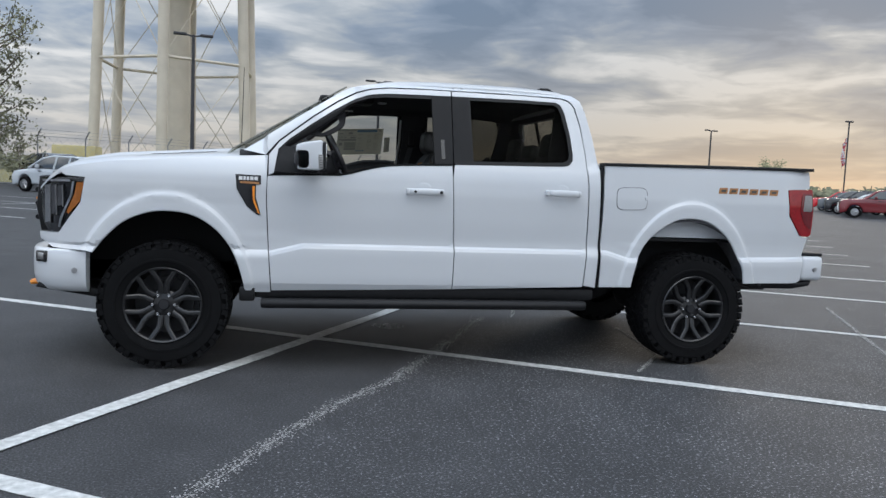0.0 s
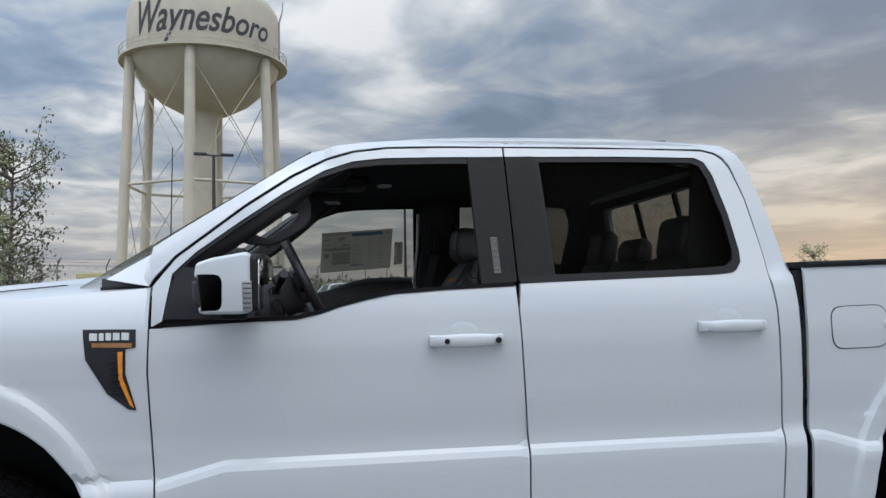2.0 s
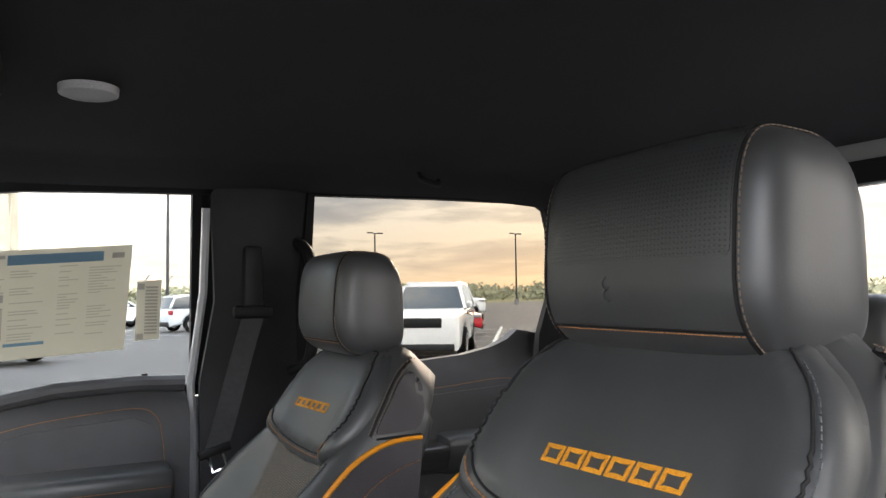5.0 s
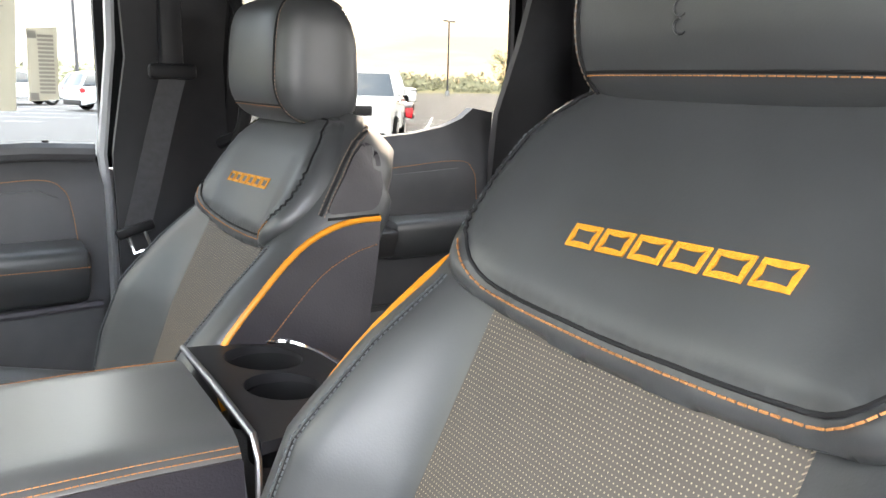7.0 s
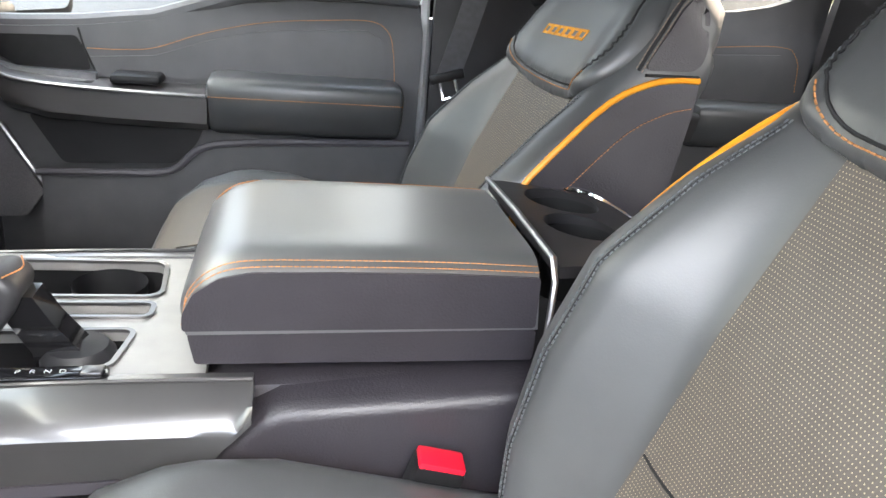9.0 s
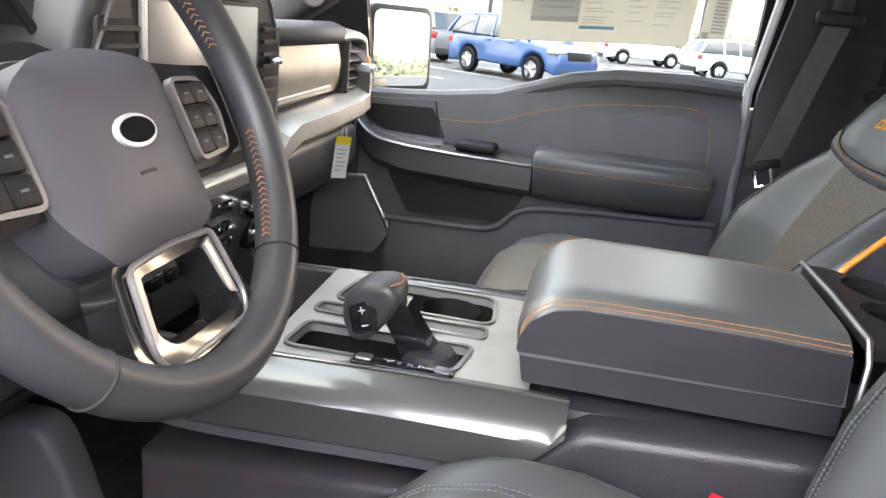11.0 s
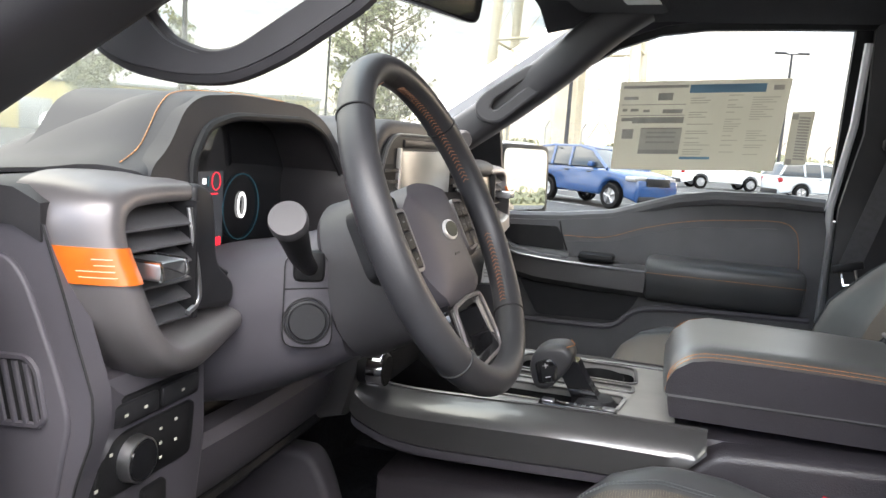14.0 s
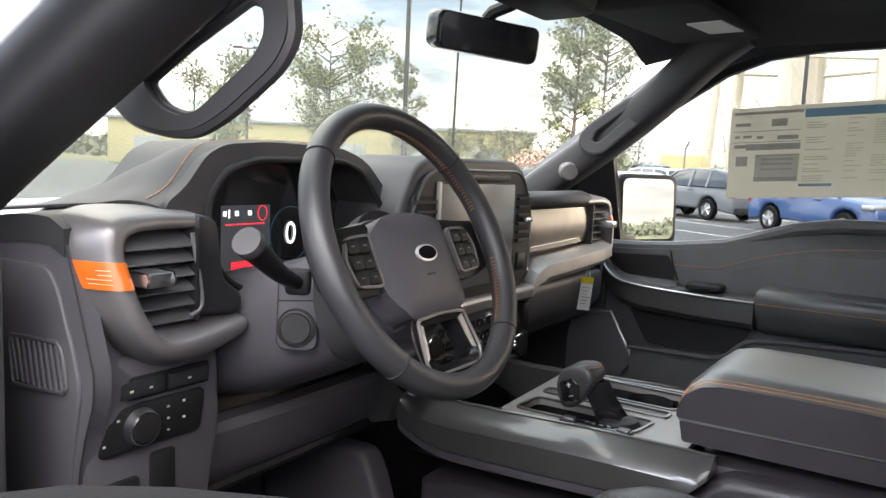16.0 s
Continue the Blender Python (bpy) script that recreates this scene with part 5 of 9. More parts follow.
# load bed
bed = [(2.955, 0.565), (2.955, 1.428), (3.3, 1.437), (4.0, 1.450), (4.625, 1.458), (4.63, 1.33), (4.42, 1.315), (4.445, 1.12), (4.565, 0.965), (4.655, 0.965), (4.61, 0.83), (4.595, 0.635), (4.56, 0.615)] + ARCH_R
fl = rounded([(3.055, 1.125), (3.285, 1.13), (3.28, 1.285), (3.05, 1.28)], 0.05)
both_sides("bed_side", panel(bed, skin, step=0.02, thick=IN, rows=ROWS, extra=flare_rings(*FLARE[1])), M_WHITE, angle=16)
part("fuel_door", panel(fl, proud(0.003), step=0.03, thick=(0, 0.004, 0)), M_WHITE, truck, "white flush fuel door")
part("fuel_door_gap", ring_strip(rounded([(3.052, 1.122), (3.288, 1.127), (3.283, 1.288), (3.047, 1.283)], 0.05), proud(0.0014), 0.004, (0, 0.004, 0)), M_SEAM, truck)
part("fuel_door_notch", lathe([(0, -0.003), (0.012, -0.003), (0.014, 0)], (3.277, -half_width(3.277, 1.21) - 0.004, 1.212), "y", 14), M_WHITE, truck)
both_sides("bed_rail_cap", prism([(2.955, 1.43), (4.0, 1.452), (4.625, 1.46), (4.625, 1.482), (4.0, 1.474), (2.955, 1.452)], "y", -0.985, -0.86, 0.008), M_BLACK, "black plastic bed rail cap")
part("bed_floor", box(2.96, 4.62, -0.86, 0.86, 0.90, 0.93), M_BLACK, truck)
both_sides("bed_inner_side", box(2.96, 4.62, -0.86, -0.84, 0.92, 1.45), M_WHITE)
part("bulkhead", box(2.96, 2.99, -0.86, 0.86, 0.92, 1.44), M_WHITE, truck)
part("tailgate", box(4.60, 4.68, -0.84, 0.84, 0.86, 1.45, 0.02), M_WHITE, truck)
# near-black block fills the open gap behind the cab and paints its shade
both_sides("cab_gap_shade", box(2.932, 2.957, -0.95, -0.80, 0.56, 1.42), M_SEAM, "dark filler painting the shade between cab and bed")
for s in (-1, 1):
    f = lambda d: (lambda x, z: (x, s * (half_width(x, z) + d), z))
    tl = rounded([(4.425, 1.318), (4.665, 1.325), (4.69, 1.14), (4.685, 0.985), (4.66, 0.968), (4.575, 0.970), (4.45, 1.13)], 0.02)
    lamp = part("tail_light", panel(tl, f(0.002), step=0.03, thick=(0, -s * 0.05, 0)), M_RED, truck, "tall red tail light")
    part("dark_lens", panel(rounded([(4.555, 1.29), (4.66, 1.295), (4.68, 1.14), (4.67, 1.02), (4.60, 1.06), (4.545, 1.16)], 0.02), f(0.006), step=0.03, thick=(0, -s * 0.006, 0)), M_DKRED, lamp)
    part("reverse_lens", panel(rounded([(4.57, 1.16), (4.665, 1.16), (4.655, 1.28), (4.58, 1.28)], 0.012), f(0.009), step=0.03, thick=(0, -s * 0.006, 0)), M_STEEL, lamp, "pale reversing lens")
part("rear_bumper", box(4.60, 4.80, -0.95, 0.95, 0.63, 0.82, 0.035, 3), M_WHITE, truck, "white step bumper with black top")
part("bumper_step", box(4.60, 4.80, -0.93, 0.93, 0.818, 0.845, 0.012), M_BLACK, truck)
part("bumper_valance", prism([(4.11, 0.60), (4.60, 0.615), (4.72, 0.63), (4.70, 0.59), (4.55, 0.565), (4.20, 0.565)], "y", -0.93, 0.93, 0.01), M_BLACK, truck)
part("parking_sensor", lathe([(0.0, -0.004), (0.016, -0.004), (0.018, 0.0)], (4.72, -0.953, 0.72), "y", 16), M_STEEL, truck)

# trim plate behind the front wheel: dark shield with an orange edge and a pale name bar
for s in (-1,):
    plate = part("wing_vent", panel([(0.425, 1.265), (0.585, 1.262), (0.586, 1.205), (0.555, 1.20), (0.555, 1.12), (0.588, 1.005), (0.565, 1.008), (0.50, 1.06), (0.435, 1.17)], proud(0.004), step=0.03, thick=(0, 0.008, 0)), M_TRIM, truck, "black wing vent with an orange inner edge")
    part("accent", panel([(0.533, 1.192), (0.548, 1.192), (0.548, 1.11), (0.582, 1.012), (0.570, 1.022), (0.536, 1.10)], proud(0.0085), step=0.03, thick=(0, 0.003, 0)), M_ORANGE, plate, "orange slotted accent")
    for k in range(6):
        z = 1.165 - 0.02 * k
        part("slot", panel([(0.512, z), (0.532 + 0.003 * k, z - 0.004), (0.532 + 0.003 * k, z - 0.010), (0.512, z - 0.006)], proud(0.0105), step=0.05, thick=(0, 0.003, 0)), M_BLACK, plate)
    for x0, x1 in ((0.447, 0.47), (0.476, 0.49), (0.496, 0.512), (0.518, 0.538), (0.544, 0.566)):
        part("badge_bar", panel([(x0, 1.230), (x1, 1.229), (x1, 1.252), (x0, 1.253)], proud(0.008), step=0.05, thick=(0, 0.003, 0)), M_PRINT, plate, "pale raised badge bars")
    part("badge_line", panel([(0.455, 1.208), (0.575, 1.205), (0.575, 1.219), (0.455, 1.222)], proud(0.008), step=0.05, thick=(0, 0.003, 0)), M_BRONZE, plate)
# decal on the bed side, reduced to bars
for k in range(6):
    x0 = 3.845 + 0.083 * k
    part("decal_bar", panel([(x0, 1.268), (x0 + 0.068, 1.269), (x0 + 0.076, 1.312), (x0 + 0.008, 1.311)], proud(0.002), step=0.05, thick=(0, 0.003, 0)), M_BRONZE, truck, "bronze decal bars with dark outlines")
    part("decal_bar", panel([(x0 + 0.016, 1.281), (x0 + 0.054, 1.282), (x0 + 0.060, 1.299), (x0 + 0.022, 1.298)], proud(0.004), step=0.05, thick=(0, 0.003, 0)), M_DARKDECAL, truck)


# door mirrors
def door_mirror(s):
    """Squared white shell with a black inset, a ribbed turn lamp and a black rim round the glass."""
    d = front_door[s]
    ya, yb = s * 1.03, s * 1.212
    part("mirror_arm", prism(rounded([(0.83, s * 0.93), (0.93, s * 0.93), (0.945, s * 1.08), (0.86, s * 1.08)], 0.02), "z", 1.288, 1.325, 0.012), M_BLACK, d)
    shell = rounded([(0.798, 1.419), (0.803, 1.464), (0.848, 1.480), (0.952, 1.498), (0.966, 1.488), (0.968, 1.318), (0.940, 1.309), (0.828, 1.311), (0.812, 1.316), (0.810, 1.333), (0.864, 1.334), (0.868, 1.342), (0.868, 1.410), (0.862, 1.418)], 0.012)
    part("mirror_cap", prism(shell, "y", min(ya, yb), max(ya, yb), 0.012, 3), M_WHITE, d, "white mirror shell", angle=50)
    part("mirror_pocket", prism(rounded([(0.790, 1.412), (0.868, 1.416), (0.868, 1.336), (0.806, 1.334), (0.793, 1.352)], 0.012), "y", min(ya, s * 1.200), max(ya, s * 1.200), 0.010, 3), M_PILLAR, d, "black inset on the mirror shell")
    part("pocket_step", prism(rounded([(0.832, 1.408), (0.864, 1.410), (0.864, 1.344), (0.832, 1.350)], 0.008), "y", min(s * 1.196, s * 1.206), max(s * 1.196, s * 1.206), 0.004), M_PILLAR, d)
    lamp = part("turn_lamp", prism(rounded([(0.937, 1.408), (0.967, 1.410), (0.969, 1.318), (0.941, 1.318)], 0.005), "y", min(s * 1.205, s * 1.2145), max(s * 1.205, s * 1.2145), 0.002), M_SATIN, d, "clear ribbed turn lamp")
    for k in range(6):
        z = 1.327 + 0.0145 * k
        part("rib", box(0.942, 0.966, min(s * 1.2135, s * 1.2160), max(s * 1.2135, s * 1.2160), z, z + 0.005, 0.001), M_GRAPH, lamp)
    rim = [(s * 1.018, 1.312), (s * 1.214, 1.314), (s * 1.214, 1.490), (s * 1.018, 1.492)]
    part("mirror_rim", prism(rounded(rim, 0.022), "x", 0.962, 0.986, 0.006), M_BLACK, d)
    part("mirror_glass", prism(rounded([(s * 1.030, 1.324), (s * 1.203, 1.326), (s * 1.203, 1.478), (s * 1.030, 1.480)], 0.018), "x", 0.985, 0.9885), M_MIRROR, d, "mirror glass showing sky")


door_mirror(-1)


def passenger_mirror():
    d = front_door[1]
    m = Matrix.Translation((0.905, 1.100, 1.420)) @ Matrix.Rotation(radians(-27), 4, "Z") @ Matrix.Rotation(radians(-3), 4, "Y") @ Matrix.Diagonal((1, 1.17, 1, 1))
    part("mirror_arm", prism(rounded([(0.80, 0.95), (0.88, 0.95), (0.90, 1.08), (0.80, 1.08)], 0.02), "z", 1.30, 1.35, 0.015), M_BLACK, d)
    part("mirror_cap", box(-0.115, -0.008, -0.108, 0.108, -0.112, 0.112, 0.035, 4, m=m), M_WHITE, d, "white mirror shell")
    part("mirror_rim", prism(rounded([(-0.104, -0.110), (0.104, -0.110), (0.104, 0.104), (-0.104, 0.104)], 0.03), "x", -0.012, 0.008, 0.006, m=m), M_BLACK, d, "black mirror rim")
    part("mirror_glass", prism(rounded([(-0.090, -0.094), (0.090, -0.094), (0.090, 0.090), (-0.090, 0.090)], 0.025), "x", 0.008, 0.0105, m=m), M_MIRROR, d, "mirror glass showing sky")


passenger_mirror()

# running boards, sills, underbody
both_sides("running_board", prism(rounded([(-1.045, 0.405), (-0.88, 0.40), (-0.88, 0.455), (-1.035, 0.470), (-1.06, 0.44)], 0.02), "x", 0.60, 2.84, 0.012), M_BLACK, "black ribbed running board")
for x in (0.9, 1.25, 2.0, 2.6):
    both_sides("board_bracket", prism([(-0.95, 0.46), (-0.80, 0.52), (-0.70, 0.56), (-0.70, 0.50), (-0.93, 0.42)], "x", x - 0.04, x + 0.04), M_BLACK)
both_sides("sill", box(0.55, 2.93, -0.95, -0.80, 0.46, 0.545, 0.02), M_BLACK)
part("underbody", box(0.6, 2.95, -0.78, 0.78, 0.42, 0.60, 0.05), M_LINER, truck)
for s in (-1, 1):
    part("chassis_rail", box(-0.7, 4.6, s * 0.48 - 0.05, s * 0.48 + 0.05, 0.50, 0.66, 0.01), M_LINER, truck)
part("rear_axle", tube([(WB, -0.75, HUB), (WB, 0.75, HUB)], 0.06, 12), M_LINER, truck)
part("front_crossmember", box(-0.2, 0.2, -0.75, 0.75, 0.36, 0.52, 0.04), M_LINER, truck)
part("differential", lathe([(0.02, -0.16), (0.13, -0.1), (0.17, 0), (0.13, 0.1), (0.02, 0.16)], (WB, 0.05, HUB), "x", 16), M_LINER, truck)


def well(cx, r, a0, a1, material, y0, y1):
    return sheet_grid(24, 4, lambda u, v: (cx + r * math.cos(radians(a0 + (a1 - a0) * u)), y0 + (y1 - y0) * v, HUB + r * math.sin(radians(a0 + (a1 - a0) * u))), (0, 0, 0.01))


for s in (-1, 1):
    part("wheel_liner", well(0.0, 0.60, 14, 166, M_LINER, s * 0.925, s * 0.52), M_LINER, truck, "black front wheel liner")
    part("wheel_liner_wall", box(-0.58, 0.55, s * 0.52 - 0.01, s * 0.52 + 0.01, 0.52, 1.02), M_LINER, truck)
    part("wheel_liner", well(WB - 0.05, 0.64, 16, 164, M_GREYLINER, s * 0.965, s * 0.60), M_GREYLINER, truck, "grey felt rear wheel liner")
    part("wheel_liner_wall", box(3.05, 4.30, s * 0.60 - 0.01, s * 0.60 + 0.01, 0.86, 1.08), M_GREYLINER, truck)
    part("frame_shield", box(3.02, 4.32, s * 0.62 - 0.01, s * 0.62 + 0.01, 0.66, 0.90), M_LINER, truck)
    part("mud_lip", tube([(x, s * (half_width(x, max(z, 0.5)) - 0.01), z) for x, z in ARCH_F], 0.009, 6), M_WHITE, truck)
    part("mud_lip", tube([(x, s * (half_width(x, max(z, 0.5)) - 0.01), z) for x, z in ARCH_R], 0.009, 6), M_WHITE, truck)
    part("mud_flap", box(0.46, 0.56, s * 0.90 - 0.08, s * 0.90 + 0.06, 0.44, 0.54, 0.015), M_BLACK, truck)


# wheels
def truck_wheel(x, s, steer=0.0):
    R, W = 0.413, 0.142
    hub = Matrix.Translation((x, s * 0.86, HUB)) @ Matrix.Rotation(steer, 4, "Z") @ Matrix.Diagonal((1, s, 1, 1))

    def put(name, bm, material, parent, label="", angle=35):
        bm.transform(hub)
        if s < 0:
            bmesh.ops.reverse_faces(bm, faces=bm.faces[:])
        return part(name, bm, material, parent, label, angle=angle)
    prof = [(0.232, -W + 0.02), (0.30, -W - 0.004), (0.36, -W), (0.392, -W + 0.03), (0.400, -0.07), (0.403, 0.0), (0.400, 0.07), (0.392, W - 0.03), (0.36, W), (0.30, W + 0.004), (0.245, W - 0.008), (0.232, W - 0.02)]
    w = put("wheel", lathe(prof, (0, 0, 0), "y", 72), M_RUBBER, truck, "knobbly black off-road tyre on a dark six-spoke wheel")
    tread = bmesh.new()
    n = 46
    for k in range(n):
        for row, (y0, wd, dl, tilt) in enumerate(((-0.118, 0.052, 0.036, 0.25), (-0.058, 0.046, 0.034, -0.3), (0.0, 0.044, 0.032, 0.3), (0.058, 0.046, 0.034, -0.3), (0.118, 0.052, 0.036, 0.25))):
            a = 2 * math.pi * (k + 0.5 * (row % 2)) / n
            r0 = 0.396 if abs(y0) > 0.1 else 0.401
            m = Matrix.Rotation(-a, 4, "Y") @ Matrix.Translation((r0 + 0.0015, y0, 0)) @ Matrix.Rotation(tilt, 4, "X")
            bmesh.ops.create_cube(tread, size=1, matrix=m @ Matrix.Diagonal((0.010, wd, dl * 1.25, 1)))
        for y0 in (-W - 0.001, W + 0.001):
            a = 2 * math.pi * (k + (0.25 if k % 2 else 0.0)) / n
            m = Matrix.Rotation(-a, 4, "Y") @ Matrix.Translation((0.380 if k % 2 else 0.376, y0 * 0.975, 0))
            bmesh.ops.create_cube(tread, size=1, matrix=m @ Matrix.Diagonal((0.026, 0.009, 0.034, 1)))
    put("tread", tread, M_RUBBER, w, angle=20)
    put("sidewall_band", lathe([(0.285, W + 0.001), (0.288, W + 0.008), (0.300, W + 0.008), (0.303, W + 0.001)], (0, 0, 0), "y", 64), M_RUBBER, w)
    put("rim", lathe([(0.238, W - 0.028), (0.246, W - 0.004), (0.240, W + 0.002), (0.230, W - 0.004), (0.222, W - 0.03), (0.212, 0.02), (0.20, -0.06)], (0, 0, 0), "y", 64), M_RIM, w, "dark alloy rim")
    put("brake_disc", lathe([(0.02, 0.0), (0.17, 0.0), (0.17, -0.02), (0.06, -0.03)], (0, 0, 0), "y", 40), M_RIMDARK, w, "dull steel brake disc")
    put("recess", lathe([(0.01, -0.02), (0.21, -0.02), (0.21, -0.05)], (0, 0, 0), "y", 32), M_RIMDARK, w)
    put("hub_cap", lathe([(0.0, 0.118), (0.030, 0.118), (0.036, 0.110), (0.038, 0.08)], (0, 0, 0), "y", 28), M_TRIM, w)
    put("hub_plate", lathe([(0.0, 0.095), (0.080, 0.095), (0.095, 0.085), (0.10, 0.05)], (0, 0, 0), "y", 36), M_RIM, w)
    for k in range(6):
        a = 2 * math.pi * (k + 0.5) / 6
        turn = Matrix.Rotation(-a, 4, "Y")
        sp = bmesh.new()
        for sg in (-1, 1):
            line = [(0.070, 0.094, sg * 0.018), (0.128, 0.104, sg * 0.020), (0.158, 0.110, sg * 0.032), (0.228, 0.130, sg * 0.078)]
            rows_ = []
            for i, p in enumerate(line):
                p0, p1 = Vector(line[max(0, i - 1)]), Vector(line[min(len(line) - 1, i + 1)])
                d = (p1 - p0).normalized()
                side_ = Vector((-d.z, 0, d.x))
                hw_, p = 0.0175 - 0.0025 * i / 3, Vector(p)
                rows_.append([p + side_ * hw_ * a_ + Vector((0, b_, 0)) for a_, b_ in ((-1, -0.022), (-1, 0.008), (-0.55, 0.013), (0.55, 0.013), (1, 0.008), (1, -0.022))])
            arm_ = loft(rows_)
            tmp = bpy.data.meshes.new("t")
            arm_.to_mesh(tmp)
            arm_.free()
            sp.from_mesh(tmp)
            bpy.data.meshes.remove(tmp)
        sp.transform(turn)
        put("spoke", sp, M_RIM, w)
        b = 2 * math.pi * k / 6
        put("lug_nut", lathe([(0.0, 0.122), (0.009, 0.121), (0.012, 0.115), (0.0125, 0.09)], (0.068 * math.cos(b), 0, 0.068 * math.sin(b)), "y", 10), M_CHROME, w, "chrome lug nut")
    return w


truck_wheel(0.0, -1, radians(-3))
truck_wheel(WB, -1)
truck_wheel(0.0, 1, radians(-3))
truck_wheel(WB, 1)

# ---------- the pickup: inside ----------
# front seats
SPINE_Z = [1.02, 1.10, 1.18, 1.26, 1.34, 1.40, 1.46, 1.52, 1.555, 1.574, 1.582]
SPINE_X = [1.690, 1.715, 1.742, 1.770, 1.810, 1.842, 1.873, 1.908, 1.938, 1.965, 1.985]
SPINE_W = [0.225, 0.245, 0.252, 0.252, 0.245, 0.232, 0.224, 0.211, 0.196, 0.174, 0.140]
SPINE_B = [0.060, 0.078, 0.085, 0.080, 0.052, 0.026, 0.010, 0.004, 0.0, 0.0, 0.0]
SPINE_T = [0.17, 0.17, 0.18, 0.176, 0.158, 0.140, 0.130, 0.126, 0.118, 0.106, 0.088]
SPINE_R = [0.045, 0.042, 0.038, 0.038, 0.042, 0.048, 0.055, 0.055, 0.045, 0.03, 0.015]
FRONT = [-0.995, -0.985, -0.965] + list(np.linspace(-0.94, 0.94, 39)) + [0.965, 0.985, 0.995]
at_z = lambda z, col: float(np.interp(z, SPINE_Z, col))


def spine_normal(z):
    dx_ = at_z(z + 0.02, SPINE_X) - at_z(z - 0.02, SPINE_X)
    return Vector((-0.04, 0, dx_)).normalized()


def side_width(x, z):
    """Half width of the backrest where its side passes (x, z): its sections lean with the spine."""
    best = min(np.linspace(1.02, 1.582, 120), key=lambda q: abs((x - at_z(q, SPINE_X)) * -spine_normal(q).z + (z - q) * spine_normal(q).x))
    return at_z(best, SPINE_W)


def front_seat(yc, dz, label, rise=0.0):
    e = thing("front_seat", label, "car seat", (0, yc, dz), "front seats")
    bulge = lambda v: smoothstep(0.52, 0.84, abs(v))

    def face(y, z, off=0.0):
        """The front of the backrest, off metres proud of the leather."""
        w = at_z(z, SPINE_W)
        v = max(-0.995, min(0.995, y / w))
        n = at_z(z, SPINE_R) * ((1 - abs(v) ** 7) ** 0.3 - 1) + at_z(z, SPINE_B) * bulge(v)
        return Vector((at_z(z, SPINE_X), y, z)) + spine_normal(z) * (n + off)

    rings = []
    for z in np.linspace(1.02, 1.582, 48):
        w, th, b, r_, nrm = at_z(z, SPINE_W), at_z(z, SPINE_T), at_z(z, SPINE_B), at_z(z, SPINE_R), spine_normal(z)
        ring = [face(w * v, z) for v in FRONT]
        for k in range(1, 12):
            a = math.pi * k / 12
            c, sn = math.cos(a), math.sin(a)
            ring.append(Vector((at_z(z, SPINE_X), w * math.copysign(abs(c) ** 0.22, c), z)) + nrm * (b - r_ - (th + b - r_) * abs(sn) ** 0.4))
        rings.append(ring)
    backrest = part("backrest", loft(rings), M_LEATHER, e, "black leather backrest", angle=60)
    # side cover with its piping
    insert = [(-0.132, 1.400), (-0.07, 1.396), (0, 1.395), (0.07, 1.396), (0.132, 1.400), (0.130, 1.25), (0.134, 1.16), (0.138, 1.03), (-0.138, 1.03), (-0.134, 1.16), (-0.130, 1.25)]
    part("perforated_insert", panel(insert, lambda y, z: face(y, z, 0.004), step=0.014, thick=(0.004, 0, 0), uv=True), M_PERF, backrest, "perforated brown leather insert", angle=60)
    part("insert_seam", tube([face(y, 1.16 + 0.004 * math.cos(y * 30), 0.0042) for y in np.linspace(-0.132, 0.132, 16)], 0.0014, 6), M_SEAM, backrest, "sewn cross seam of the insert")
    # raised shoulder pad: a plain field inside a rolled border
    roll = rounded([(-0.176, 1.402), (-0.09, 1.392), (0.0, 1.389), (0.09, 1.392), (0.176, 1.402), (0.203, 1.432), (0.209, 1.475), (0.200, 1.520), (0.176, 1.548), (0.130, 1.570), (-0.130, 1.570), (-0.176, 1.548), (-0.200, 1.520), (-0.209, 1.475), (-0.203, 1.432), ], 0.022)
    upper = rounded([(-0.150, 1.412), (-0.09, 1.408), (0.0, 1.406), (0.09, 1.408), (0.150, 1.412), (0.186, 1.448), (0.190, 1.485), (0.172, 1.530), (0.118, 1.566), (-0.118, 1.566), (-0.172, 1.530), (-0.190, 1.485), (-0.186, 1.448)], 0.024)
    roll_rim, seam_rim = np.array(dense(roll, 0.006)), np.array(dense(upper, 0.006))

    def pad_off(y, z):
        d = float(np.hypot(*(roll_rim - (y, z)).T).min())
        g = float(np.hypot(*(seam_rim - (y, z)).T).min())
        return 0.002 + 0.017 * (1 - (1 - min(1.0, d / 0.024)) ** 2) ** 0.5 - 0.004 * math.exp(-(g / 0.004) ** 2)
    part("upper_pad", panel(roll, lambda y, z: face(y, z, pad_off(y, z)), step=0.009, thick=(0.012, 0, 0), extra=[tuple(p) for p in seam_rim[::2]] + [q for d in (0.0035, 0.008, 0.014, 0.021) for q in inset(dense(roll, 0.006), d)]), M_LEATHER, backrest, "plain upper leather panel with a rolled border", angle=60)
    part("seam", tube([face(y, z, pad_off(y, z) + 0.0022) for y, z in dense(upper, 0.005) + upper[:1]], 0.0016, 6), M_SEAM, backrest)
    low_seam = [(y * 1.02, z - 0.0055) for y, z in dense(upper, 0.004) if z < 1.437]
    low_seam.sort()
    stitches([face(y, z, pad_off(y, z) + 0.0008) for y, z in low_seam], "stitching", M_STITCH, backrest, 0.0062, 0.0046, 0.0009)
    for s in (-1, 1):
        flank = sorted([(z, y * 1.03) for y, z in dense(upper, 0.004) if z > 1.44 and z < 1.55 and s * y > 0.1])
        stitches([face(y, z, pad_off(y, z) + 0.0006) for z, y in flank], "stitching", M_STITCHG, backrest, 0.0062, 0.0042, 0.0008)
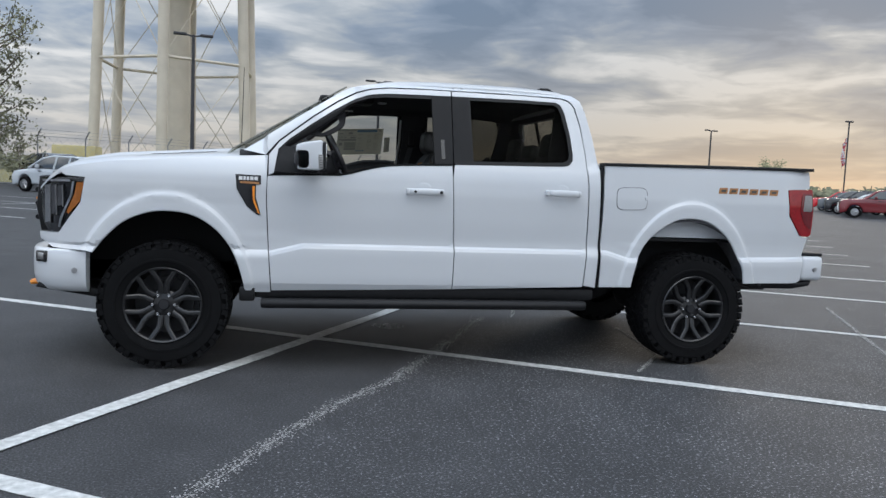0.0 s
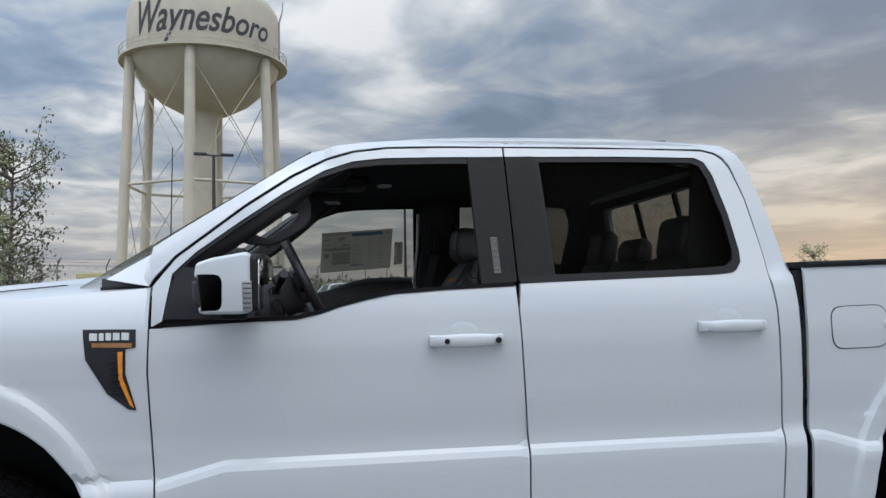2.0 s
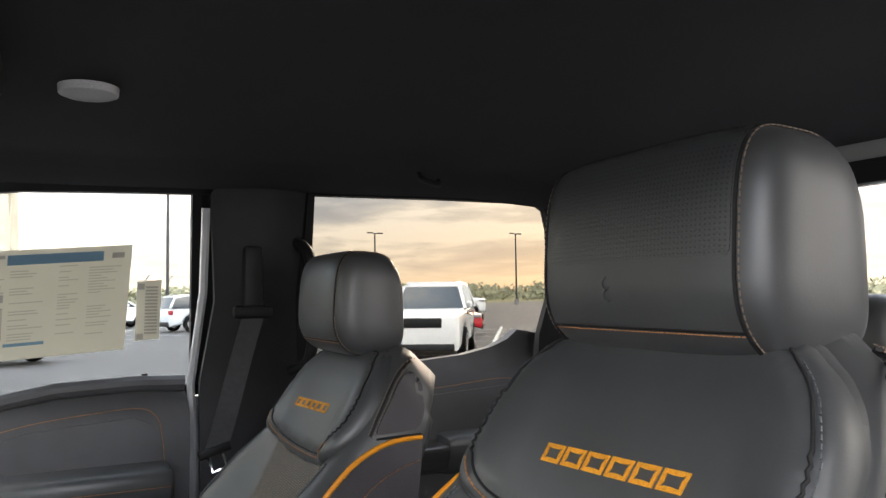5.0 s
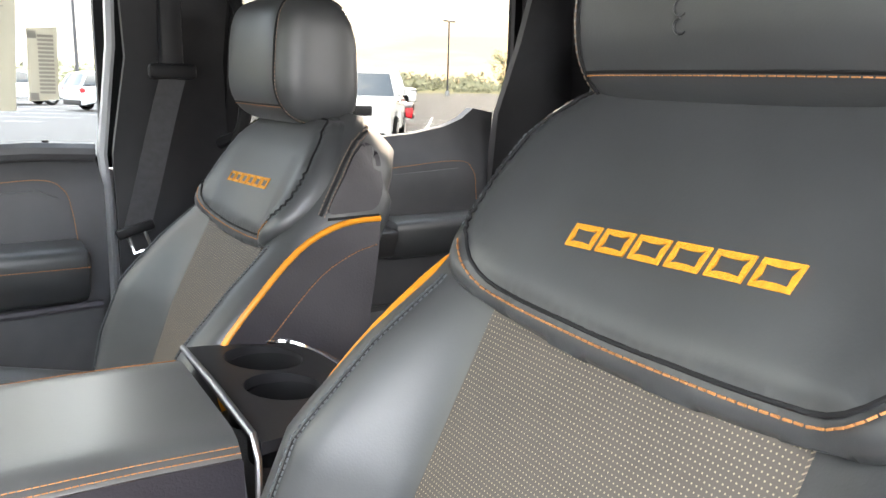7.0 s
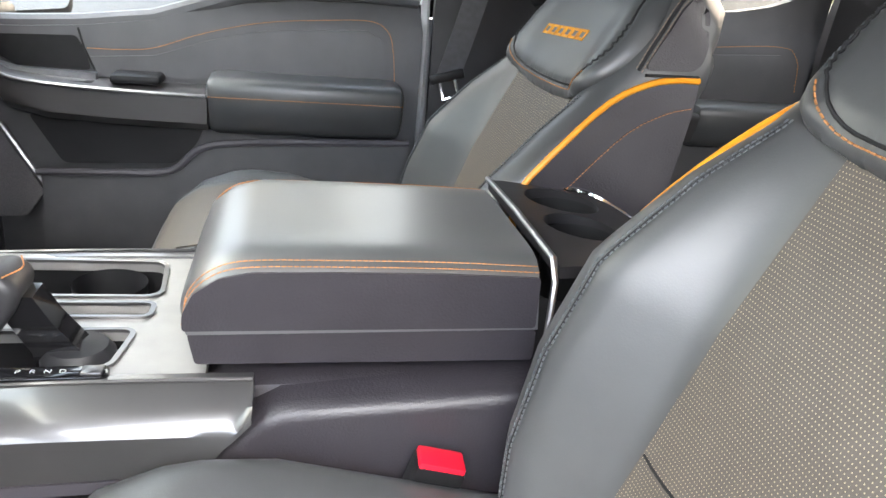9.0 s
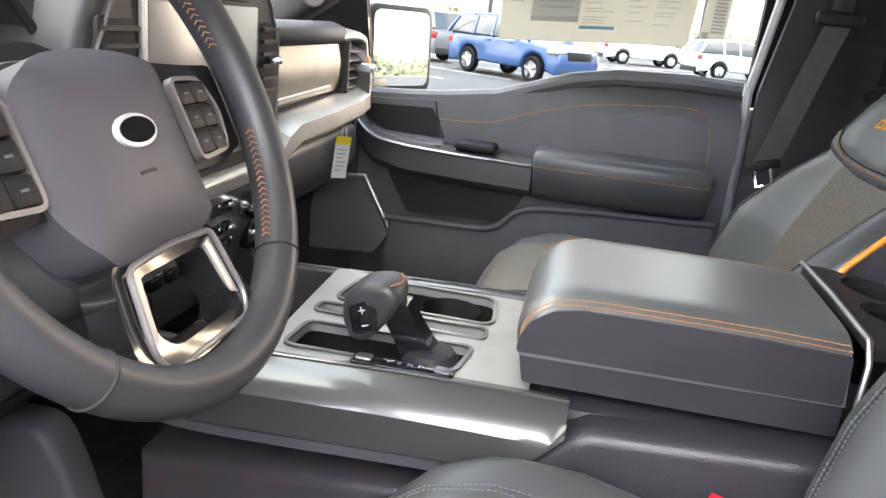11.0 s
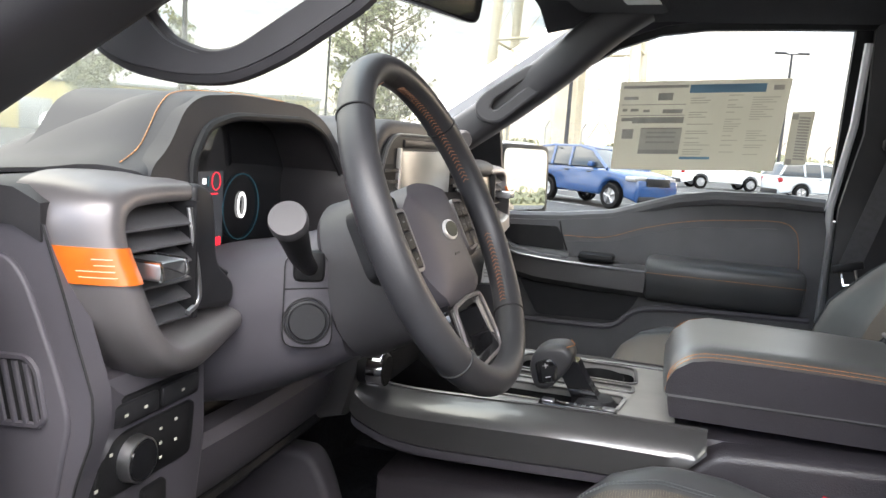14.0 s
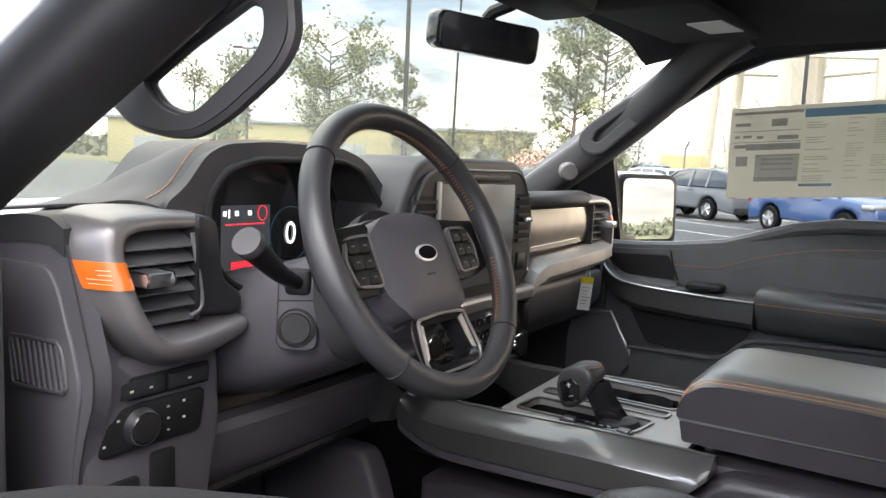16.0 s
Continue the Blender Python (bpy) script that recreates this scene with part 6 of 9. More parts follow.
    # bolster seams and orange piping
    for s in (-1, 1):
        for k, d in enumerate((0.0, 0.006)):
            line = [face(s * (at_z(z, SPINE_W) * 0.835 - d), z, 0.001) for z in np.linspace(1.05, 1.405, 60)]
            stitches(line, "bolster_stitching", M_STITCHG, backrest, 0.0055, 0.0035, 0.0009)
        part("bolster_seam", tube([face(s * (at_z(z, SPINE_W) * 0.835 - 0.003), z, -0.0005) for z in np.linspace(1.05, 1.405, 40)], 0.0015, 5), M_SEAM, backrest)
        edge = []
        for x, z in ((1.800, 1.08), (1.775, 1.14), (1.752, 1.20), (1.738, 1.255), (1.740, 1.299), (1.793, 1.361), (1.852, 1.414), (1.902, 1.439), (1.945, 1.446), (1.975, 1.446)):
            edge.append(Vector((x, s * (side_width(x, z) + 0.001), z)))
        part("piping", tube(smoothline(edge, 3), 0.0042, 8), M_PIPE, backrest, "orange piping along the bolster")
        side_line = [Vector((p.x + 0.030, s * (side_width(p.x + 0.030, p.z - 0.036) + 0.0024), p.z - 0.036)) for p in edge[1:-2]] + [Vector((1.966, s * (side_width(1.966, 1.411) + 0.0024), 1.411))]
        stitches(smoothline(side_line, 3), "side_stitching", M_STITCH, backrest, 0.0055, 0.0038, 0.0006)
        low_side = [(p.x + 0.001, p.z - 0.001) for p in smoothline(edge, 3)[2:]] + [(1.972, 1.41), (1.945, 1.28), (1.905, 1.12)]
        part("side_panel", panel(low_side, lambda x, z: (x, s * (side_width(x, z) + 0.0008), z), step=0.02, thick=(0, -s * 0.010, 0)), M_SIDE, backrest, "plum-black vinyl side panel")
    # stitched name on the pad, reduced to slanted hollow blocks
    ex, ez = (0.087, 1.4585) if yc > 0 else (0.070, 1.4505)
    for k in range(6):
        y0, z0 = ex - 0.0292 * k, ez + 0.0011 * k
        q = [(y0 + 0.003, z0), (y0 - 0.0215, z0 + 0.0008), (y0 - 0.0250, z0 + 0.0155), (y0, z0 + 0.0147)]
        part("embroidery_block", ring_strip(dense(q, 0.008), lambda y, z: face(y, z, 0.0205), 0.0036, (0.004, 0, -0.002)), M_EMB, backrest, "orange embroidered blocks", smooth=False)
    # shoulder side: plum vinyl field with a double seam
    for s in (-1, 1):
        field = rounded([(1.893, 1.456), (1.972, 1.458), (1.990, 1.49), (1.995, 1.520), (1.985, 1.540), (1.968, 1.549), (1.946, 1.534), (1.918, 1.495)], 0.014)
        part("shoulder_panel", panel(field, lambda x, z: (x, s * (side_width(x, z) + 0.0014), z), step=0.014, thick=(0, -s * 0.008, 0)), M_SIDE, backrest, "plum-black vinyl shoulder panel")
        front_line = smoothline([(1.886, 0, 1.456), (1.910, 0, 1.497), (1.944, 0, 1.544), (1.984, 0, 1.567)], 8)
        for d in (-0.004, 0.004):
            stitches([(p.x + d, s * (side_width(p.x + d, p.z - d * 0.6) + 0.0026), p.z - d * 0.6) for p in front_line], "shoulder_stitching", M_STITCHTAN, backrest, 0.0060, 0.0040, 0.0007)
        part("shoulder_seam", tube([(p.x, s * (side_width(p.x, p.z) + 0.0012), p.z) for p in front_line], 0.0022, 6), M_SEAM, backrest)
        part("shoulder_seam", tube([(x, s * (side_width(x, 1.4505) + 0.001), 1.4505) for x in np.linspace(1.897, 1.974, 10)], 0.0022, 6), M_SEAM, backrest)
    # cushion
    ct = lambda x: rise - 0.055 + lerp_table(x, [(1.235, 1.045), (1.245, 1.085), (1.27, 1.125), (1.31, 1.150), (1.37, 1.160), (1.45, 1.152), (1.60, 1.115), (1.75, 1.08)])
    cw = lambda x: lerp_table(x, [(1.235, 0.16), (1.26, 0.205), (1.31, 0.235), (1.45, 0.250), (1.75, 0.25)])

    def cush(y, x, off=0.0):
        v = max(-0.995, min(0.995, y / cw(x)))
        return Vector((x, y, ct(x) + 0.06 * ((1 - abs(v) ** 5) ** 0.3 - 1) + 0.022 * bulge(v) * (1 - abs(v) ** 14) * smoothstep(1.25, 1.4, x) + off))
    rings = []
    for x in list(np.linspace(1.235, 1.31, 10)) + list(np.linspace(1.33, 1.78, 16)):
        ring = [cush(cw(x) * v, x) for v in FRONT]
        for k in range(1, 12):
            a = math.pi * k / 12
            c, sn = math.cos(a), math.sin(a)
            ring.append(Vector((x, cw(x) * math.copysign(abs(c) ** 0.42, c), ct(x) - 0.06 - 0.09 * abs(sn) ** 0.4)))
        rings.append(ring)
    cushion = part("cushion", loft(rings), M_LEATHER, e, "black leather seat cushion", angle=60)
    ins = [(-0.13, 1.262), (0.13, 1.262), (0.145, 1.45), (0.14, 1.72), (-0.14, 1.72), (-0.145, 1.45)]
    part("perforated_insert", panel(rounded(ins, 0.03), lambda y, x: cush(y, x, 0.003), step=0.016, thick=(0, 0, -0.004), uv=True), M_PERF, cushion, "perforated brown leather insert", angle=60)
    for s in (-1, 1):
        part("piping", tube([Vector((x, s * (cw(x) * 0.985), ct(x) - 0.030)) for x in np.linspace(1.36, 1.72, 24)], 0.004, 8), M_PIPE, cushion, "orange piping")
        for d in (0.0, 0.006):
            stitches([cush(s * (0.158 - d), x, 0.002) for x in np.linspace(1.262, 1.70, 60)], "stitching", M_STITCHG, cushion, 0.0055, 0.0035, 0.0009)
    part("seat_base", box(1.30, 1.80, -0.22, 0.22, 0.86 - dz, 1.02, 0.03), M_PLASTIC, e, "charcoal plastic seat base")
    part("seat_rail", box(1.25, 1.82, -0.20, -0.16, 0.80 - dz, 0.88 - dz, 0.008), M_STEEL, e)
    part("seat_rail", box(1.25, 1.82, 0.16, 0.20, 0.80 - dz, 0.88 - dz, 0.008), M_STEEL, e)
    # headrest
    hy = 0.040 if yc > 0 else 0.006
    hw = 0.138 if yc > 0 else 0.150
    hm = Matrix.Translation((1.928 if yc > 0 else 1.945, hy, 1.657 if yc > 0 else 1.643)) @ Matrix.Rotation(radians(4), 4, "Y")
    rings = []
    for i in range(33):
        v = math.sin(math.pi / 2 * (-1 + i / 16))
        k = max((1 - min(1.0, abs(v)) ** 9) ** 0.33, 0.05)
        ring = []
        for j in range(40):
            a = 2 * math.pi * j / 40
            c, sn = math.cos(a), math.sin(a)
            x = (0.056 if c < 0 else 0.078 - 0.018 * sn) * k * math.copysign(abs(c) ** 0.55, c) + (0.012 * abs(v) ** 3)
            z = 0.093 * (0.25 + 0.75 * k) * math.copysign(abs(sn) ** 0.60, sn)
            if c < 0 and sn < 0:
                x += 0.020 * k * abs(sn) ** 2
            ring.append(hm @ Vector((x, v * hw, z)))
        rings.append(ring)
    head = part("headrest", loft(rings), M_LEATHER, e, "padded black leather headrest", angle=60)

    def around(v, z0, z1, n=40, off=0.0012):
        out = []
        k = max((1 - abs(v) ** 9) ** 0.33, 0.3)
        for j in range(n + 1):
            a = math.pi * (z0 + (z1 - z0) * j / n)
            c, sn = math.cos(a), math.sin(a)
            x = (0.056 if c < 0 else 0.078 - 0.018 * sn) * k * math.copysign(abs(c) ** 0.55, c) + 0.012 * abs(v) ** 3 + math.copysign(off, c)
            z = 0.093 * (0.25 + 0.75 * k) * math.copysign(abs(sn) ** 0.60, sn) + math.copysign(off, sn)
            if c < 0 and sn < 0:
                x += 0.020 * k * abs(sn) ** 2
            out.append(hm @ Vector((x, v * hw, z)))
        return out
    for s in (-1, 1):
        part("seam", tube(around(s * 0.80, 0.3, 1.45, off=0.0003), 0.0018, 5), M_SEAM, head)
        stitches(around(s * 0.825, 0.3, 1.45), "stitching", M_STITCHTAN, head, 0.0060, 0.0040, 0.0006)
    low = []
    for v in np.linspace(-0.80, 0.80, 50):
        k = (1 - abs(v) ** 9) ** 0.33
        sn = (0.070 / (0.093 * (0.25 + 0.75 * k))) ** (1 / 0.6)
        low.append(hm @ Vector((-0.056 * k * (1 - sn * sn) ** 0.275 + 0.012 * abs(v) ** 3 + 0.020 * k * sn * sn - 0.0008, v * hw, -0.070)))
    part("seam", tube([p + Vector((0, 0, 0.003)) for p in low], 0.0018, 5), M_SEAM, head)
    stitches(low, "stitching", M_STITCH, head, 0.0060, 0.0044, 0.0006)
    if yc < 0:      # punched holes over the upper front of the headrest
        def front(v, z):
            k = (1 - abs(v) ** 9) ** 0.33
            sn = min(0.999, abs(z) / (0.093 * (0.25 + 0.75 * k))) ** (1 / 0.6)
            x = -0.056 * k * (1 - sn * sn) ** 0.275 + 0.012 * abs(v) ** 3 + (0.020 * k * sn * sn if z < 0 else 0)
            return hm @ Vector((x - 0.0004, v * hw, z))
        part("punched_field", panel(rounded([(-0.117, -0.012), (0.117, -0.012), (0.117, 0.086), (-0.117, 0.086)], 0.008), lambda y, z: front(y / hw, z), step=0.012, thick=(0.002, 0, 0), uv=True), M_PERFDARK, head, "finely punched black leather", angle=60)
        for dz_ in (0.0, -0.011):
            part("embossed_mark", tube([front(0.10 + 0.034 * math.cos(t), -0.030 + dz_ + 0.005 * math.sin(t)) for t in np.linspace(-2.4, 1.6, 12)], 0.0008, 5), M_LEATHER, head)
    for s in (-1, 1):
        part("headrest_post", tube([(1.962, hy + s * 0.075, 1.50), (1.955, hy + s * 0.075, 1.62)], 0.006, 10), M_CHROME, e, "chrome headrest post")
        g = face(s * 0.075, 1.548, 0.004) + Vector((0, hy, 0))
        part("post_guide", box(g.x - 0.006, g.x + 0.03, g.y - 0.022, g.y + 0.022, g.z - 0.007, g.z + 0.010, 0.004), M_BLACK if yc > 0 else M_STEEL, e)
    return e


front_seat(-0.41, 0.0, "black leather driver's seat with brown perforated insert and orange piping")
front_seat(0.41, -0.062, "black leather passenger seat with brown perforated insert and orange piping", 0.075)

# red buckle receiver beside the driver's seat
buckle = thing("buckle_receiver", "black seat belt receiver with a red release button", "seat belt")
bmx = Matrix.Translation((1.585, -0.175, 1.055)) @ Matrix.Rotation(radians(14), 4, "Y") @ Matrix.Rotation(radians(8), 4, "X")
part("receiver_body", box(-0.024, 0.024, -0.014, 0.014, -0.07, 0.034, 0.006, m=bmx), M_BLACK, buckle)
part("release_button", box(-0.022, 0.022, -0.0125, 0.0125, 0.024, 0.0375, 0.003, m=bmx), M_REDBTN, buckle, "red release button")
part("stalk_strap", box(-0.012, 0.016, -0.006, 0.006, -0.26, -0.05, 0.002, m=bmx), M_BELT, buckle)

# rear bench
rear = thing("rear_bench", "black leather rear bench with three headrests", "car seat")
for y0, y1 in ((-0.66, -0.24), (-0.22, 0.22), (0.24, 0.66)):
    part("back_cushion", box(y0 * 0 - 0.06, 0.06, y0, y1, -0.30, 0.30, 0.045, 3, m=Matrix.Translation((2.66, 0, 1.20)) @ Matrix.Rotation(radians(12), 4, "Y")), M_LEATHER, rear)
    part("seat_cushion", box(2.18, 2.62, y0, y1, 0.92, 1.05, 0.04, 3), M_LEATHER, rear)
    mid, low_ = (y0 + y1) / 2, abs(y0 + y1) < 0.1
    part("headrest", box(-0.05, 0.05, mid - 0.13, mid + 0.13, 0.0, 0.13 if low_ else 0.20, 0.045, 3, m=Matrix.Translation((2.70, 0, 1.47)) @ Matrix.Rotation(radians(10), 4, "Y")), M_LEATHER, rear)
part("bench_base", box(2.2, 2.75, -0.68, 0.68, 0.70, 0.93, 0.02), M_CARPET, rear)

# cab lining (fixed parts of the truck)
floor_ = part("cab_floor", box(0.45, 2.90, -0.86, 0.86, 0.66, 0.72), M_CARPET, truck, "black carpeted cab floor")
part("firewall", prism([(0.42, 0.66), (0.62, 0.72), (0.60, 1.40), (0.44, 1.40)], "y", -0.84, 0.84), M_CARPET, truck)
both_sides("kick_panel", box(0.44, 0.90, -0.830, -0.812, 0.66, 1.43, 0.004), M_PILLAR, "dark footwell side panel")
part("rear_lining", panel([(-0.80, 0.70), (0.80, 0.70), (0.86, 1.40), (0.72, 1.84), (-0.72, 1.84), (-0.86, 1.40)], lambda y, z: (back(y, z)[0] - 0.045, y, z), holes=[rear_hole], step=0.08, thick=(-0.01, 0, 0)), M_HEADLINER, truck)


def liner_point(u, v):
    x = 1.02 + 1.70 * u
    s = 2 * v - 1
    zc = lerp_table(x, [(1.02, 1.838), (1.12, 1.868), (1.3, 1.886), (2.4, 1.898), (2.72, 1.865)])
    drop = 0.030 * smoothstep(0.78, 1.0, abs(s)) + 0.02 * abs(s) ** 2
    w = lerp_table(x, [(1.02, 0.665), (1.2, 0.735), (1.4, 0.765), (2.5, 0.765), (2.72, 0.72)])
    return (x, s * w, zc - drop)


part("headliner", sheet_grid(30, 30, liner_point, (0, 0, 0.01)), M_HEADLINER, truck, "dark cloth headliner")
trim_y = lambda x, z: lerp_table(z, [(0.6, 0.80), (1.0, 0.80), (1.38, 0.82), (1.45, 0.815), (1.84, 0.745), (1.90, 0.72)])
# side rails over the doors, pillars, lined on both sides
RAIL = [(0.66, 1.45), (0.92, 1.635), (1.05, 1.725), (1.19, 1.800), (1.29, 1.832), (1.40, 1.846), (1.72, 1.852), (2.60, 1.852), (2.662, 1.80), (2.706, 1.62), (2.715, 1.47), (2.86, 1.47), (2.80, 1.70), (2.72, 1.90), (1.30, 1.90), (1.10, 1.83), (0.80, 1.62), (0.60, 1.48)]
both_sides("roof_rail_trim", panel(RAIL, lambda x, z: (x, -(half_width(x, z) - 0.045 if z < 1.86 else half_width(x, 1.86) - 0.045 - 1.2 * (z - 1.86)), z), step=0.04, thick=(0, -0.012, 0)), M_HEADLINER)
both_sides("b_pillar_trim", panel([(1.745, 1.83), (1.76, 1.60), (1.735, 1.42), (1.735, 0.72), (1.98, 0.72), (1.955, 1.42), (1.94, 1.60), (1.955, 1.85), (1.76, 1.85)], lambda x, z: (x, -trim_y(x, z) + 0.02 * abs((x - 1.845) / 0.11) ** 2 * -1, z), step=0.04, thick=(0, -0.02, 0)), M_TRIM, "black pillar trim")
both_sides("c_pillar_trim", panel([(2.650, 1.86), (2.62, 1.66), (2.585, 1.50), (2.57, 0.72), (2.88, 0.72), (2.86, 1.45), (2.74, 1.85)], lambda x, z: (x, -trim_y(x, z) + 0.03, z), step=0.05, thick=(0, -0.02, 0)), M_TRIM)
part("jamb_strip", tube([(1.722, 0.875, 0.70), (1.722, 0.865, 1.36), (1.716, 0.845, 1.42), (1.735, 0.80, 1.62), (1.735, 0.765, 1.80)], 0.009, 6), M_WHITE, truck, "white painted door jamb edge")


def a_pillar(s):
    """Inner trim of the windscreen pillar, with its looped grab handle."""
    line = [(0.62, 0.785, 1.42), (0.80, 0.765, 1.540), (0.94, 0.740, 1.636), (1.06, 0.710, 1.727), (1.16, 0.685, 1.812), (1.24, 0.665, 1.865)]
    pts = smoothline([(x, s * y, z) for x, y, z in line], 6)
    rings = []
    for i, p in enumerate(pts):
        a, b = pts[max(0, i - 1)], pts[min(len(pts) - 1, i + 1)]
        d = (b - a).normalized()
        side_ = Vector((0, s, 0))
        nrm = d.cross(side_).normalized() * (1 if d.cross(side_).z > 0 else -1)
        rings.append([p + side_ * (0.055 * math.copysign(abs(math.cos(t)) ** 0.6, math.cos(t))) + nrm * (0.046 * math.copysign(abs(math.sin(t)) ** 0.6, math.sin(t))) for t in (k * math.pi / 10 for k in range(20))])
    post = part("a_pillar_trim", loft(rings), M_PILLAR, truck, "charcoal windscreen pillar trim")
    plate = rounded([(0.84, 1.600), (0.895, 1.562), (0.955, 1.553), (1.000, 1.554), (1.045, 1.573), (1.112, 1.616), (1.130, 1.640), (1.134, 1.715), (1.120, 1.790), (1.03, 1.735), (0.93, 1.660)], 0.022)
    slot = rounded([(0.914, 1.606), (0.942, 1.578), (0.978, 1.568), (1.004, 1.573), (1.086, 1.624), (1.102, 1.646), (1.099, 1.674), (1.078, 1.682), (0.988, 1.645)], 0.014)
    depth_ = 0.652
    if s > 0:
        plate = rounded([(0.858, 1.590), (0.885, 1.574), (0.915, 1.577), (1.008, 1.655), (1.030, 1.688), (1.026, 1.712), (0.985, 1.712), (0.880, 1.642), (0.856, 1.615)], 0.015)
        slot = rounded([(0.884, 1.604), (0.896, 1.594), (0.912, 1.600), (0.990, 1.668), (1.003, 1.688), (0.990, 1.697), (0.893, 1.630)], 0.008)
        depth_ = 0.676
    lean = lambda x, z, d=0.0: (x, s * (depth_ + d + (0.55 * max(0, z - 1.665) ** 1.2 if s < 0 else 0)), z)
    grab = part("grab_handle", panel(plate, lambda x, z: lean(x, z), holes=[slot], step=0.02, thick=(0, s * 0.018, 0)), M_PILLAR, post, "moulded grab handle with a long slot")
    part("slot_edge", tube([lean(x, z, 0.006) for x, z in slot], 0.0055, 8, closed=True), M_PILLAR, grab)
    part("handle_edge", tube([lean(x, z, 0.008) for x, z in plate if z < 1.72], 0.0085, 8, closed=s > 0), M_PILLAR, grab)
    if s > 0:
        part("tweeter", lathe([(0.0, 0.0), (0.020, 0.0), (0.024, -0.004), (0.024, -0.03)], (0, 0, 0), "x", 28, ), M_VENT, post, "round tweeter grille").matrix_basis = pose(0.822, s * 0.700, 1.522, 0, 8, s * -52)


a_pillar(-1)
a_pillar(1)

# sun visors and overhead things
for s in (-1, 1):
    visor = thing("sun_visor", "dark folded sun visor against the headliner", "sun visor", (0, 0, 0), "visors")
    part("board", prism(rounded([(1.06, s * 0.18), (1.27, s * 0.18), (1.30, s * 0.60), (1.10, s * 0.60)], 0.03), "z", 1.826, 1.846, 0.008), M_HEADLINER, visor)
    if s > 0:
        part("warning_label", prism([(1.20, 0.36), (1.27, 0.345), (1.285, 0.47), (1.215, 0.48)], "z", 1.8235, 1.8258), M_PAPERW, visor, "white printed warning label")
console_up = thing("overhead_console", "dark overhead console with lamp buttons", "console")
part("console_shell", prism(rounded([(0.98, -0.16), (1.40, -0.14), (1.40, 0.14), (0.98, 0.16)], 0.05), "z", 1.845, 1.888, 0.015), M_BLACK, console_up)
for y in (-0.06, 0.06):
    part("lamp_button", box(1.22, 1.30, y - 0.03, y + 0.03, 1.838, 1.848, 0.004), M_TRIM, console_up)
dome = thing("speaker_disc", "pale round perforated disc in the headliner", "speaker")
part("disc", lathe([(0.0, 1.8715), (0.030, 1.8715), (0.036, 1.874), (0.037, 1.884)], (1.490, 0.155, 0), "z", 36), mat("pale_grille", (0.52, 0.52, 0.53), rough=0.6, vary=0.2, scale=600), dome)
hook = thing("coat_hook", "small black coat hook on the roof lining", "hook")
part("hook_body", tube(smoothline([(2.14, 0.55, 1.865), (2.14, 0.53, 1.85), (2.17, 0.52, 1.84), (2.18, 0.54, 1.85)], 5), 0.006, 8), M_TRIM, hook)
mirror = thing("rear_view_mirror", "black frameless inside mirror on a stalk", "mirror")
mm = Matrix.Translation((0.955, 0.010, 1.755)) @ Matrix.Rotation(radians(-19), 4, "Z") @ Matrix.Rotation(radians(8), 4, "Y")
part("housing", prism(rounded([(-0.122, -0.030), (0.122, -0.036), (0.122, 0.034), (-0.122, 0.036)], 0.02), "x", -0.030, 0.004, 0.008, m=mm), M_GLOSS, mirror)
part("mirror_glass", prism(rounded([(-0.112, -0.026), (0.114, -0.031), (0.114, 0.029), (-0.112, 0.031)], 0.016), "x", 0.004, 0.0055, m=mm), M_SCREEN, mirror, "dark mirror glass")
part("stalk", tube([(0.93, 0.01, 1.77), (0.96, 0.01, 1.80), (1.03, 0.01, 1.82)], 0.012, 8), M_BLACK, mirror)
part("sensor_cover", prism(rounded([(0.99, -0.10), (1.12, -0.08), (1.12, 0.12), (0.99, 0.14)], 0.04), "z", 1.80, 1.855, 0.02), M_BLACK, mirror)

# ---------- passenger door lining ----------
IY = [(0.60, 0.84), (0.95, 0.825), (1.10, 0.822), (1.20, 0.828), (1.30, 0.832), (1.36, 0.842), (1.40, 0.858), (1.43, 0.885)]
iy = lambda z: lerp_table(z, IY)
ITOP = [(0.80, 1.315), (0.97, 1.322), (1.07, 1.330), (1.20, 1.348), (1.28, 1.375), (1.36, 1.402), (1.45, 1.418), (1.60, 1.424), (1.705, 1.420)]
fd = front_door[1]
inner = part("door_lining", panel(ITOP + [(1.715, 1.36), (1.705, 0.75), (0.86, 0.75), (0.80, 1.1)], lambda x, z: (x, iy(z), z), step=0.03, thick=(0, 0.03, 0)), M_PLASTIC, fd, "charcoal door lining with orange stitching")
part("lining_cap", tube([(x, 0.862, z + 0.002) for x, z in ITOP], 0.018, 10), M_PLASTIC, fd)
seamline = smoothline([(1.08, 0, 1.290), (1.14, 0, 1.291), (1.20, 0, 1.298), (1.29, 0, 1.330), (1.40, 0, 1.357), (1.52, 0, 1.370), (1.61, 0, 1.374), (1.645, 0, 1.355), (1.656, 0, 1.318), (1.662, 0, 1.255)], 8)
stitches([(p.x, iy(p.z) - 0.002, p.z) for p in seamline], "lining_stitching", M_STITCH, fd, 0.006, 0.005, 0.0009)
part("lining_pad", panel([(1.085, 1.275), (1.20, 1.284), (1.30, 1.318), (1.40, 1.342), (1.60, 1.357), (1.635, 1.34), (1.645, 1.25), (1.30, 1.245), (1.10, 1.24)], lambda x, z: (x, iy(z) - 0.006, z), step=0.03, thick=(0, 0.01, 0)), M_PLASTIC, fd, "soft padded door insert")
part("armrest", prism(rounded([(0.735, 1.262), (0.84, 1.266), (0.84, 1.14), (0.765, 1.155), (0.735, 1.21)], 0.022), "x", 1.30, 1.672, 0.018), M_LEATHER, fd, "padded black armrest")
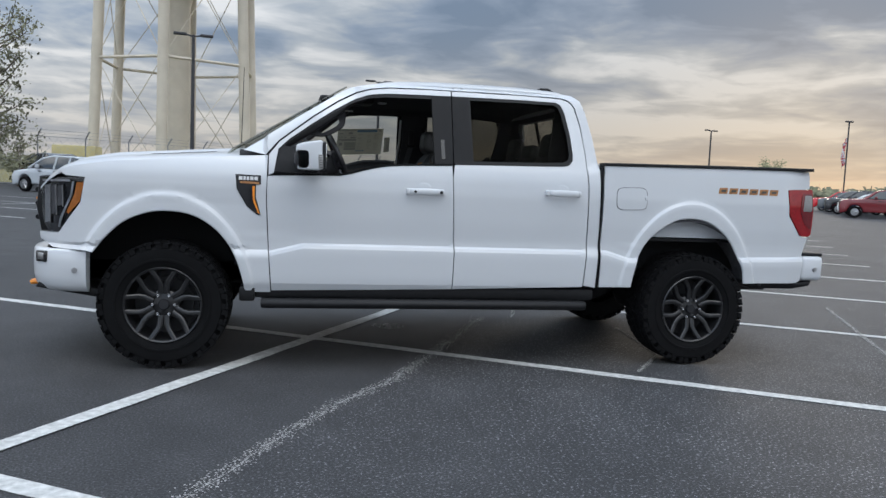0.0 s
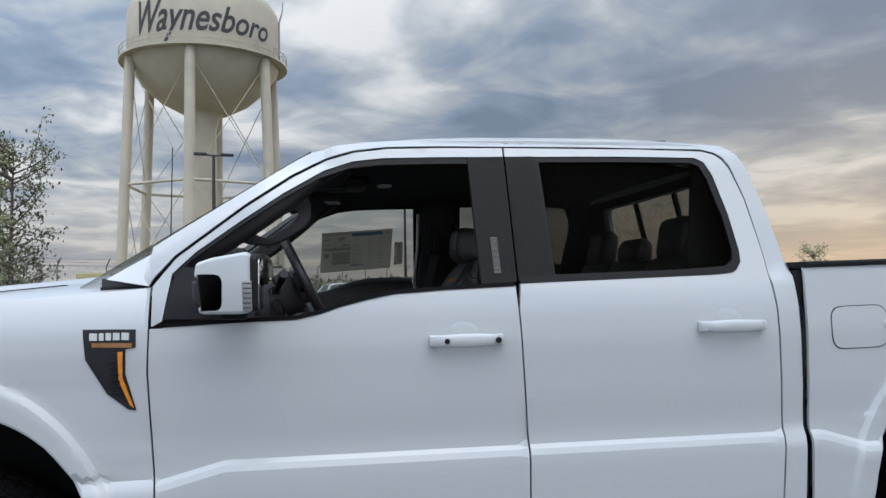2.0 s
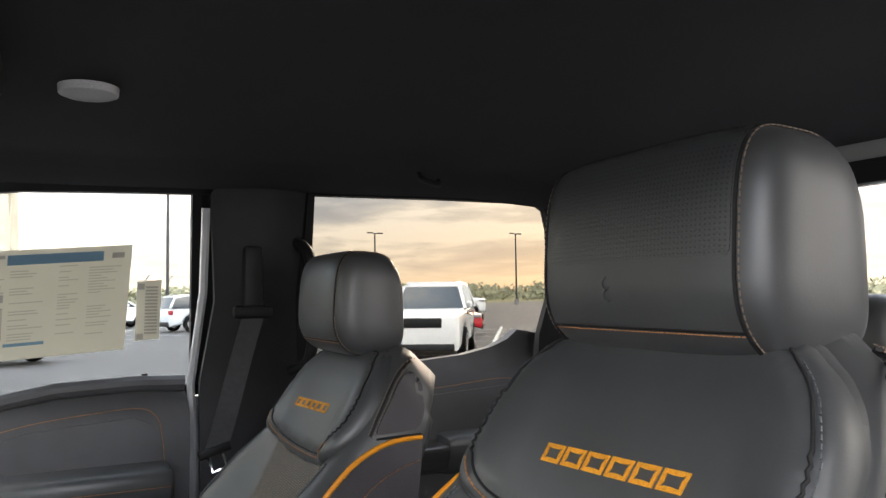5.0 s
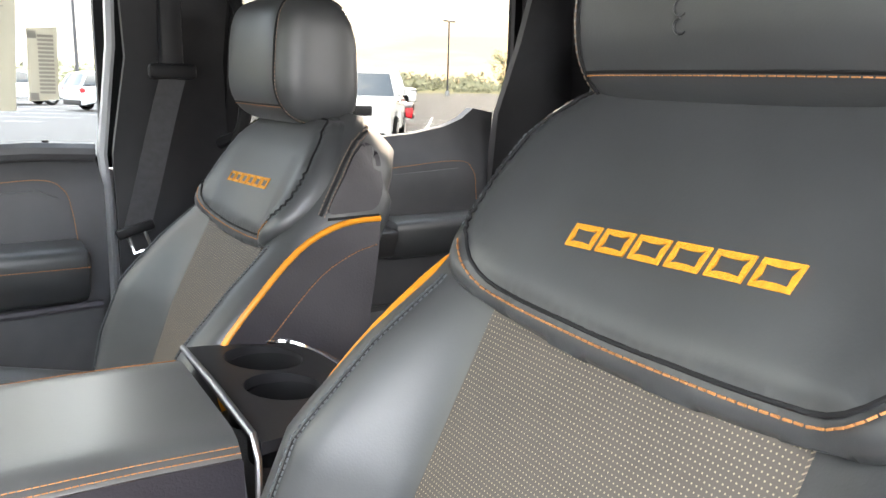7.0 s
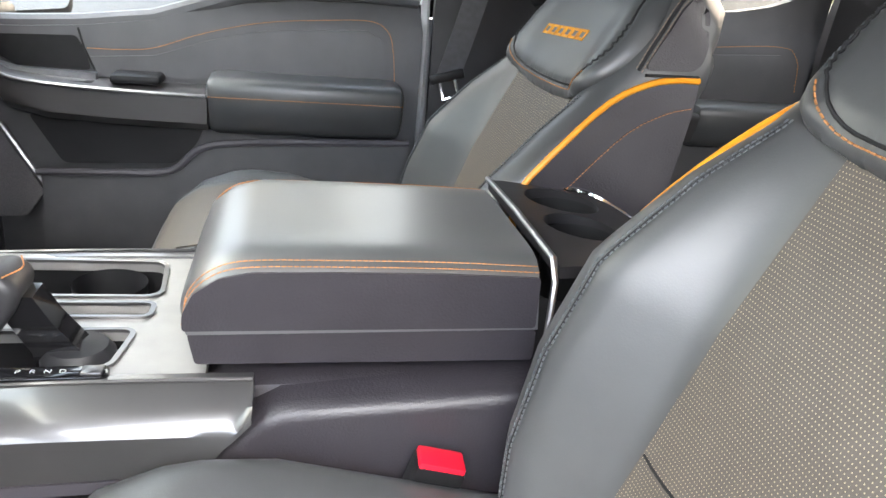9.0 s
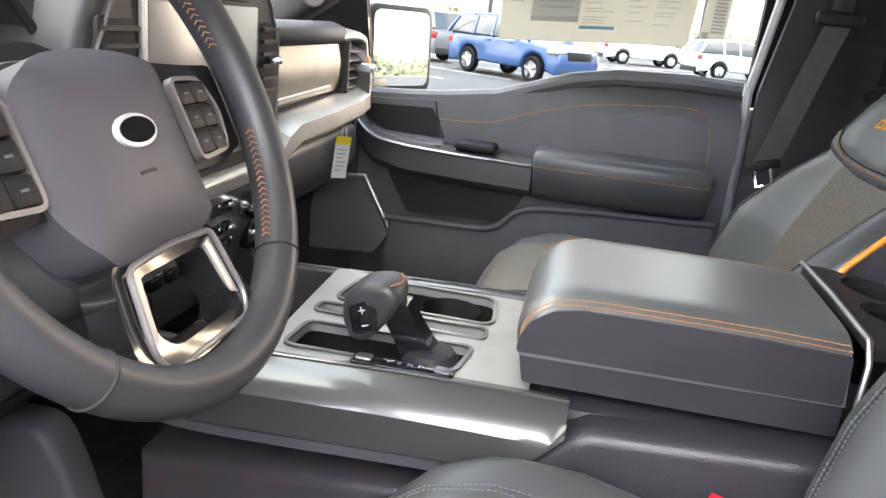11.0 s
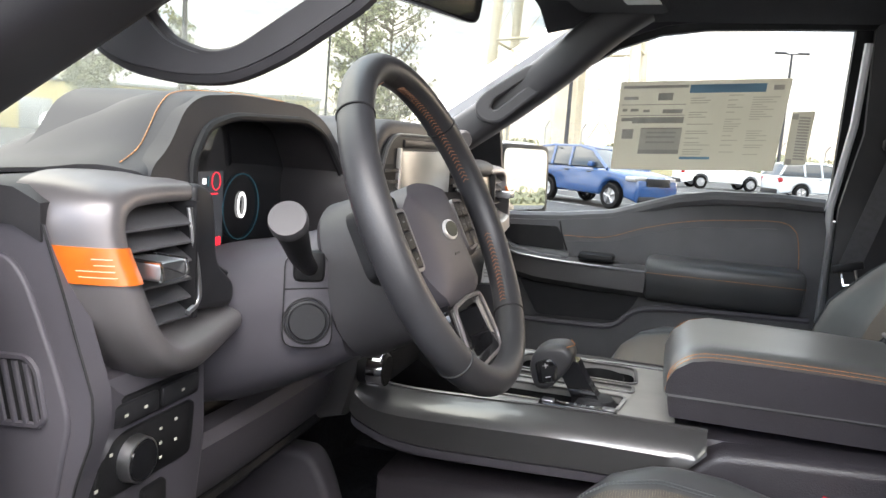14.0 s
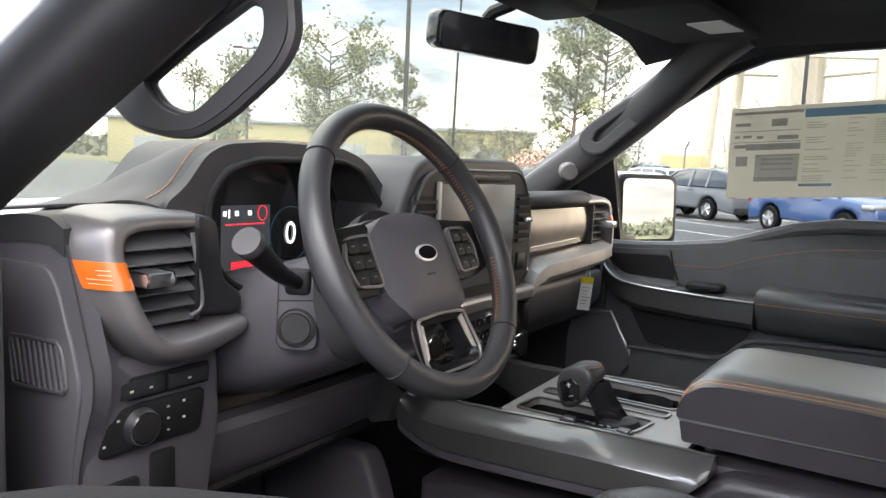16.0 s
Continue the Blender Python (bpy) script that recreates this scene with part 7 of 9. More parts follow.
stitches([(x, 0.7335, 1.228) for x in np.linspace(1.305, 1.665, 60)], "armrest_stitching", M_STITCH, fd, 0.006, 0.0045, 0.0009)


def sweep_bar(pts, prof):
    rings = []
    for x, y, z, k in pts:
        rings.append([(x, y + a, z + b * k) for a, b in prof])
    return loft(rings)


part("pull_bar", sweep_bar([(0.885, 0.79, 1.300, 0.5), (0.91, 0.775, 1.262, 0.7), (0.95, 0.765, 1.232, 0.9), (1.02, 0.755, 1.222, 1), (1.15, 0.748, 1.217, 1), (1.302, 0.742, 1.215, 1)], [(0.0, 0.010), (0.02, 0.018), (0.09, 0.018), (0.09, -0.055), (0.018, -0.055), (0.0, -0.04)]), M_GRAPH, fd, "dark metallic pull bar")
part("pull_bar_edge", tube(smoothline([(0.885, 0.79, 1.306), (0.91, 0.774, 1.270), (0.95, 0.764, 1.243), (1.02, 0.754, 1.234), (1.15, 0.747, 1.229), (1.30, 0.741, 1.227)], 6), 0.0035, 8), M_STEEL, fd, "bright edge strip")
part("door_release", sweep_bar([(0.90, 0.80, 1.285, 1), (0.925, 0.80, 1.256, 1), (0.96, 0.80, 1.246, 1), (1.10, 0.795, 1.243, 1)], [(0, 0.006), (0.02, 0.006), (0.02, -0.006), (0, -0.006)]), M_STEEL, fd, "satin door release lever")
part("sail_field", panel(rounded([(0.895, 1.305), (1.062, 1.312), (1.078, 1.285), (1.085, 1.250), (0.955, 1.252), (0.915, 1.275)], 0.008), lambda x, z: (x, iy(z) - 0.003, z), step=0.03, thick=(0, 0.006, 0)), M_BLACK, fd, "black panel ahead of the padded insert")
part("lining_seam", tube([(1.066, iy(1.325) - 0.0015, 1.325), (1.075, iy(1.29) - 0.0015, 1.290), (1.092, iy(1.25) - 0.0015, 1.250)], 0.0022, 6), M_SEAM, fd)
# no hollow is cut: a flat dark sheet paints its shade
part("pull_recess_shade", panel(rounded([(0.975, 1.168), (1.295, 1.165), (1.275, 1.120), (1.235, 1.082), (1.03, 1.075)], 0.012), lambda x, z: (x, 0.800, z), step=0.04, thick=(0, 0.02, 0)), M_TRIM, fd, "flat dark panel painting the shaded hollow under the pull bar")
part("finger_slot", prism(rounded([(0.985, 0.772), (1.10, 0.768), (1.10, 0.790), (0.985, 0.796)], 0.006), "z", 1.234, 1.2375, 0.001), M_SEAM, fd)
part("switch_pod", box(1.13, 1.22, 0.755, 0.82, 1.238, 1.256, 0.008), M_BLACK, fd)
grille = [(0.80, 1.055), (0.815, 1.135), (0.925, 1.145), (0.995, 1.022), (0.955, 0.965), (0.80, 0.955)]
part("speaker_grille", panel(rounded(grille, 0.008), lambda x, z: (x, iy(z) - 0.022, z), step=0.03, thick=(0, 0.02, 0)), mat("speaker_mesh", (0.13, 0.125, 0.132), rough=0.55, vary=0.2, scale=500, bump=0.6, bscale=600), fd, "flat grey speaker grille")
part("grille_edge", tube([(x, iy(z) - 0.023, z) for x, z in grille[1:4]], 0.006, 8), M_STEEL, fd, "bright grille edge")
part("map_pocket", panel([(1.0, 1.065), (1.24, 1.075), (1.29, 1.125), (1.40, 1.14), (1.69, 1.15), (1.69, 0.78), (0.98, 0.78)], lambda x, z: (x, 0.765 + 0.05 * smoothstep(0.95, 0.78, z), z), step=0.05, thick=(0, 0.02, 0)), M_PLASTIC, fd, "moulded map pocket")
part("pocket_lip", tube(smoothline([(0.99, 0.766, 1.066), (1.12, 0.764, 1.069), (1.23, 0.764, 1.076), (1.29, 0.764, 1.124), (1.40, 0.764, 1.139), (1.69, 0.766, 1.149)], 5), 0.007, 8), M_PLUM, fd)
part("lock_pin", lathe([(0.0, 1.447), (0.006, 1.446), (0.007, 1.436), (0.004, 1.43), (0.004, 1.41)], (1.623, 0.864, 0), "z", 12), M_BLACK, fd)

# rear passenger door lining
rdoor = rear_door[1]
RTOP = [(1.965, 1.432), (2.25, 1.438), (2.40, 1.450), (2.48, 1.466), (2.53, 1.485), (2.56, 1.51)]
ry = lambda z: lerp_table(z, [(0.6, 0.83), (1.2, 0.815), (1.35, 0.825), (1.44, 0.855), (1.5, 0.85), (1.6, 0.82)])
part("door_lining", panel(RTOP + [(2.62, 1.5), (2.62, 0.75), (1.97, 0.75)], lambda x, z: (x, ry(z), z), step=0.04, thick=(0, 0.03, 0)), M_PLASTIC, rdoor, "charcoal rear door lining")
stitches([(p.x, ry(p.z) - 0.002, p.z) for p in smoothline([(2.05, 0, 1.366), (2.30, 0, 1.372), (2.50, 0, 1.385), (2.55, 0, 1.365), (2.56, 0, 1.29)], 8)], "lining_stitching", M_STITCH, rdoor, 0.007, 0.005, 0.0009)
part("lining_pad", panel([(2.05, 1.352), (2.30, 1.357), (2.51, 1.368), (2.54, 1.30), (2.05, 1.27)], lambda x, z: (x, ry(z) - 0.006, z), step=0.04, thick=(0, 0.01, 0)), M_PLASTIC, rdoor)
part("armrest", prism(rounded([(0.745, 1.262), (0.83, 1.266), (0.83, 1.16), (0.77, 1.17), (0.745, 1.22)], 0.02), "x", 2.30, 2.63, 0.016), M_LEATHER, rdoor)
part("pull_bar", prism(rounded([(0.745, 1.242), (0.83, 1.245), (0.83, 1.17), (0.77, 1.175)], 0.014), "x", 2.02, 2.31, 0.008), M_GRAPH, rdoor)
part("map_pocket", box(2.0, 2.6, 0.77, 0.82, 0.80, 1.06, 0.03), M_PLASTIC, rdoor)

# passenger seat belt on the pillar
belt = thing("seat_belt", "black seat belt hanging on the pillar with a steel tongue", "seat belt")
part("height_slider", box(1.815, 1.855, 0.755, 0.79, 1.56, 1.72, 0.008), M_TRIM, belt)
part("guide_loop", box(1.79, 1.875, 0.742, 0.765, 1.562, 1.590, 0.008), M_BLACK, belt)
part("webbing", sheet_grid(14, 2, lambda u, v: (1.835 - 0.085 * u + (v - 0.5) * 0.047, 0.750 - 0.025 * u + 0.004 * math.sin(u * 6), 1.575 - 0.285 * u), (0, 0.0015, 0)), M_BELT, belt)
tm = Matrix.Translation((1.748, 0.722, 1.290)) @ Matrix.Rotation(radians(-16), 4, "Y")
part("tongue_bridge", box(-0.034, 0.034, -0.008, 0.006, -0.006, 0.012, 0.004, m=tm), M_BLACK, belt)
part("tongue", tube([tm @ Vector(p) for p in ((-0.016, -0.004, -0.004), (-0.016, -0.006, -0.036), (0.014, -0.006, -0.036), (0.014, -0.004, -0.004))], 0.004, 6), M_CHROME, belt, "steel latch tongue")
part("rear_grab_handle", tube(smoothline([(1.93, 0.80, 1.74), (1.955, 0.745, 1.70), (1.965, 0.735, 1.58), (1.955, 0.745, 1.47), (1.93, 0.80, 1.44)], 6), 0.013, 10), M_BLACK, truck, "black pillar grab handle")

# window sticker inside the passenger glass
sticker = thing("price_sticker", "large printed price sheet taped inside the passenger window", "sticker")
gl = lambda x, z, d=0.0: (x, half_width(x, z) - 0.022 - d, z)


def sheet_piece(name, u0, u1, v0, v1, material, d, label=""):
    """A patch of the sheet, in shares of its width and height."""
    cx = lambda u, v: 1.178 + 0.405 * u + 0.012 * v
    cz = lambda u, v: 1.478 + 0.226 * v + 0.026 * u - 0.006
    q = [(u0, v0), (u1, v0), (u1, v1), (u0, v1)]
    bm = sheet_grid(6, 2, lambda a, b: gl(cx(u0 + (u1 - u0) * a, v0 + (v1 - v0) * b), cz(u0 + (u1 - u0) * a, v0 + (v1 - v0) * b), d), (0, 0.0006, 0))
    return part(name, bm, material, sticker, label, smooth=False)


sheet_piece("paper", 0, 1, 0, 1, M_PAPER, 0.0, "pale cream paper")
sheet_piece("heading_bar", 0.425, 0.865, 0.865, 0.955, M_INKBLUE, 0.0014, "blue heading bar")
sheet_piece("heading_bar", 0.425, 0.61, 0.125, 0.155, M_INKBLUE, 0.0014)
sheet_piece("logo_mark", 0.905, 0.965, 0.885, 0.935, M_INKGREY, 0.0014)
sheet_piece("rule", 0.02, 0.415, 0.925, 0.955, M_INKGREY, 0.0014)
sheet_piece("grey_band", 0.10, 0.415, 0.535, 0.605, M_INKGREY, 0.0014)
sheet_piece("grey_band", 0.16, 0.415, 0.185, 0.235, M_INKGREY, 0.0014)
sheet_piece("rule", 0.16, 0.415, 0.47, 0.485, M_INKGREY, 0.0014)
sheet_piece("panel_tint", 0.16, 0.415, 0.235, 0.47, M_INKPALE, 0.0010)
sheet_piece("code_block", 0.045, 0.115, 0.36, 0.47, M_INKGREY, 0.0014)
rr = random.Random(5)
for i in range(26):
    v = 0.83 - 0.026 * i
    for u0, u1 in ((0.44, rr.uniform(0.52, 0.60)), (0.66, rr.uniform(0.70, 0.76)), (0.80, rr.uniform(0.86, 0.96))):
        if rr.random() < 0.75:
            sheet_piece("print_line", u0, u1, v, v + 0.010, M_INKPALE, 0.0014)
for u0, u1, v0, v1 in ((0.03, 0.12, 0.80, 0.835), (0.24, 0.33, 0.79, 0.87), (0.03, 0.06, 0.67, 0.70), (0.08, 0.13, 0.67, 0.70), (0.16, 0.20, 0.66, 0.69), (0.28, 0.40, 0.645, 0.69), (0.03, 0.10, 0.56, 0.60), (0.20, 0.38, 0.42, 0.44), (0.20, 0.38, 0.37, 0.39), (0.20, 0.38, 0.31, 0.33)):
    sheet_piece("print_block", u0, u1, v0, v1, M_INKGREY, 0.0016)
for v in (0.74, 0.62):
    sheet_piece("rule", 0.02, 0.415, v, v + 0.008, M_INKGREY, 0.0014)
slip = thing("barcode_slip", "narrow pale barcode slip on the passenger window", "sticker")
part("paper", sheet_grid(2, 4, lambda a, b: gl(1.605 + 0.050 * a + 0.002 * b, 1.515 + 0.130 * b + 0.004 * a), (0, 0.0006, 0)), M_PAPER, slip, smooth=False)
for i in range(15):
    z = 1.53 + 0.0072 * i
    part("bar", sheet_grid(1, 1, lambda a, b: gl(1.624 + 0.026 * a, z + 0.0042 * b, 0.0012), (0, 0.0006, 0)), M_INKGREY, slip, smooth=False)
for z in (1.518, 1.628):
    part("print_block", sheet_grid(1, 1, lambda a, b: gl(1.608 + 0.014 * a, z + 0.013 * b, 0.0012), (0, 0.0006, 0)), M_INKGREY, slip, smooth=False)

# ---------- centre console ----------
console = thing("center_console", "centre console with leather armrest lid and dark metallic trim", "console")
part("body", prism([(1.36, 0.72), (1.86, 0.72), (1.86, 1.20), (1.72, 1.165), (1.69, 1.134), (1.40, 1.128), (1.36, 1.10)], "y", -0.112, 0.152, 0.012), M_SIDE, console, "charcoal console body")
part("side_step", prism([(0.95, 0.72), (1.78, 0.72), (1.80, 1.155), (1.66, 1.136), (1.452, 1.125), (1.428, 1.114), (1.362, 1.045), (1.30, 1.020), (0.95, 0.99)], "y", -0.150, 0.190, 0.016, 3), M_SIDE, console)
part("lid_base", prism(rounded([(1.376, 1.149), (1.690, 1.149), (1.690, 1.181), (1.370, 1.179)], 0.004), "y", -0.1105, 0.1535), M_SIDE, console)


def lid_point():
    rings = []
    prof = [(1.364, 1.180), (1.362, 1.200), (1.372, 1.226), (1.395, 1.246), (1.425, 1.254), (1.50, 1.2545), (1.60, 1.253), (1.688, 1.250), (1.692, 1.184)]
    for i in range(25):
        v = -1 + 2 * i / 24
        k = abs(v) ** 9
        rings.append([(x + (0.006 * k if x < 1.5 else -0.002 * k), 0.0215 + v * 0.136, z - 0.022 * k * smoothstep(1.18, 1.25, z)) for x, z in prof])
    return loft(rings)


lid = part("armrest_lid", lid_point(), M_LEATHERG, console, "padded grey-black leather lid", angle=50)
for s, yy in ((-1, -0.1105), (1, 0.1535)):
    for d in (0.0, 0.006):
        line = smoothline([(1.366, yy + s * 0.0, 1.188), (1.372, yy, 1.214), (1.392, yy - s * 0.001, 1.234), (1.424, yy - s * 0.0015, 1.2425), (1.50, yy - s * 0.002, 1.2435), (1.60, yy - s * 0.002, 1.243), (1.686, yy - s * 0.002, 1.240)], 8)
        stitches([p + Vector((0, -s * d * 1.2, d * 0.55)) for p in line], "lid_stitching", M_STITCH, lid, 0.0055, 0.0045, 0.00065)
# darker panel paints the shade on the upright side of the leather lid
part("lid_side_shade", panel(rounded([(1.3665, 1.184), (1.367, 1.200), (1.3765, 1.219), (1.398, 1.234), (1.426, 1.2395), (1.50, 1.2405), (1.60, 1.240), (1.686, 1.237), (1.687, 1.186)], 0.004), lambda x, z: (x, -0.1155, z), step=0.03, thick=(0, 0.003, 0)), M_SIDE, lid, "lid side with its shade painted in plum-black")
part("lid_rim", tube([(1.697, -0.122, 1.16), (1.698, -0.120, 1.235), (1.698, -0.108, 1.254), (1.697, 0.02, 1.258), (1.696, 0.150, 1.256)], 0.0035, 8), M_STEEL, console, "bright rim behind the lid")
# rear cup holder tray
tray = [(1.702, -0.118), (1.752, -0.112), (1.842, -0.02), (1.856, 0.06), (1.845, 0.15), (1.702, 0.165)]
cups = [[(1.778 + 0.046 * math.cos(t), 0.104 + 0.046 * math.sin(t)) for t in (k * math.pi / 10 for k in range(20))],
        [(1.768 + 0.042 * math.cos(t), 0.008 + 0.042 * math.sin(t)) for t in (k * math.pi / 10 for k in range(20))]]
part("cup_tray", panel(tray, lambda x, y: (x, y, 1.250 - 0.16 * max(0, x - 1.72) ** 1.2), holes=cups, step=0.02, thick=(0, 0, -0.012)), M_TRIM, console, "satin black rear tray")
for c, r in (((1.778, 0.104), 0.046), ((1.768, 0.008), 0.042)):
    part("cup_well", lathe([(r * 0.985, 1.234), (r * 0.93, 1.16), (0.001, 1.158)], (*c, 0), "z", 28), M_BLACK, console)
part("tray_rim", tube(smoothline([(1.752, 0.168, 1.249), (1.80, 0.166, 1.243), (1.838, 0.150, 1.238), (1.858, 0.09, 1.234), (1.86, 0.03, 1.234), (1.842, -0.03, 1.236)], 5), 0.0045, 8), M_CHROME, console, "chrome tray rim")
# shifter plate
wells = [rounded([(1.108, -0.105), (1.30, -0.100), (1.31, -0.030), (1.112, -0.035)], 0.012),
         rounded([(1.115, 0.052), (1.322, 0.050), (1.315, 0.142), (1.125, 0.145)], 0.018),
         rounded([(1.105, 0.003), (1.318, 0.002), (1.318, 0.030), (1.105, 0.030)], 0.008)]
plate_z = lambda x: 1.140 + 0.02 * smoothstep(1.10, 0.95, x)
part("shifter_plate", panel(rounded([(1.088, -0.126), (1.385, -0.122), (1.385, 0.166), (1.078, 0.170)], 0.010), lambda x, y: (x, y, plate_z(x)), holes=wells, step=0.03, thick=(0, 0, -0.010)), M_SATIN, console, "satin bronze-grey shifter plate")
for wl in wells:
    part("well_edge", ring_strip(wl, lambda x, y: (x, y, plate_z(x) + 0.003), -0.005, (0, 0, -0.004)), M_GRAPH, console)
part("front_bin", box(0.90, 1.085, -0.112, 0.156, 1.02, 1.03), M_BLACK, console, "dark open bin")
part("plate_edge", box(1.082, 1.090, -0.122, 0.166, 1.03, 1.137), M_BLACK, console)
part("well_floor", box(1.09, 1.34, -0.11, 0.155, 1.065, 1.075), M_BLACK, console)
for a, b in ((-0.11, -0.105), (-0.03, 0.0), (0.032, 0.05), (0.147, 0.152)):
    part("well_wall", box(1.09, 1.335, a, b, 1.07, 1.131), M_BLACK, console)
part("well_end", box(1.323, 1.335, -0.11, 0.15, 1.07, 1.131), M_BLACK, console)
part("front_cup", lathe([(0.040, 1.135), (0.036, 1.08), (0.001, 1.078)], (1.262, 0.098, 0), "z", 24), M_BLACK, console)
part("pale_rail", box(1.11, 1.312, 0.008, 0.024, 1.118, 1.131, 0.004), M_SATIN, console)
strip = part("gear_strip", prism(rounded([(1.190, -0.128), (1.305, -0.125), (1.305, -0.103), (1.190, -0.106)], 0.008), "z", 1.139, 1.146, 0.002), M_GLOSS, console, "gear position strip")
for k, ch in enumerate("PRND"):
    me = text_mesh(ch, 0.0085)
    ob = finish("gear_letter", me, M_PRINT, strip, smooth=False)
    ob.matrix_basis = pose(1.232 + 0.012 * k, -0.115, 1.1464, 0, 0, 0)
for x0 in (1.195, 1.283):
    part("park_button", box(x0, x0 + 0.018, -0.123, -0.108, 1.1455, 1.149, 0.002), M_STEEL if x0 < 1.2 else M_GRAPH, strip)
# long metallic trim along the driver's side, rising to the dash
for s, base_y in ((-1, -0.128), (1, 0.172)):
    rings = []
    for x, top_z, low_z in smoothline([(1.428, 1.143, 1.122), (1.405, 1.143, 1.098), (1.374, 1.143, 1.076), (1.25, 1.142, 1.070), (1.14, 1.138, 1.065), (1.03, 1.134, 1.062), (0.975, 1.134, 1.067), (0.940, 1.140, 1.078), (0.916, 1.160, 1.090), (0.905, 1.20, 1.11)], 4):
        rings.append([(x, base_y - s * 0.012, top_z), (x, base_y + s * 0.003, top_z + 0.001), (x, base_y + s * 0.010, top_z - 0.003), (x, base_y + s * 0.024, max(top_z - 0.013, low_z + 0.008)), (x, base_y + s * 0.035, max(top_z - 0.025, low_z + 0.006)), (x, base_y + s * 0.039, max(top_z - 0.032, low_z + 0.005)),
                      (x, base_y + s * 0.040, low_z), (x, base_y - s * 0.012, low_z)])
    part("side_trim", loft(rings), M_GUNMETAL, console, "glossy dark metallic side trim", angle=28)
    part("trim_edge", tube([(r[1][0], r[1][1], r[1][2] + 0.001) for r in rings[:-1:2]], 0.0022, 6), M_GRAPH, console)
    part("trim_lower_edge", loft([[(r[6][0], r[6][1] + s * b, r[6][2] + c) for b, c in ((-0.016, -0.003), (-0.001, -0.003), (-0.003, -0.016), (-0.010, -0.020), (-0.016, -0.020))] for r in rings[8:-3]]), M_PLUM, console, "lower lip of the trim", angle=28)
# shift lever
lever = thing("shift_lever", "dark leather-wrapped shift lever with a plus and minus rocker", "gear lever")
part("stem", loft([[(x + a, -0.065 + b, z) for a, b in ((-w, -0.016), (w, -0.016), (w, 0.016), (-w, 0.016))] for x, z, w in ((1.262, 1.10, 0.022), (1.255, 1.145, 0.021), (1.235, 1.175, 0.018), (1.222, 1.20, 0.017))]), M_GLOSS, lever)
hmx = Matrix.Translation((1.200, -0.068, 1.190)) @ Matrix.Rotation(radians(-18), 4, "Y") @ Matrix.Scale(0.86, 4)
part("knob", prism(rounded([(-0.036, -0.034), (-0.012, -0.040), (0.030, -0.010), (0.046, 0.012), (0.036, 0.034), (0.0, 0.040), (-0.026, 0.030), (-0.040, 0.002)], 0.016), "y", -0.034, 0.034, 0.012, 3, m=hmx), M_WHEEL, lever, "rounded black leather knob")
part("rocker", prism(rounded([(-0.026, -0.024), (0.006, -0.026), (0.014, 0.002), (0.004, 0.018), (-0.024, 0.014)], 0.006), "y", -0.0385, -0.0335, 0.002, m=hmx), M_GLOSS, lever, "gloss rocker with plus and minus marks")
for q in (((-0.0105, 0.006), (-0.0015, 0.0072)), ((-0.0066, 0.002), (-0.0054, 0.0112)), ((-0.0105, -0.0145), (-0.0015, -0.0133))):
    (u0, v0), (u1, v1) = q
    part("mark", box(u0, u1, -0.0395, -0.038, v0, v1, m=hmx), M_PRINT, lever, smooth=False)
stitches([hmx @ Vector(p) for p in smoothline([(0.036, -0.030, 0.030), (0.045, 0.0, 0.026), (0.036, 0.030, 0.030)], 8)], "stitching", M_STITCH, lever, 0.005, 0.0035, 0.0008)
part("lever_base", lathe([(0.034, 1.10), (0.033, 1.138), (0.027, 1.146), (0.001, 1.150)], (1.268, -0.066, 0), "z", 24), M_TRIM, lever)

# ---------- dashboard ----------
dash = thing("dashboard", "charcoal dashboard with satin trim, screen and round-cornered vents", "dashboard")


def dash_top_point(u, v):
    s = 2 * v - 1
    y = s * 0.745
    deep = 0.37 - 0.145 * smoothstep(-0.63, -0.59, y) * smoothstep(-0.15, -0.19, y)
    x = 0.52 + deep * u
    z = lerp_table(x, [(0.52, 1.425), (0.65, 1.450), (0.80, 1.468), (0.86, 1.470), (0.89, 1.458)]) - 0.012 * abs(s) ** 4
    return (x - 0.03 * (1 - abs(s) ** 2) * (1 - u), s * 0.745, z)


part("top_pad", sheet_grid(14, 30, dash_top_point, (0, 0, -0.03)), M_DASHTOP, dash, "soft grained dash top")
for y0, y1, depth in ((-0.735, -0.60, 0.0), (-0.60, -0.18, 0.125), (-0.18, 0.735, 0.0)):
    part("core", prism([(0.62, 1.085 if y0 < -0.2 else 1.13), (0.86, 1.085 if y0 < -0.2 else 1.13), (0.895 - depth, 1.28), (0.885 - depth, 1.44), (0.62, 1.42)], "y", y0, y1, 0.01), M_BLACK, dash)
# instrument hood and cluster
hood_out = rounded([(-0.625, 1.468), (-0.590, 1.488), (-0.548, 1.530), (-0.515, 1.544), (-0.44, 1.550), (-0.285, 1.548), (-0.228, 1.528), (-0.185, 1.475), (-0.162, 1.42), (-0.155, 1.345), (-0.60, 1.325), (-0.625, 1.36)], 0.022)
hood_in = rounded([(-0.566, 1.440), (-0.558, 1.475), (-0.520, 1.512), (-0.465, 1.525), (-0.295, 1.528), (-0.248, 1.514), (-0.210, 1.455), (-0.192, 1.352), (-0.50, 1.352), (-0.536, 1.368), (-0.560, 1.395)], 0.018)
slope = lambda z: 0.905 - 0.25 * max(0, z - 1.42)
part("cluster_hood", panel(hood_out, lambda y, z: (slope(z), y, z), holes=[hood_in], step=0.025, thick=(-0.16, 0, 0)), M_DASHTOP, dash, "hooded instrument surround")
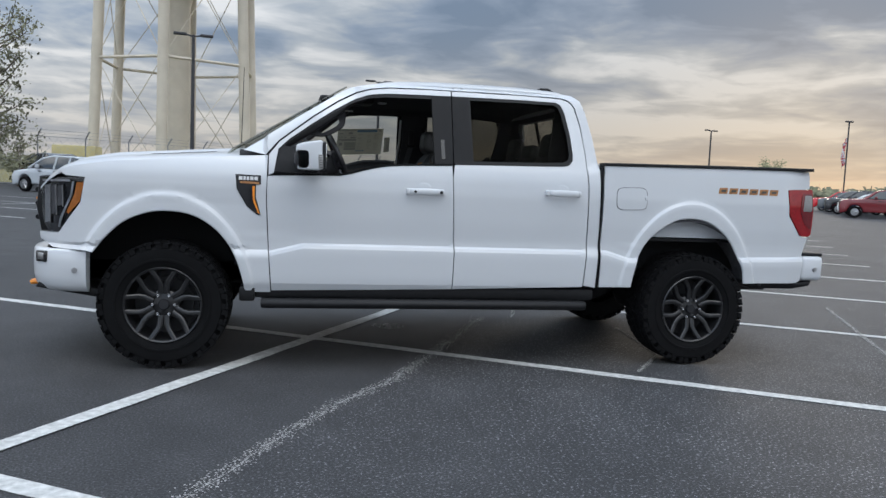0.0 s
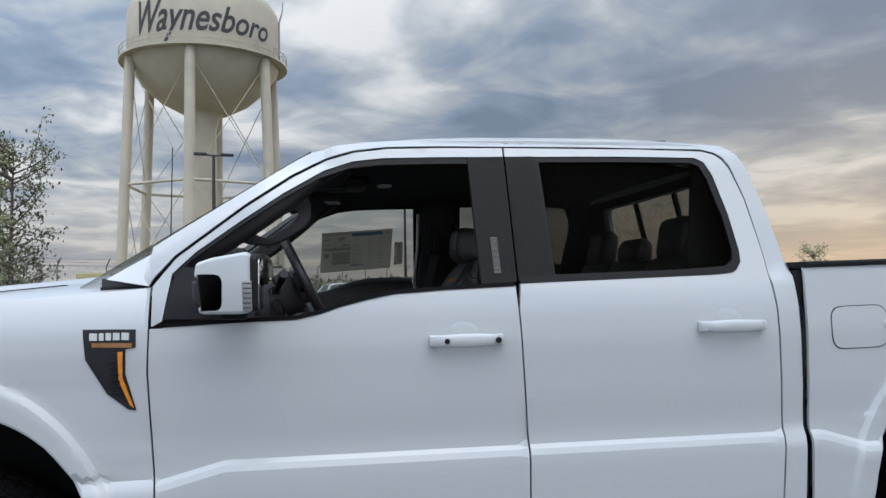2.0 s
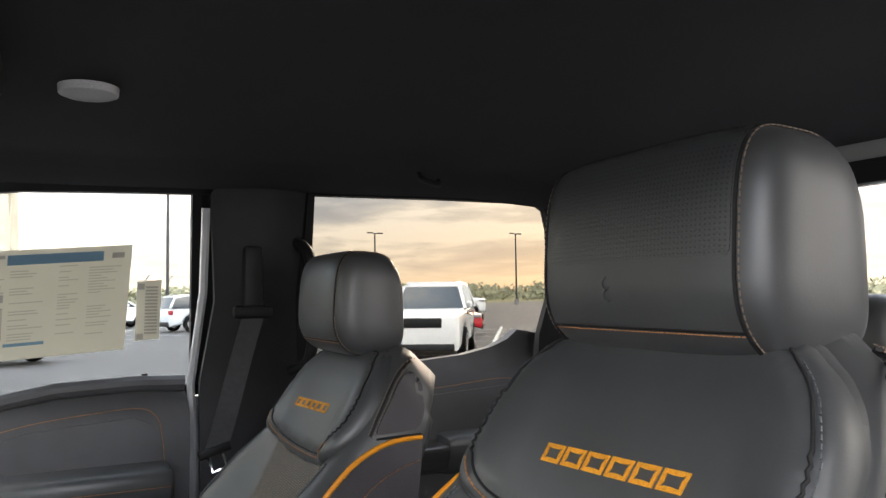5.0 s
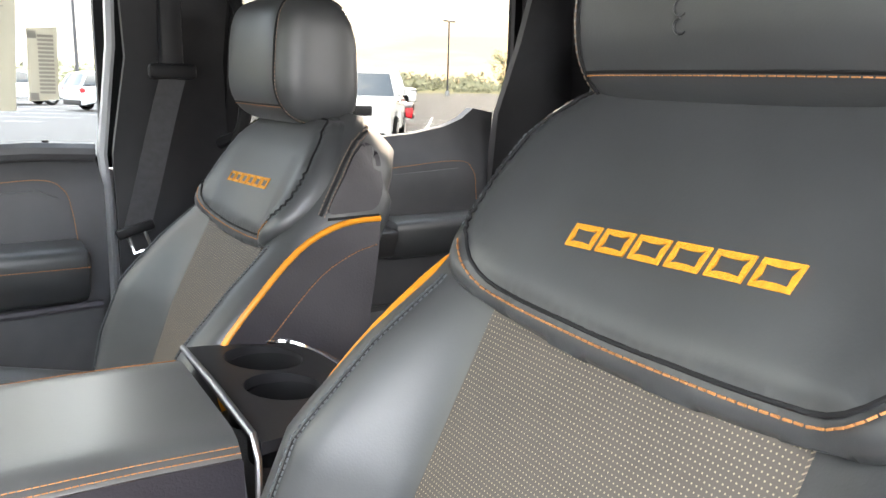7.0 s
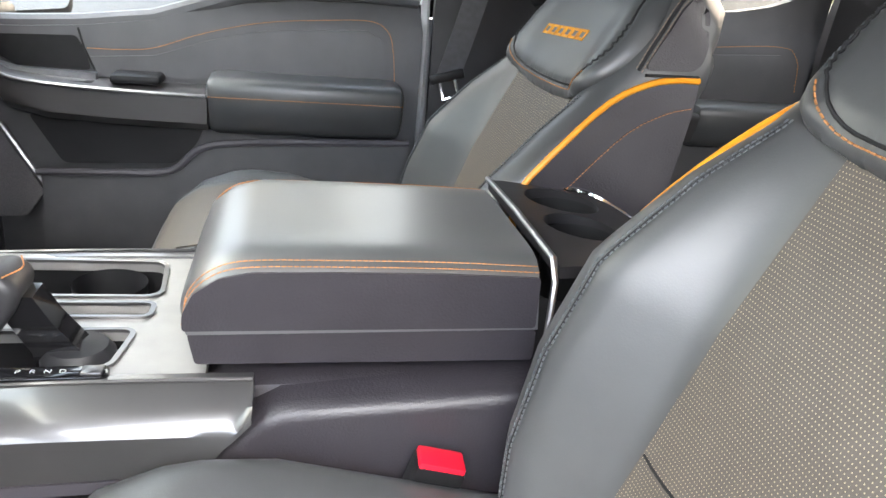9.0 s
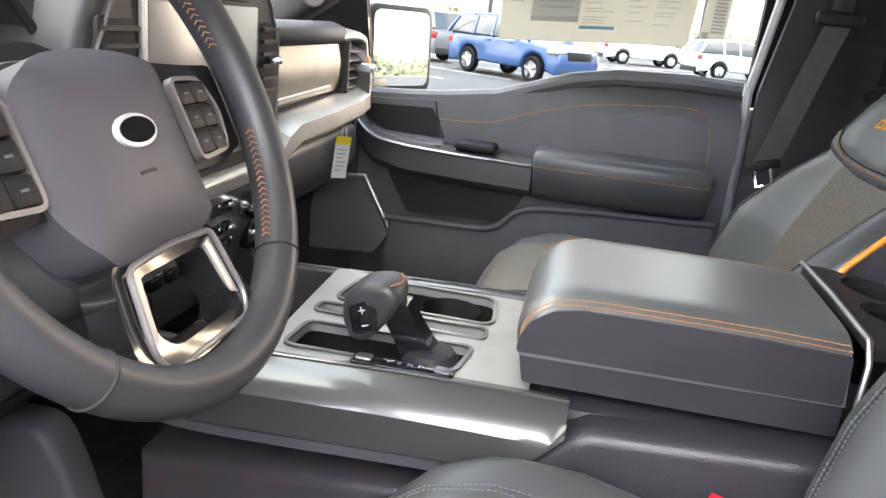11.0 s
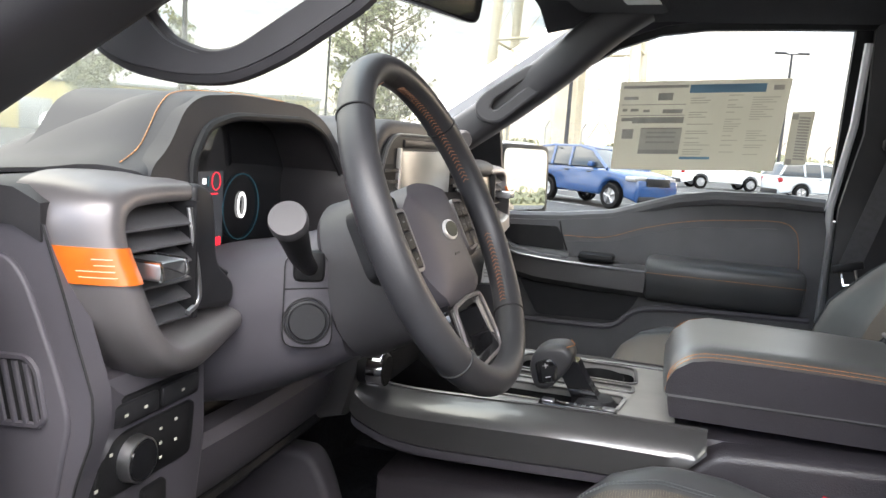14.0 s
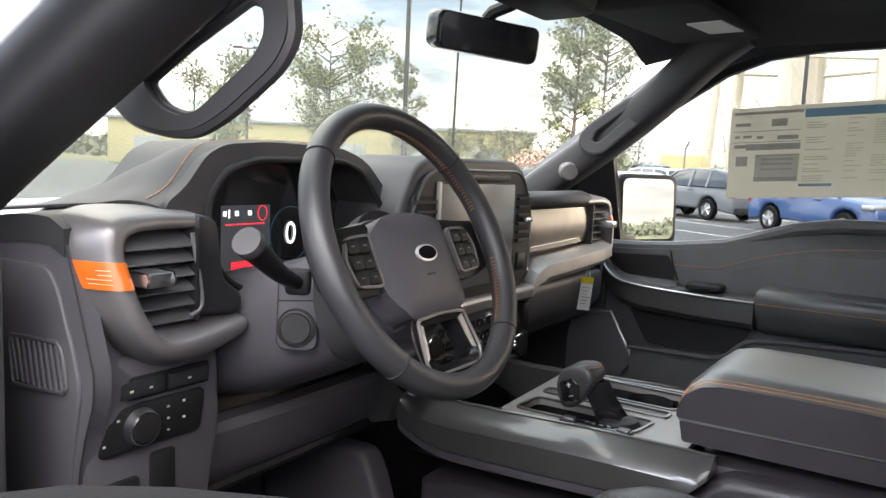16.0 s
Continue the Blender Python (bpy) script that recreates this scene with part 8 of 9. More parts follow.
part("cluster_rear_wall", prism([(-0.37 + (y + 0.37) * 1.04, 1.44 + (z - 1.44) * 1.04) for y, z in hood_in], "x", 0.760, 0.772), M_SEAM, dash)
part("hood_lip", tube([(slope(z) + 0.001, y, z) for y, z in hood_in], 0.005, 8, closed=True), M_BLACK, dash)
ridge = [(p.x, p.y) for p in smoothline([(-0.628, 1.468, 0), (-0.590, 1.487, 0), (-0.548, 1.528, 0), (-0.515, 1.543, 0), (-0.44, 1.549, 0), (-0.36, 1.550, 0), (-0.285, 1.547, 0), (-0.250, 1.537, 0), (-0.228, 1.524, 0), (-0.185, 1.474, 0)], 10)]


def hood_top_point(u, v):
    q = u * (len(ridge) - 1)
    i = min(int(q), len(ridge) - 2)
    (ya, za), (yb, zb) = ridge[max(0, i - 3)], ridge[min(len(ridge) - 1, i + 4)]
    y, z = (ridge[i][k] + (ridge[i + 1][k] - ridge[i][k]) * (q - i) for k in (0, 1))
    n = Vector((0, za - zb, yb - ya)).normalized()
    roll, back_ = min(1.0, v / 0.25), max(0.0, (v - 0.25) / 0.75)
    r = 0.015
    p = Vector((slope(z) - r + r * math.cos(roll * 1.571) + 0.002, y, z)) - n * r * (1 - math.sin(roll * 1.571))
    k = smoothstep(0, 1, back_) ** 1.2
    return (p.x - 0.30 * back_, p.y + (y + 0.40) * 0.35 * back_, p.z + 0.004 * math.sin(3.14 * min(1, back_ * 4)) + (1.448 - z) * k)


part("hood_top", sheet_grid(70, 24, hood_top_point, (0, 0, -0.004)), M_DASHTOP, dash, "soft leather over the instruments")
stitches([Vector(hood_top_point(u, 0.29)) + Vector((0, 0, 0.0010)) for u in np.linspace(0.02, 0.98, 200)], "hood_stitching", M_STITCH, dash, 0.006, 0.0045, 0.0006)
cl = part("cluster_display", prism([(-0.37 + (y + 0.37) * 0.99, 1.44 + (z - 1.44) * 0.99) for y, z in hood_in], "x", 0.790, 0.806), M_SCREEN, dash, "instrument display, mostly black")
ui = lambda name, y0, y1, z0, z1, m, d=0.0: part(name, box(0.8065 + d, 0.8075 + d, y0, y1, z0, z1), m, cl, smooth=False)
ui("info_panel", -0.464, -0.370, 1.350, 1.458, M_UIGREY)
ui("red_rule", -0.457, -0.382, 1.4295, 1.4315, M_UIRED, 0.001)
ui("ok_bar", -0.445, -0.374, 1.360, 1.376, M_UIRED, 0.001)


def ui_text(body, size, y, z, m):
    ob = finish("display_text", text_mesh(body, size), m, cl, smooth=False)
    ob.matrix_basis = Matrix(((0, 0, 1, 0.8080), (1, 0, 0, y), (0, 1, 0, z), (0, 0, 0, 1)))


ui_text("Driver Door", 0.0082, -0.415, 1.410, M_UIWHITE)
ui_text("Ajar", 0.0082, -0.415, 1.4015, M_UIWHITE)
ui_text("OK", 0.0080, -0.409, 1.368, M_UIWHITE)
ui_text("0", 0.050, -0.326, 1.411, M_UIWHITE)
for k, y in enumerate((-0.458, -0.436, -0.411)):
    ui("gauge_icon", y - 0.003, y + 0.003, 1.443, 1.450, M_UIWHITE, 0.001)
    ui("gauge_bar", y + 0.007, y + 0.009, 1.440, 1.452, M_UIBLUE if k else M_UIWHITE, 0.001)
part("warning_ring", tube([(0.808, -0.386 + 0.009 * math.cos(t), 1.446 + 0.011 * math.sin(t)) for t in (k * math.pi / 10 for k in range(20))], 0.0008, 4, closed=True), M_UIRED, cl)
ui("door_icon", -0.416, -0.409, 1.384, 1.395, M_UIRED, 0.001)
part("gauge_ring", tube([(0.808, -0.327 + 0.043 * math.cos(t), 1.411 + 0.043 * math.sin(t)) for t in (k * math.pi / 24 for k in range(48))], 0.0008, 5, closed=True), M_UIBLUE, cl)

# corner vents: a C-shaped satin surround, slats, amber band
V_OUT = [(0.868, 0.598, 1.464), (0.872, 0.65, 1.468), (0.876, 0.700, 1.469), (0.884, 0.730, 1.460), (0.890, 0.739, 1.441), (0.900, 0.740, 1.411), (0.910, 0.735, 1.384), (0.914, 0.722, 1.350), (0.915, 0.698, 1.314), (0.914, 0.660, 1.285), (0.912, 0.620, 1.278), (0.910, 0.575, 1.288), (0.908, 0.535, 1.300)]
V_EDGE = [(0.922, 0.598, 1.459), (0.926, 0.65, 1.461), (0.930, 0.695, 1.460), (0.932, 0.719, 1.452), (0.933, 0.725, 1.436), (0.936, 0.724, 1.411), (0.946, 0.720, 1.384), (0.951, 0.708, 1.348), (0.956, 0.689, 1.318), (0.956, 0.660, 1.300), (0.950, 0.620, 1.294), (0.943, 0.575, 1.302), (0.938, 0.535, 1.312)]
V_IN = [(0.926, 0.598, 1.444), (0.930, 0.65, 1.445), (0.934, 0.688, 1.444), (0.937, 0.703, 1.437), (0.938, 0.706, 1.426), (0.940, 0.705, 1.411), (0.951, 0.702, 1.384), (0.956, 0.687, 1.345), (0.960, 0.673, 1.326), (0.959, 0.654, 1.317), (0.953, 0.615, 1.317), (0.945, 0.575, 1.322), (0.938, 0.535, 1.327)]
V_DEEP = [(0.885, 0.598, 1.439), (0.885, 0.65, 1.440), (0.885, 0.684, 1.439), (0.885, 0.696, 1.432), (0.885, 0.699, 1.424), (0.886, 0.698, 1.411), (0.890, 0.694, 1.384), (0.895, 0.678, 1.352), (0.898, 0.662, 1.341), (0.898, 0.648, 1.337), (0.898, 0.612, 1.336), (0.898, 0.575, 1.337), (0.898, 0.535, 1.338)]


def vent_section(q, s, lift=0.0, wall=True):
    """Cross-section of the surround at station q, counted along its bend."""
    i = min(int(q), len(V_OUT) - 2)
    o, e, n, d = (Vector(t[i]).lerp(Vector(t[i + 1]), q - i) for t in (V_OUT, V_EDGE, V_IN, V_DEEP))
    pts = [o, o.lerp(e, 0.45) + Vector((0.004, 0, 0)), o.lerp(e, 0.82) + Vector((0.0035, 0, 0)), e.lerp(n, 0.15) + Vector((0.0015, 0, 0)), e.lerp(n, 0.55) + Vector((0.0015, 0, 0)), e.lerp(n, 0.86) + Vector((0.0005, 0, 0)), n.lerp(d, 0.08)]
    if wall:
        pts += [d, Vector((0.862, d.y, d.z)), Vector((0.850, o.y, o.z))]
    return [Vector((p.x + lift, s * p.y, p.z)) for p in pts]


def vent_slat(s, z, y0, y1):
    rings = []
    for y in (y0, y1):
        rings.append([(0.910 + a * 0.020 + b * 0.003, s * y, z - a * 0.010 + b * (0.0024 - 0.001 * abs(a))) for a, b in ((-1, 0), (-0.6, 1), (0.4, 1), (0.9, 0.7), (1, 0), (0.9, -0.7), (0.4, -1), (-0.6, -1))])
    return loft(rings)


def corner_vent(s):
    rings = [vent_section(min(11.999, k / 4), s) for k in range(49)]
    # soften the bend: each point is averaged with its neighbours along the sweep
    for _ in range(3):
        rings = [rings[0]] + [[(a + b * 2 + c) / 4 for a, b, c in zip(rings[k - 1], rings[k], rings[k + 1])] for k in range(1, len(rings) - 1)] + [rings[-1]]
    v = part("vent_surround", loft(rings), M_VENT, dash, "brushed graphite vent surround", angle=60)
    lo, hi = min(s * 0.606, s * 0.712), max(s * 0.606, s * 0.712)
    part("vent_box", box(0.872, 0.886, lo, hi, 1.325, 1.450), M_SEAM, v)
    part("vent_side", box(0.872, 0.934, min(s * 0.604, s * 0.609), max(s * 0.604, s * 0.609), 1.335, 1.444), M_TRIM, v)
    for k in range(6):
        z = 1.3465 + 0.0172 * k
        left = float(np.interp(z, [1.337, 1.352, 1.384, 1.411, 1.424, 1.439], [0.650, 0.680, 0.696, 0.700, 0.700, 0.692]))
        part("slat", vent_slat(s, z, 0.608, left + 0.004), M_PLASTIC, v)
    tab = part("vent_tab", prism(rounded([(-0.017, -0.008), (0.017, -0.008), (0.017, 0.008), (-0.017, 0.008)], 0.003), "x", 0.918, 0.962, 0.003, m=Matrix.Translation((0, s * 0.679, 1.393))), M_STEEL, v, "satin vent tab")
    for y in (-0.0165, 0.0165):
        part("tab_edge", tube([(0.930, s * 0.679 + y, 1.4012), (0.962, s * 0.679 + y, 1.4005), (0.9635, s * 0.679 + y, 1.393), (0.962, s * 0.679 + y, 1.3855)], 0.0016, 6), M_CHROME, tab, "chrome edge")
    q_at = lambda z: float(np.interp(-z, [-1.436, -1.411, -1.384, -1.348], [4, 5, 6, 7]))
    rings = [vent_section(q_at(z), s, 0.0026, wall=False) for z in np.linspace(1.3845, 1.4135, 5)]
    rings = [r + [p + Vector((-0.010, 0, 0)) for p in reversed(r)] for r in rings]
    a = part("amber_band", loft(rings), M_VENTBAND, v, "orange accent band on the surround", angle=60)
    for k in range(4):
        z = 1.3905 + 0.0048 * k
        r = vent_section(q_at(z), s, 0.0030, wall=False)
        f0 = 0.12 if k < 2 else 0.42
        part("groove", tube([r[0].lerp(r[1], f0 / 0.45), r[1], r[2]] if f0 < 0.4 else [r[1], r[2], r[2].lerp(r[3], 0.2)], 0.0005, 4), M_PAPER, a)


corner_vent(-1)
corner_vent(1)
part("binnacle_wall", prism(rounded([(-0.606, 1.340), (-0.535, 1.332), (-0.532, 1.356), (-0.564, 1.380), (-0.574, 1.452), (-0.606, 1.462)], 0.012), "x", 0.86, 0.930, 0.006, 3), M_TRIM, dash, "satin black wall beside the instruments")
part("vent_strip", tube(smoothline([(0.928, -0.611, 1.438), (0.931, -0.606, 1.40), (0.933, -0.601, 1.362), (0.933, -0.604, 1.348), (0.932, -0.616, 1.341)], 5), 0.0028, 8), M_STEEL, dash, "bright strip beside the vent")
# driver's lower panel with its switches
part("lower_panel", prism(rounded([(-0.738, 1.30), (-0.56, 1.30), (-0.555, 1.20), (-0.58, 1.06), (-0.70, 1.00), (-0.745, 1.02)], 0.02), "x", 0.82, 0.918, 0.012), M_PLUM, dash, "lower driver's switch panel")
END_X = [(1.00, 0.900), (1.18, 0.910), (1.228, 0.923), (1.268, 0.938), (1.297, 0.938), (1.329, 0.927), (1.385, 0.907), (1.434, 0.888)]
end_edge = [(lerp_table(z, END_X), z) for z in np.linspace(1.43, 1.0, 24)]
part("end_cap", panel([(0.62, 1.43)] + end_edge + [(0.66, 1.0)], lambda x, z: (x, -0.742, z), step=0.05, thick=(0, 0.02, 0)), M_PLUM, dash, "plain end cap of the dash")
part("end_relief", prism(rounded([(0.64, 1.400), (0.858, 1.404), (0.876, 1.384), (0.905, 1.317), (0.918, 1.276), (0.900, 1.19), (0.885, 1.02), (0.66, 1.02)], 0.014), "y", -0.7465, -0.738, 0.003, 3), M_PLUM, dash, "raised field on the end cap")


def facia_edge(u, v):
    z = 1.432 - 0.432 * u
    x0 = lerp_table(z, END_X)
    x1 = 0.884 + 0.0335 * smoothstep(1.325, 1.275, z)
    return (x1 + (x0 - x1) * (1 - v) ** 1.5 + 0.002 * math.sin(3.14 * v), -0.7425 + 0.07 * v, z)


part("facia_edge", sheet_grid(36, 8, facia_edge, (-0.02, 0, 0)), M_PLUM, dash, "rolled edge of the facia")
part("facia_seam", tube([(x + 0.0004, -0.7432, z) for x, z in end_edge], 0.0012, 5), M_SEAM, dash)
part("end_cap", panel(rounded([(0.62, 1.43), (0.90, 1.440), (0.925, 1.40), (0.915, 1.25), (0.88, 1.14), (0.66, 1.14)], 0.03), lambda x, z: (x, 0.742, z), step=0.05, thick=(0, -0.02, 0)), M_PLUM, dash)
sv = rounded([(0.785, 1.318), (0.880, 1.324), (0.889, 1.315), (0.897, 1.276), (0.890, 1.270), (0.790, 1.262)], 0.008)
vent_ = part("side_vent", prism(sv, "y", -0.7475, -0.740, 0.002), M_SEAM, dash, "small slotted demister vent")
part("side_vent_frame", tube([(x, -0.7478, z) for x, z in sv], 0.0028, 6, closed=True), M_PLUM, vent_)
for k in range(9):
    x = 0.795 + 0.0112 * k
    part("side_vent_slat", prism([(x - 0.0085, 1.320), (x - 0.0035, 1.320), (x + 0.0085, 1.268), (x + 0.0035, 1.268)], "y", -0.7502, -0.745, 0.0012), M_PLUM, vent_, smooth=False)
part("switch_panel", box(0.915, 0.922, -0.708, -0.578, 1.252, 1.279, 0.004), M_BLACK, dash)
for y0, y1 in ((-0.704, -0.645), (-0.640, -0.584)):
    part("switch", box(0.919, 0.926, y0, y1, 1.256, 1.275, 0.003), M_TRIM, dash)
for y in (-0.690, -0.665, -0.612):
    part("switch_mark", box(0.9255, 0.9265, y - 0.0022, y + 0.0022, 1.2640, 1.2664), M_INKPALE, dash, smooth=False)
part("light_switch_panel", prism(rounded([(-0.728, 1.195), (-0.592, 1.195), (-0.585, 1.248), (-0.715, 1.248)], 0.01), "x", 0.915, 0.923, 0.003), M_BLACK, dash)
part("light_knob", lathe([(0.0, 0.935), (0.0168, 0.935), (0.0186, 0.9335), (0.0187, 0.922)], (0, -0.677, 1.222), "x", 28), M_GLOSS, dash)
part("knob_ring", lathe([(0.0186, 0.9340), (0.0200, 0.9335), (0.0215, 0.922), (0.0185, 0.922)], (0, -0.677, 1.222), "x", 28), M_STEEL, dash, "chrome knob ring")
for y, z in ((-0.705, 1.235), (-0.640, 1.236), (-0.640, 1.222), (-0.640, 1.208), (-0.618, 1.238), (-0.618, 1.218), (-0.722, 1.210)):
    part("switch_mark", box(0.9228, 0.9238, y - 0.0017, y + 0.0017, z - 0.0012, z + 0.0012), M_INKPALE, dash, smooth=False)
part("park_brake_switch", box(0.90, 0.925, -0.735, -0.675, 1.10, 1.165, 0.008), M_BLACK, dash)
ob = finish("switch_text", text_mesh("PULL ON", 0.0115), M_PRINT, dash, smooth=False)
ob.matrix_basis = Matrix(((0, 0, 1, 0.9262), (1, 0, 0, -0.705), (0, 1, 0, 1.118), (0, 0, 0, 1)))
part("park_mark", tube([(0.9262, -0.705 + 0.010 * math.cos(t), 1.140 + 0.010 * math.sin(t)) for t in (k * math.pi / 8 for k in range(16))], 0.0012, 4, closed=True), M_PRINT, dash)
part("pedal_switch", box(0.905, 0.924, -0.662, -0.628, 1.115, 1.185, 0.005), M_BLACK, dash)
part("knee_panel", sheet_grid(10, 10, lambda u, v: (0.893 - 0.016 * (1 - min(1, v / 0.12)) ** 2 - 0.030 * v - 0.02 * v ** 6 + 0.006 * math.sin(3 * u), -0.575 + 0.425 * u, 1.176 - 0.100 * v), (-0.03, 0, 0)), M_PLUM, dash, "smooth knee panel")
part("knee_edge", tube([(0.855, -0.60, 1.076), (0.858, -0.40, 1.078), (0.855, -0.16, 1.08)], 0.010, 8), M_BLACK, dash)
part("tunnel_panel", prism(rounded([(0.62, 1.022), (0.80, 1.026), (0.860, 1.028), (0.884, 0.985), (0.905, 0.92), (0.93, 0.84), (0.94, 0.72), (0.62, 0.72)], 0.025), "y", -0.195, -0.14, 0.012, 3), M_PLUM, dash, "rounded grey tunnel panel in the footwell")
# steering column shroud
rings = []
COLUMN = [(0.84, 1.298, 0.150, 0.106), (0.90, 1.306, 0.136, 0.102), (0.95, 1.320, 0.125, 0.095), (0.976, 1.328, 0.1195, 0.090), (1.00, 1.336, 0.106, 0.086), (1.03, 1.346, 0.088, 0.078)]
for x in np.linspace(0.84, 1.03, 30):
    zc, w, h = (float(np.interp(x, [c[0] for c in COLUMN], [c[k] for c in COLUMN])) for k in (1, 2, 3))
    up = lerp_table(x, [(0.84, 0.72), (0.90, 0.78), (0.95, 0.84), (1.00, 0.94), (1.03, 1.0)])
    rings.append([Vector((x, -0.402 + w * math.copysign(abs(math.cos(t)) ** 0.6, math.cos(t)), zc + h * (up if math.sin(t) > 0 else 1.0) * math.copysign(abs(math.sin(t)) ** (0.9 if math.sin(t) > 0 else 0.65), math.sin(t)))) for t in (k * math.pi / 16 for k in range(32))])
shroud = part("column_shroud", loft(rings), M_PLUM, dash, "charcoal steering column shroud")
rings = []
for u, k in ((0, 0.80), (0.02, 0.93), (0.10, 1.0), (0.75, 0.95), (0.93, 0.90), (1.0, 0.80)):
    c = Vector((1.012 + 0.071 * u, -0.402, 1.350 + 0.032 * u))
    rings.append([c + Vector((-0.35 * 0.092 * math.sin(t), 0.100 * k * math.copysign(abs(math.cos(t)) ** 0.7, math.cos(t)), 0.084 * k * math.copysign(abs(math.sin(t)) ** 0.7, math.sin(t)))) for t in (q * math.pi / 18 for q in range(36))])
part("column_collar", loft(rings), M_PILLAR, dash, "dark collar behind the steering wheel")
face_n, face_t = Vector((0.50, -0.86, 0.08)).normalized(), Vector((0.865, 0.503, 0.0)).normalized()
face_u = face_n.cross(face_t).normalized() * (1 if face_n.cross(face_t).z > 0 else -1)
PM = Matrix(((face_t.x, face_u.x, face_n.x, 1.001), (face_t.y, face_u.y, face_n.y, -0.5105), (face_t.z, face_u.z, face_n.z, 1.342), (0, 0, 0, 1)))
plate_out = rounded([(-0.024, -0.048), (0.026, -0.048), (0.024, 0.0), (0.020, 0.048), (-0.024, 0.048)], 0.014)
part("ignition_plate", prism(plate_out, "z", -0.030, 0.0025, 0.0015, m=PM), M_PLUM, dash, "smooth plate on the column")
part("plate_seam", tube([PM @ Vector((u, v, 0.0008)) for u, v in plate_out], 0.0013, 5, closed=True), M_SEAM, dash)
part("plate_seam", tube([PM @ Vector((-0.024, 0.012, 0.0026)), PM @ Vector((0.023, 0.014, 0.0026))], 0.0008, 5), M_SEAM, dash)
part("button_ring", lathe([(0.0222, 0.0015), (0.0232, 0.0042), (0.0245, 0.0040), (0.0250, 0.0015)], (0, -0.021, 0), "z", 32), M_SEAM, dash).matrix_basis = PM
part("round_button", lathe([(0.0, 0.0085), (0.018, 0.0085), (0.0195, 0.006), (0.0215, 0.0055), (0.0225, 0.0)], (0, -0.021, 0), "z", 32), M_TRIM, dash, "round column button").matrix_basis = PM
part("stalk_socket", box(-0.016, 0.016, 0.020, 0.052, -0.02, 0.010, 0.006, m=PM), M_BLACK, dash)
stalk = part("turn_stalk", tube(smoothline([(1.002, -0.510, 1.376), (1.014, -0.555, 1.395), (1.028, -0.598, 1.420), (1.036, -0.626, 1.438)], 5), 0.012, 14, radii=list(np.linspace(0.0085, 0.0165, 16))), M_BLACK, dash, "black indicator stalk with a grey end")
part("stalk_end", lathe([(0.0, 0.0), (0.0165, 0.0), (0.0175, -0.006), (0.017, -0.012)], (0, 0, 0), "z", 24), mat("grey_cap", (0.055, 0.052, 0.055), rough=0.5, vary=0.1), dash).matrix_basis = Matrix.Translation((1.037, -0.629, 1.440)) @ Vector((0.008, -0.028, 0.018)).to_track_quat("Z", "Y").to_matrix().to_4x4()

# centre stack
bez = rounded([(-0.212, 1.30), (-0.222, 1.45), (-0.178, 1.524), (-0.135, 1.541), (0.17, 1.541), (0.208, 1.524), (0.242, 1.44), (0.242, 1.30), (0.20, 1.275), (-0.17, 1.275)], 0.02)
part("stack_housing", prism(bez, "x", 0.78, 0.940, 0.012, 3), M_PILLAR, dash, "centre stack housing")
part("stack_bezel", panel(rounded([(-0.195, 1.305), (-0.200, 1.44), (-0.162, 1.505), (-0.13, 1.520), (0.165, 1.520), (0.196, 1.505), (0.230, 1.44), (0.230, 1.305), (0.19, 1.286), (-0.16, 1.286)], 0.02), lambda y, z: (0.946, y, z), step=0.04, thick=(-0.01, 0, 0)), M_TRIM, dash)
part("stack_outline", tube([(0.9465, y, z) for y, z in rounded([(-0.195, 1.305), (-0.200, 1.44), (-0.162, 1.505), (-0.13, 1.520), (0.165, 1.520), (0.196, 1.505), (0.230, 1.44), (0.230, 1.305)], 0.02)], 0.0024, 6), M_GRAPH, dash, "bright outline of the stack")
part("screen_side", box(0.946, 0.9535, -0.127, -0.119, 1.300, 1.500, 0.002), M_SATIN, dash)
scr = part("touch_screen", box(0.944, 0.951, -0.118, 0.150, 1.308, 1.496, 0.004), M_TOUCH, dash, "touch screen with a grey reflection painted into its colour")
for s, (y0, y1) in ((-1, (-0.192, -0.128)), (1, (0.162, 0.222))):
    part("stack_vent", box(0.940, 0.9475, y0, y1, 1.375, 1.478, 0.006), M_SEAM, dash)
    for k in range(6):
        part("slat", box(0.944, 0.953, y0 + 0.004, y1 - 0.004, 1.382 + 0.0165 * k, 1.3865 + 0.0165 * k), M_TRIM, dash)
    part("vent_tab", box(0.95, 0.966, (y0 + y1) / 2 - 0.012, (y0 + y1) / 2 + 0.012, 1.420, 1.430, 0.003), M_CHROME, dash)
    part("hazard_button", box(0.945, 0.951, y0 + 0.012, y1 - 0.012, 1.322, 1.358, 0.004), M_TRIM, dash)
part("defrost_vent", box(0.942, 0.950, -0.10, 0.13, 1.500, 1.513, 0.003), M_TRIM, dash)
part("control_panel", prism([(0.84, 1.07), (0.905, 1.09), (0.938, 1.20), (0.942, 1.282), (0.84, 1.282)], "y", -0.185, 0.215, 0.015), M_GRAPH, dash, "control panel under the screen")
part("stack_ledge", prism(rounded([(0.90, 1.262), (0.958, 1.258), (0.962, 1.285), (0.90, 1.295)], 0.01), "y", -0.20, 0.245, 0.008), M_SATIN, dash, "satin ledge under the screen")
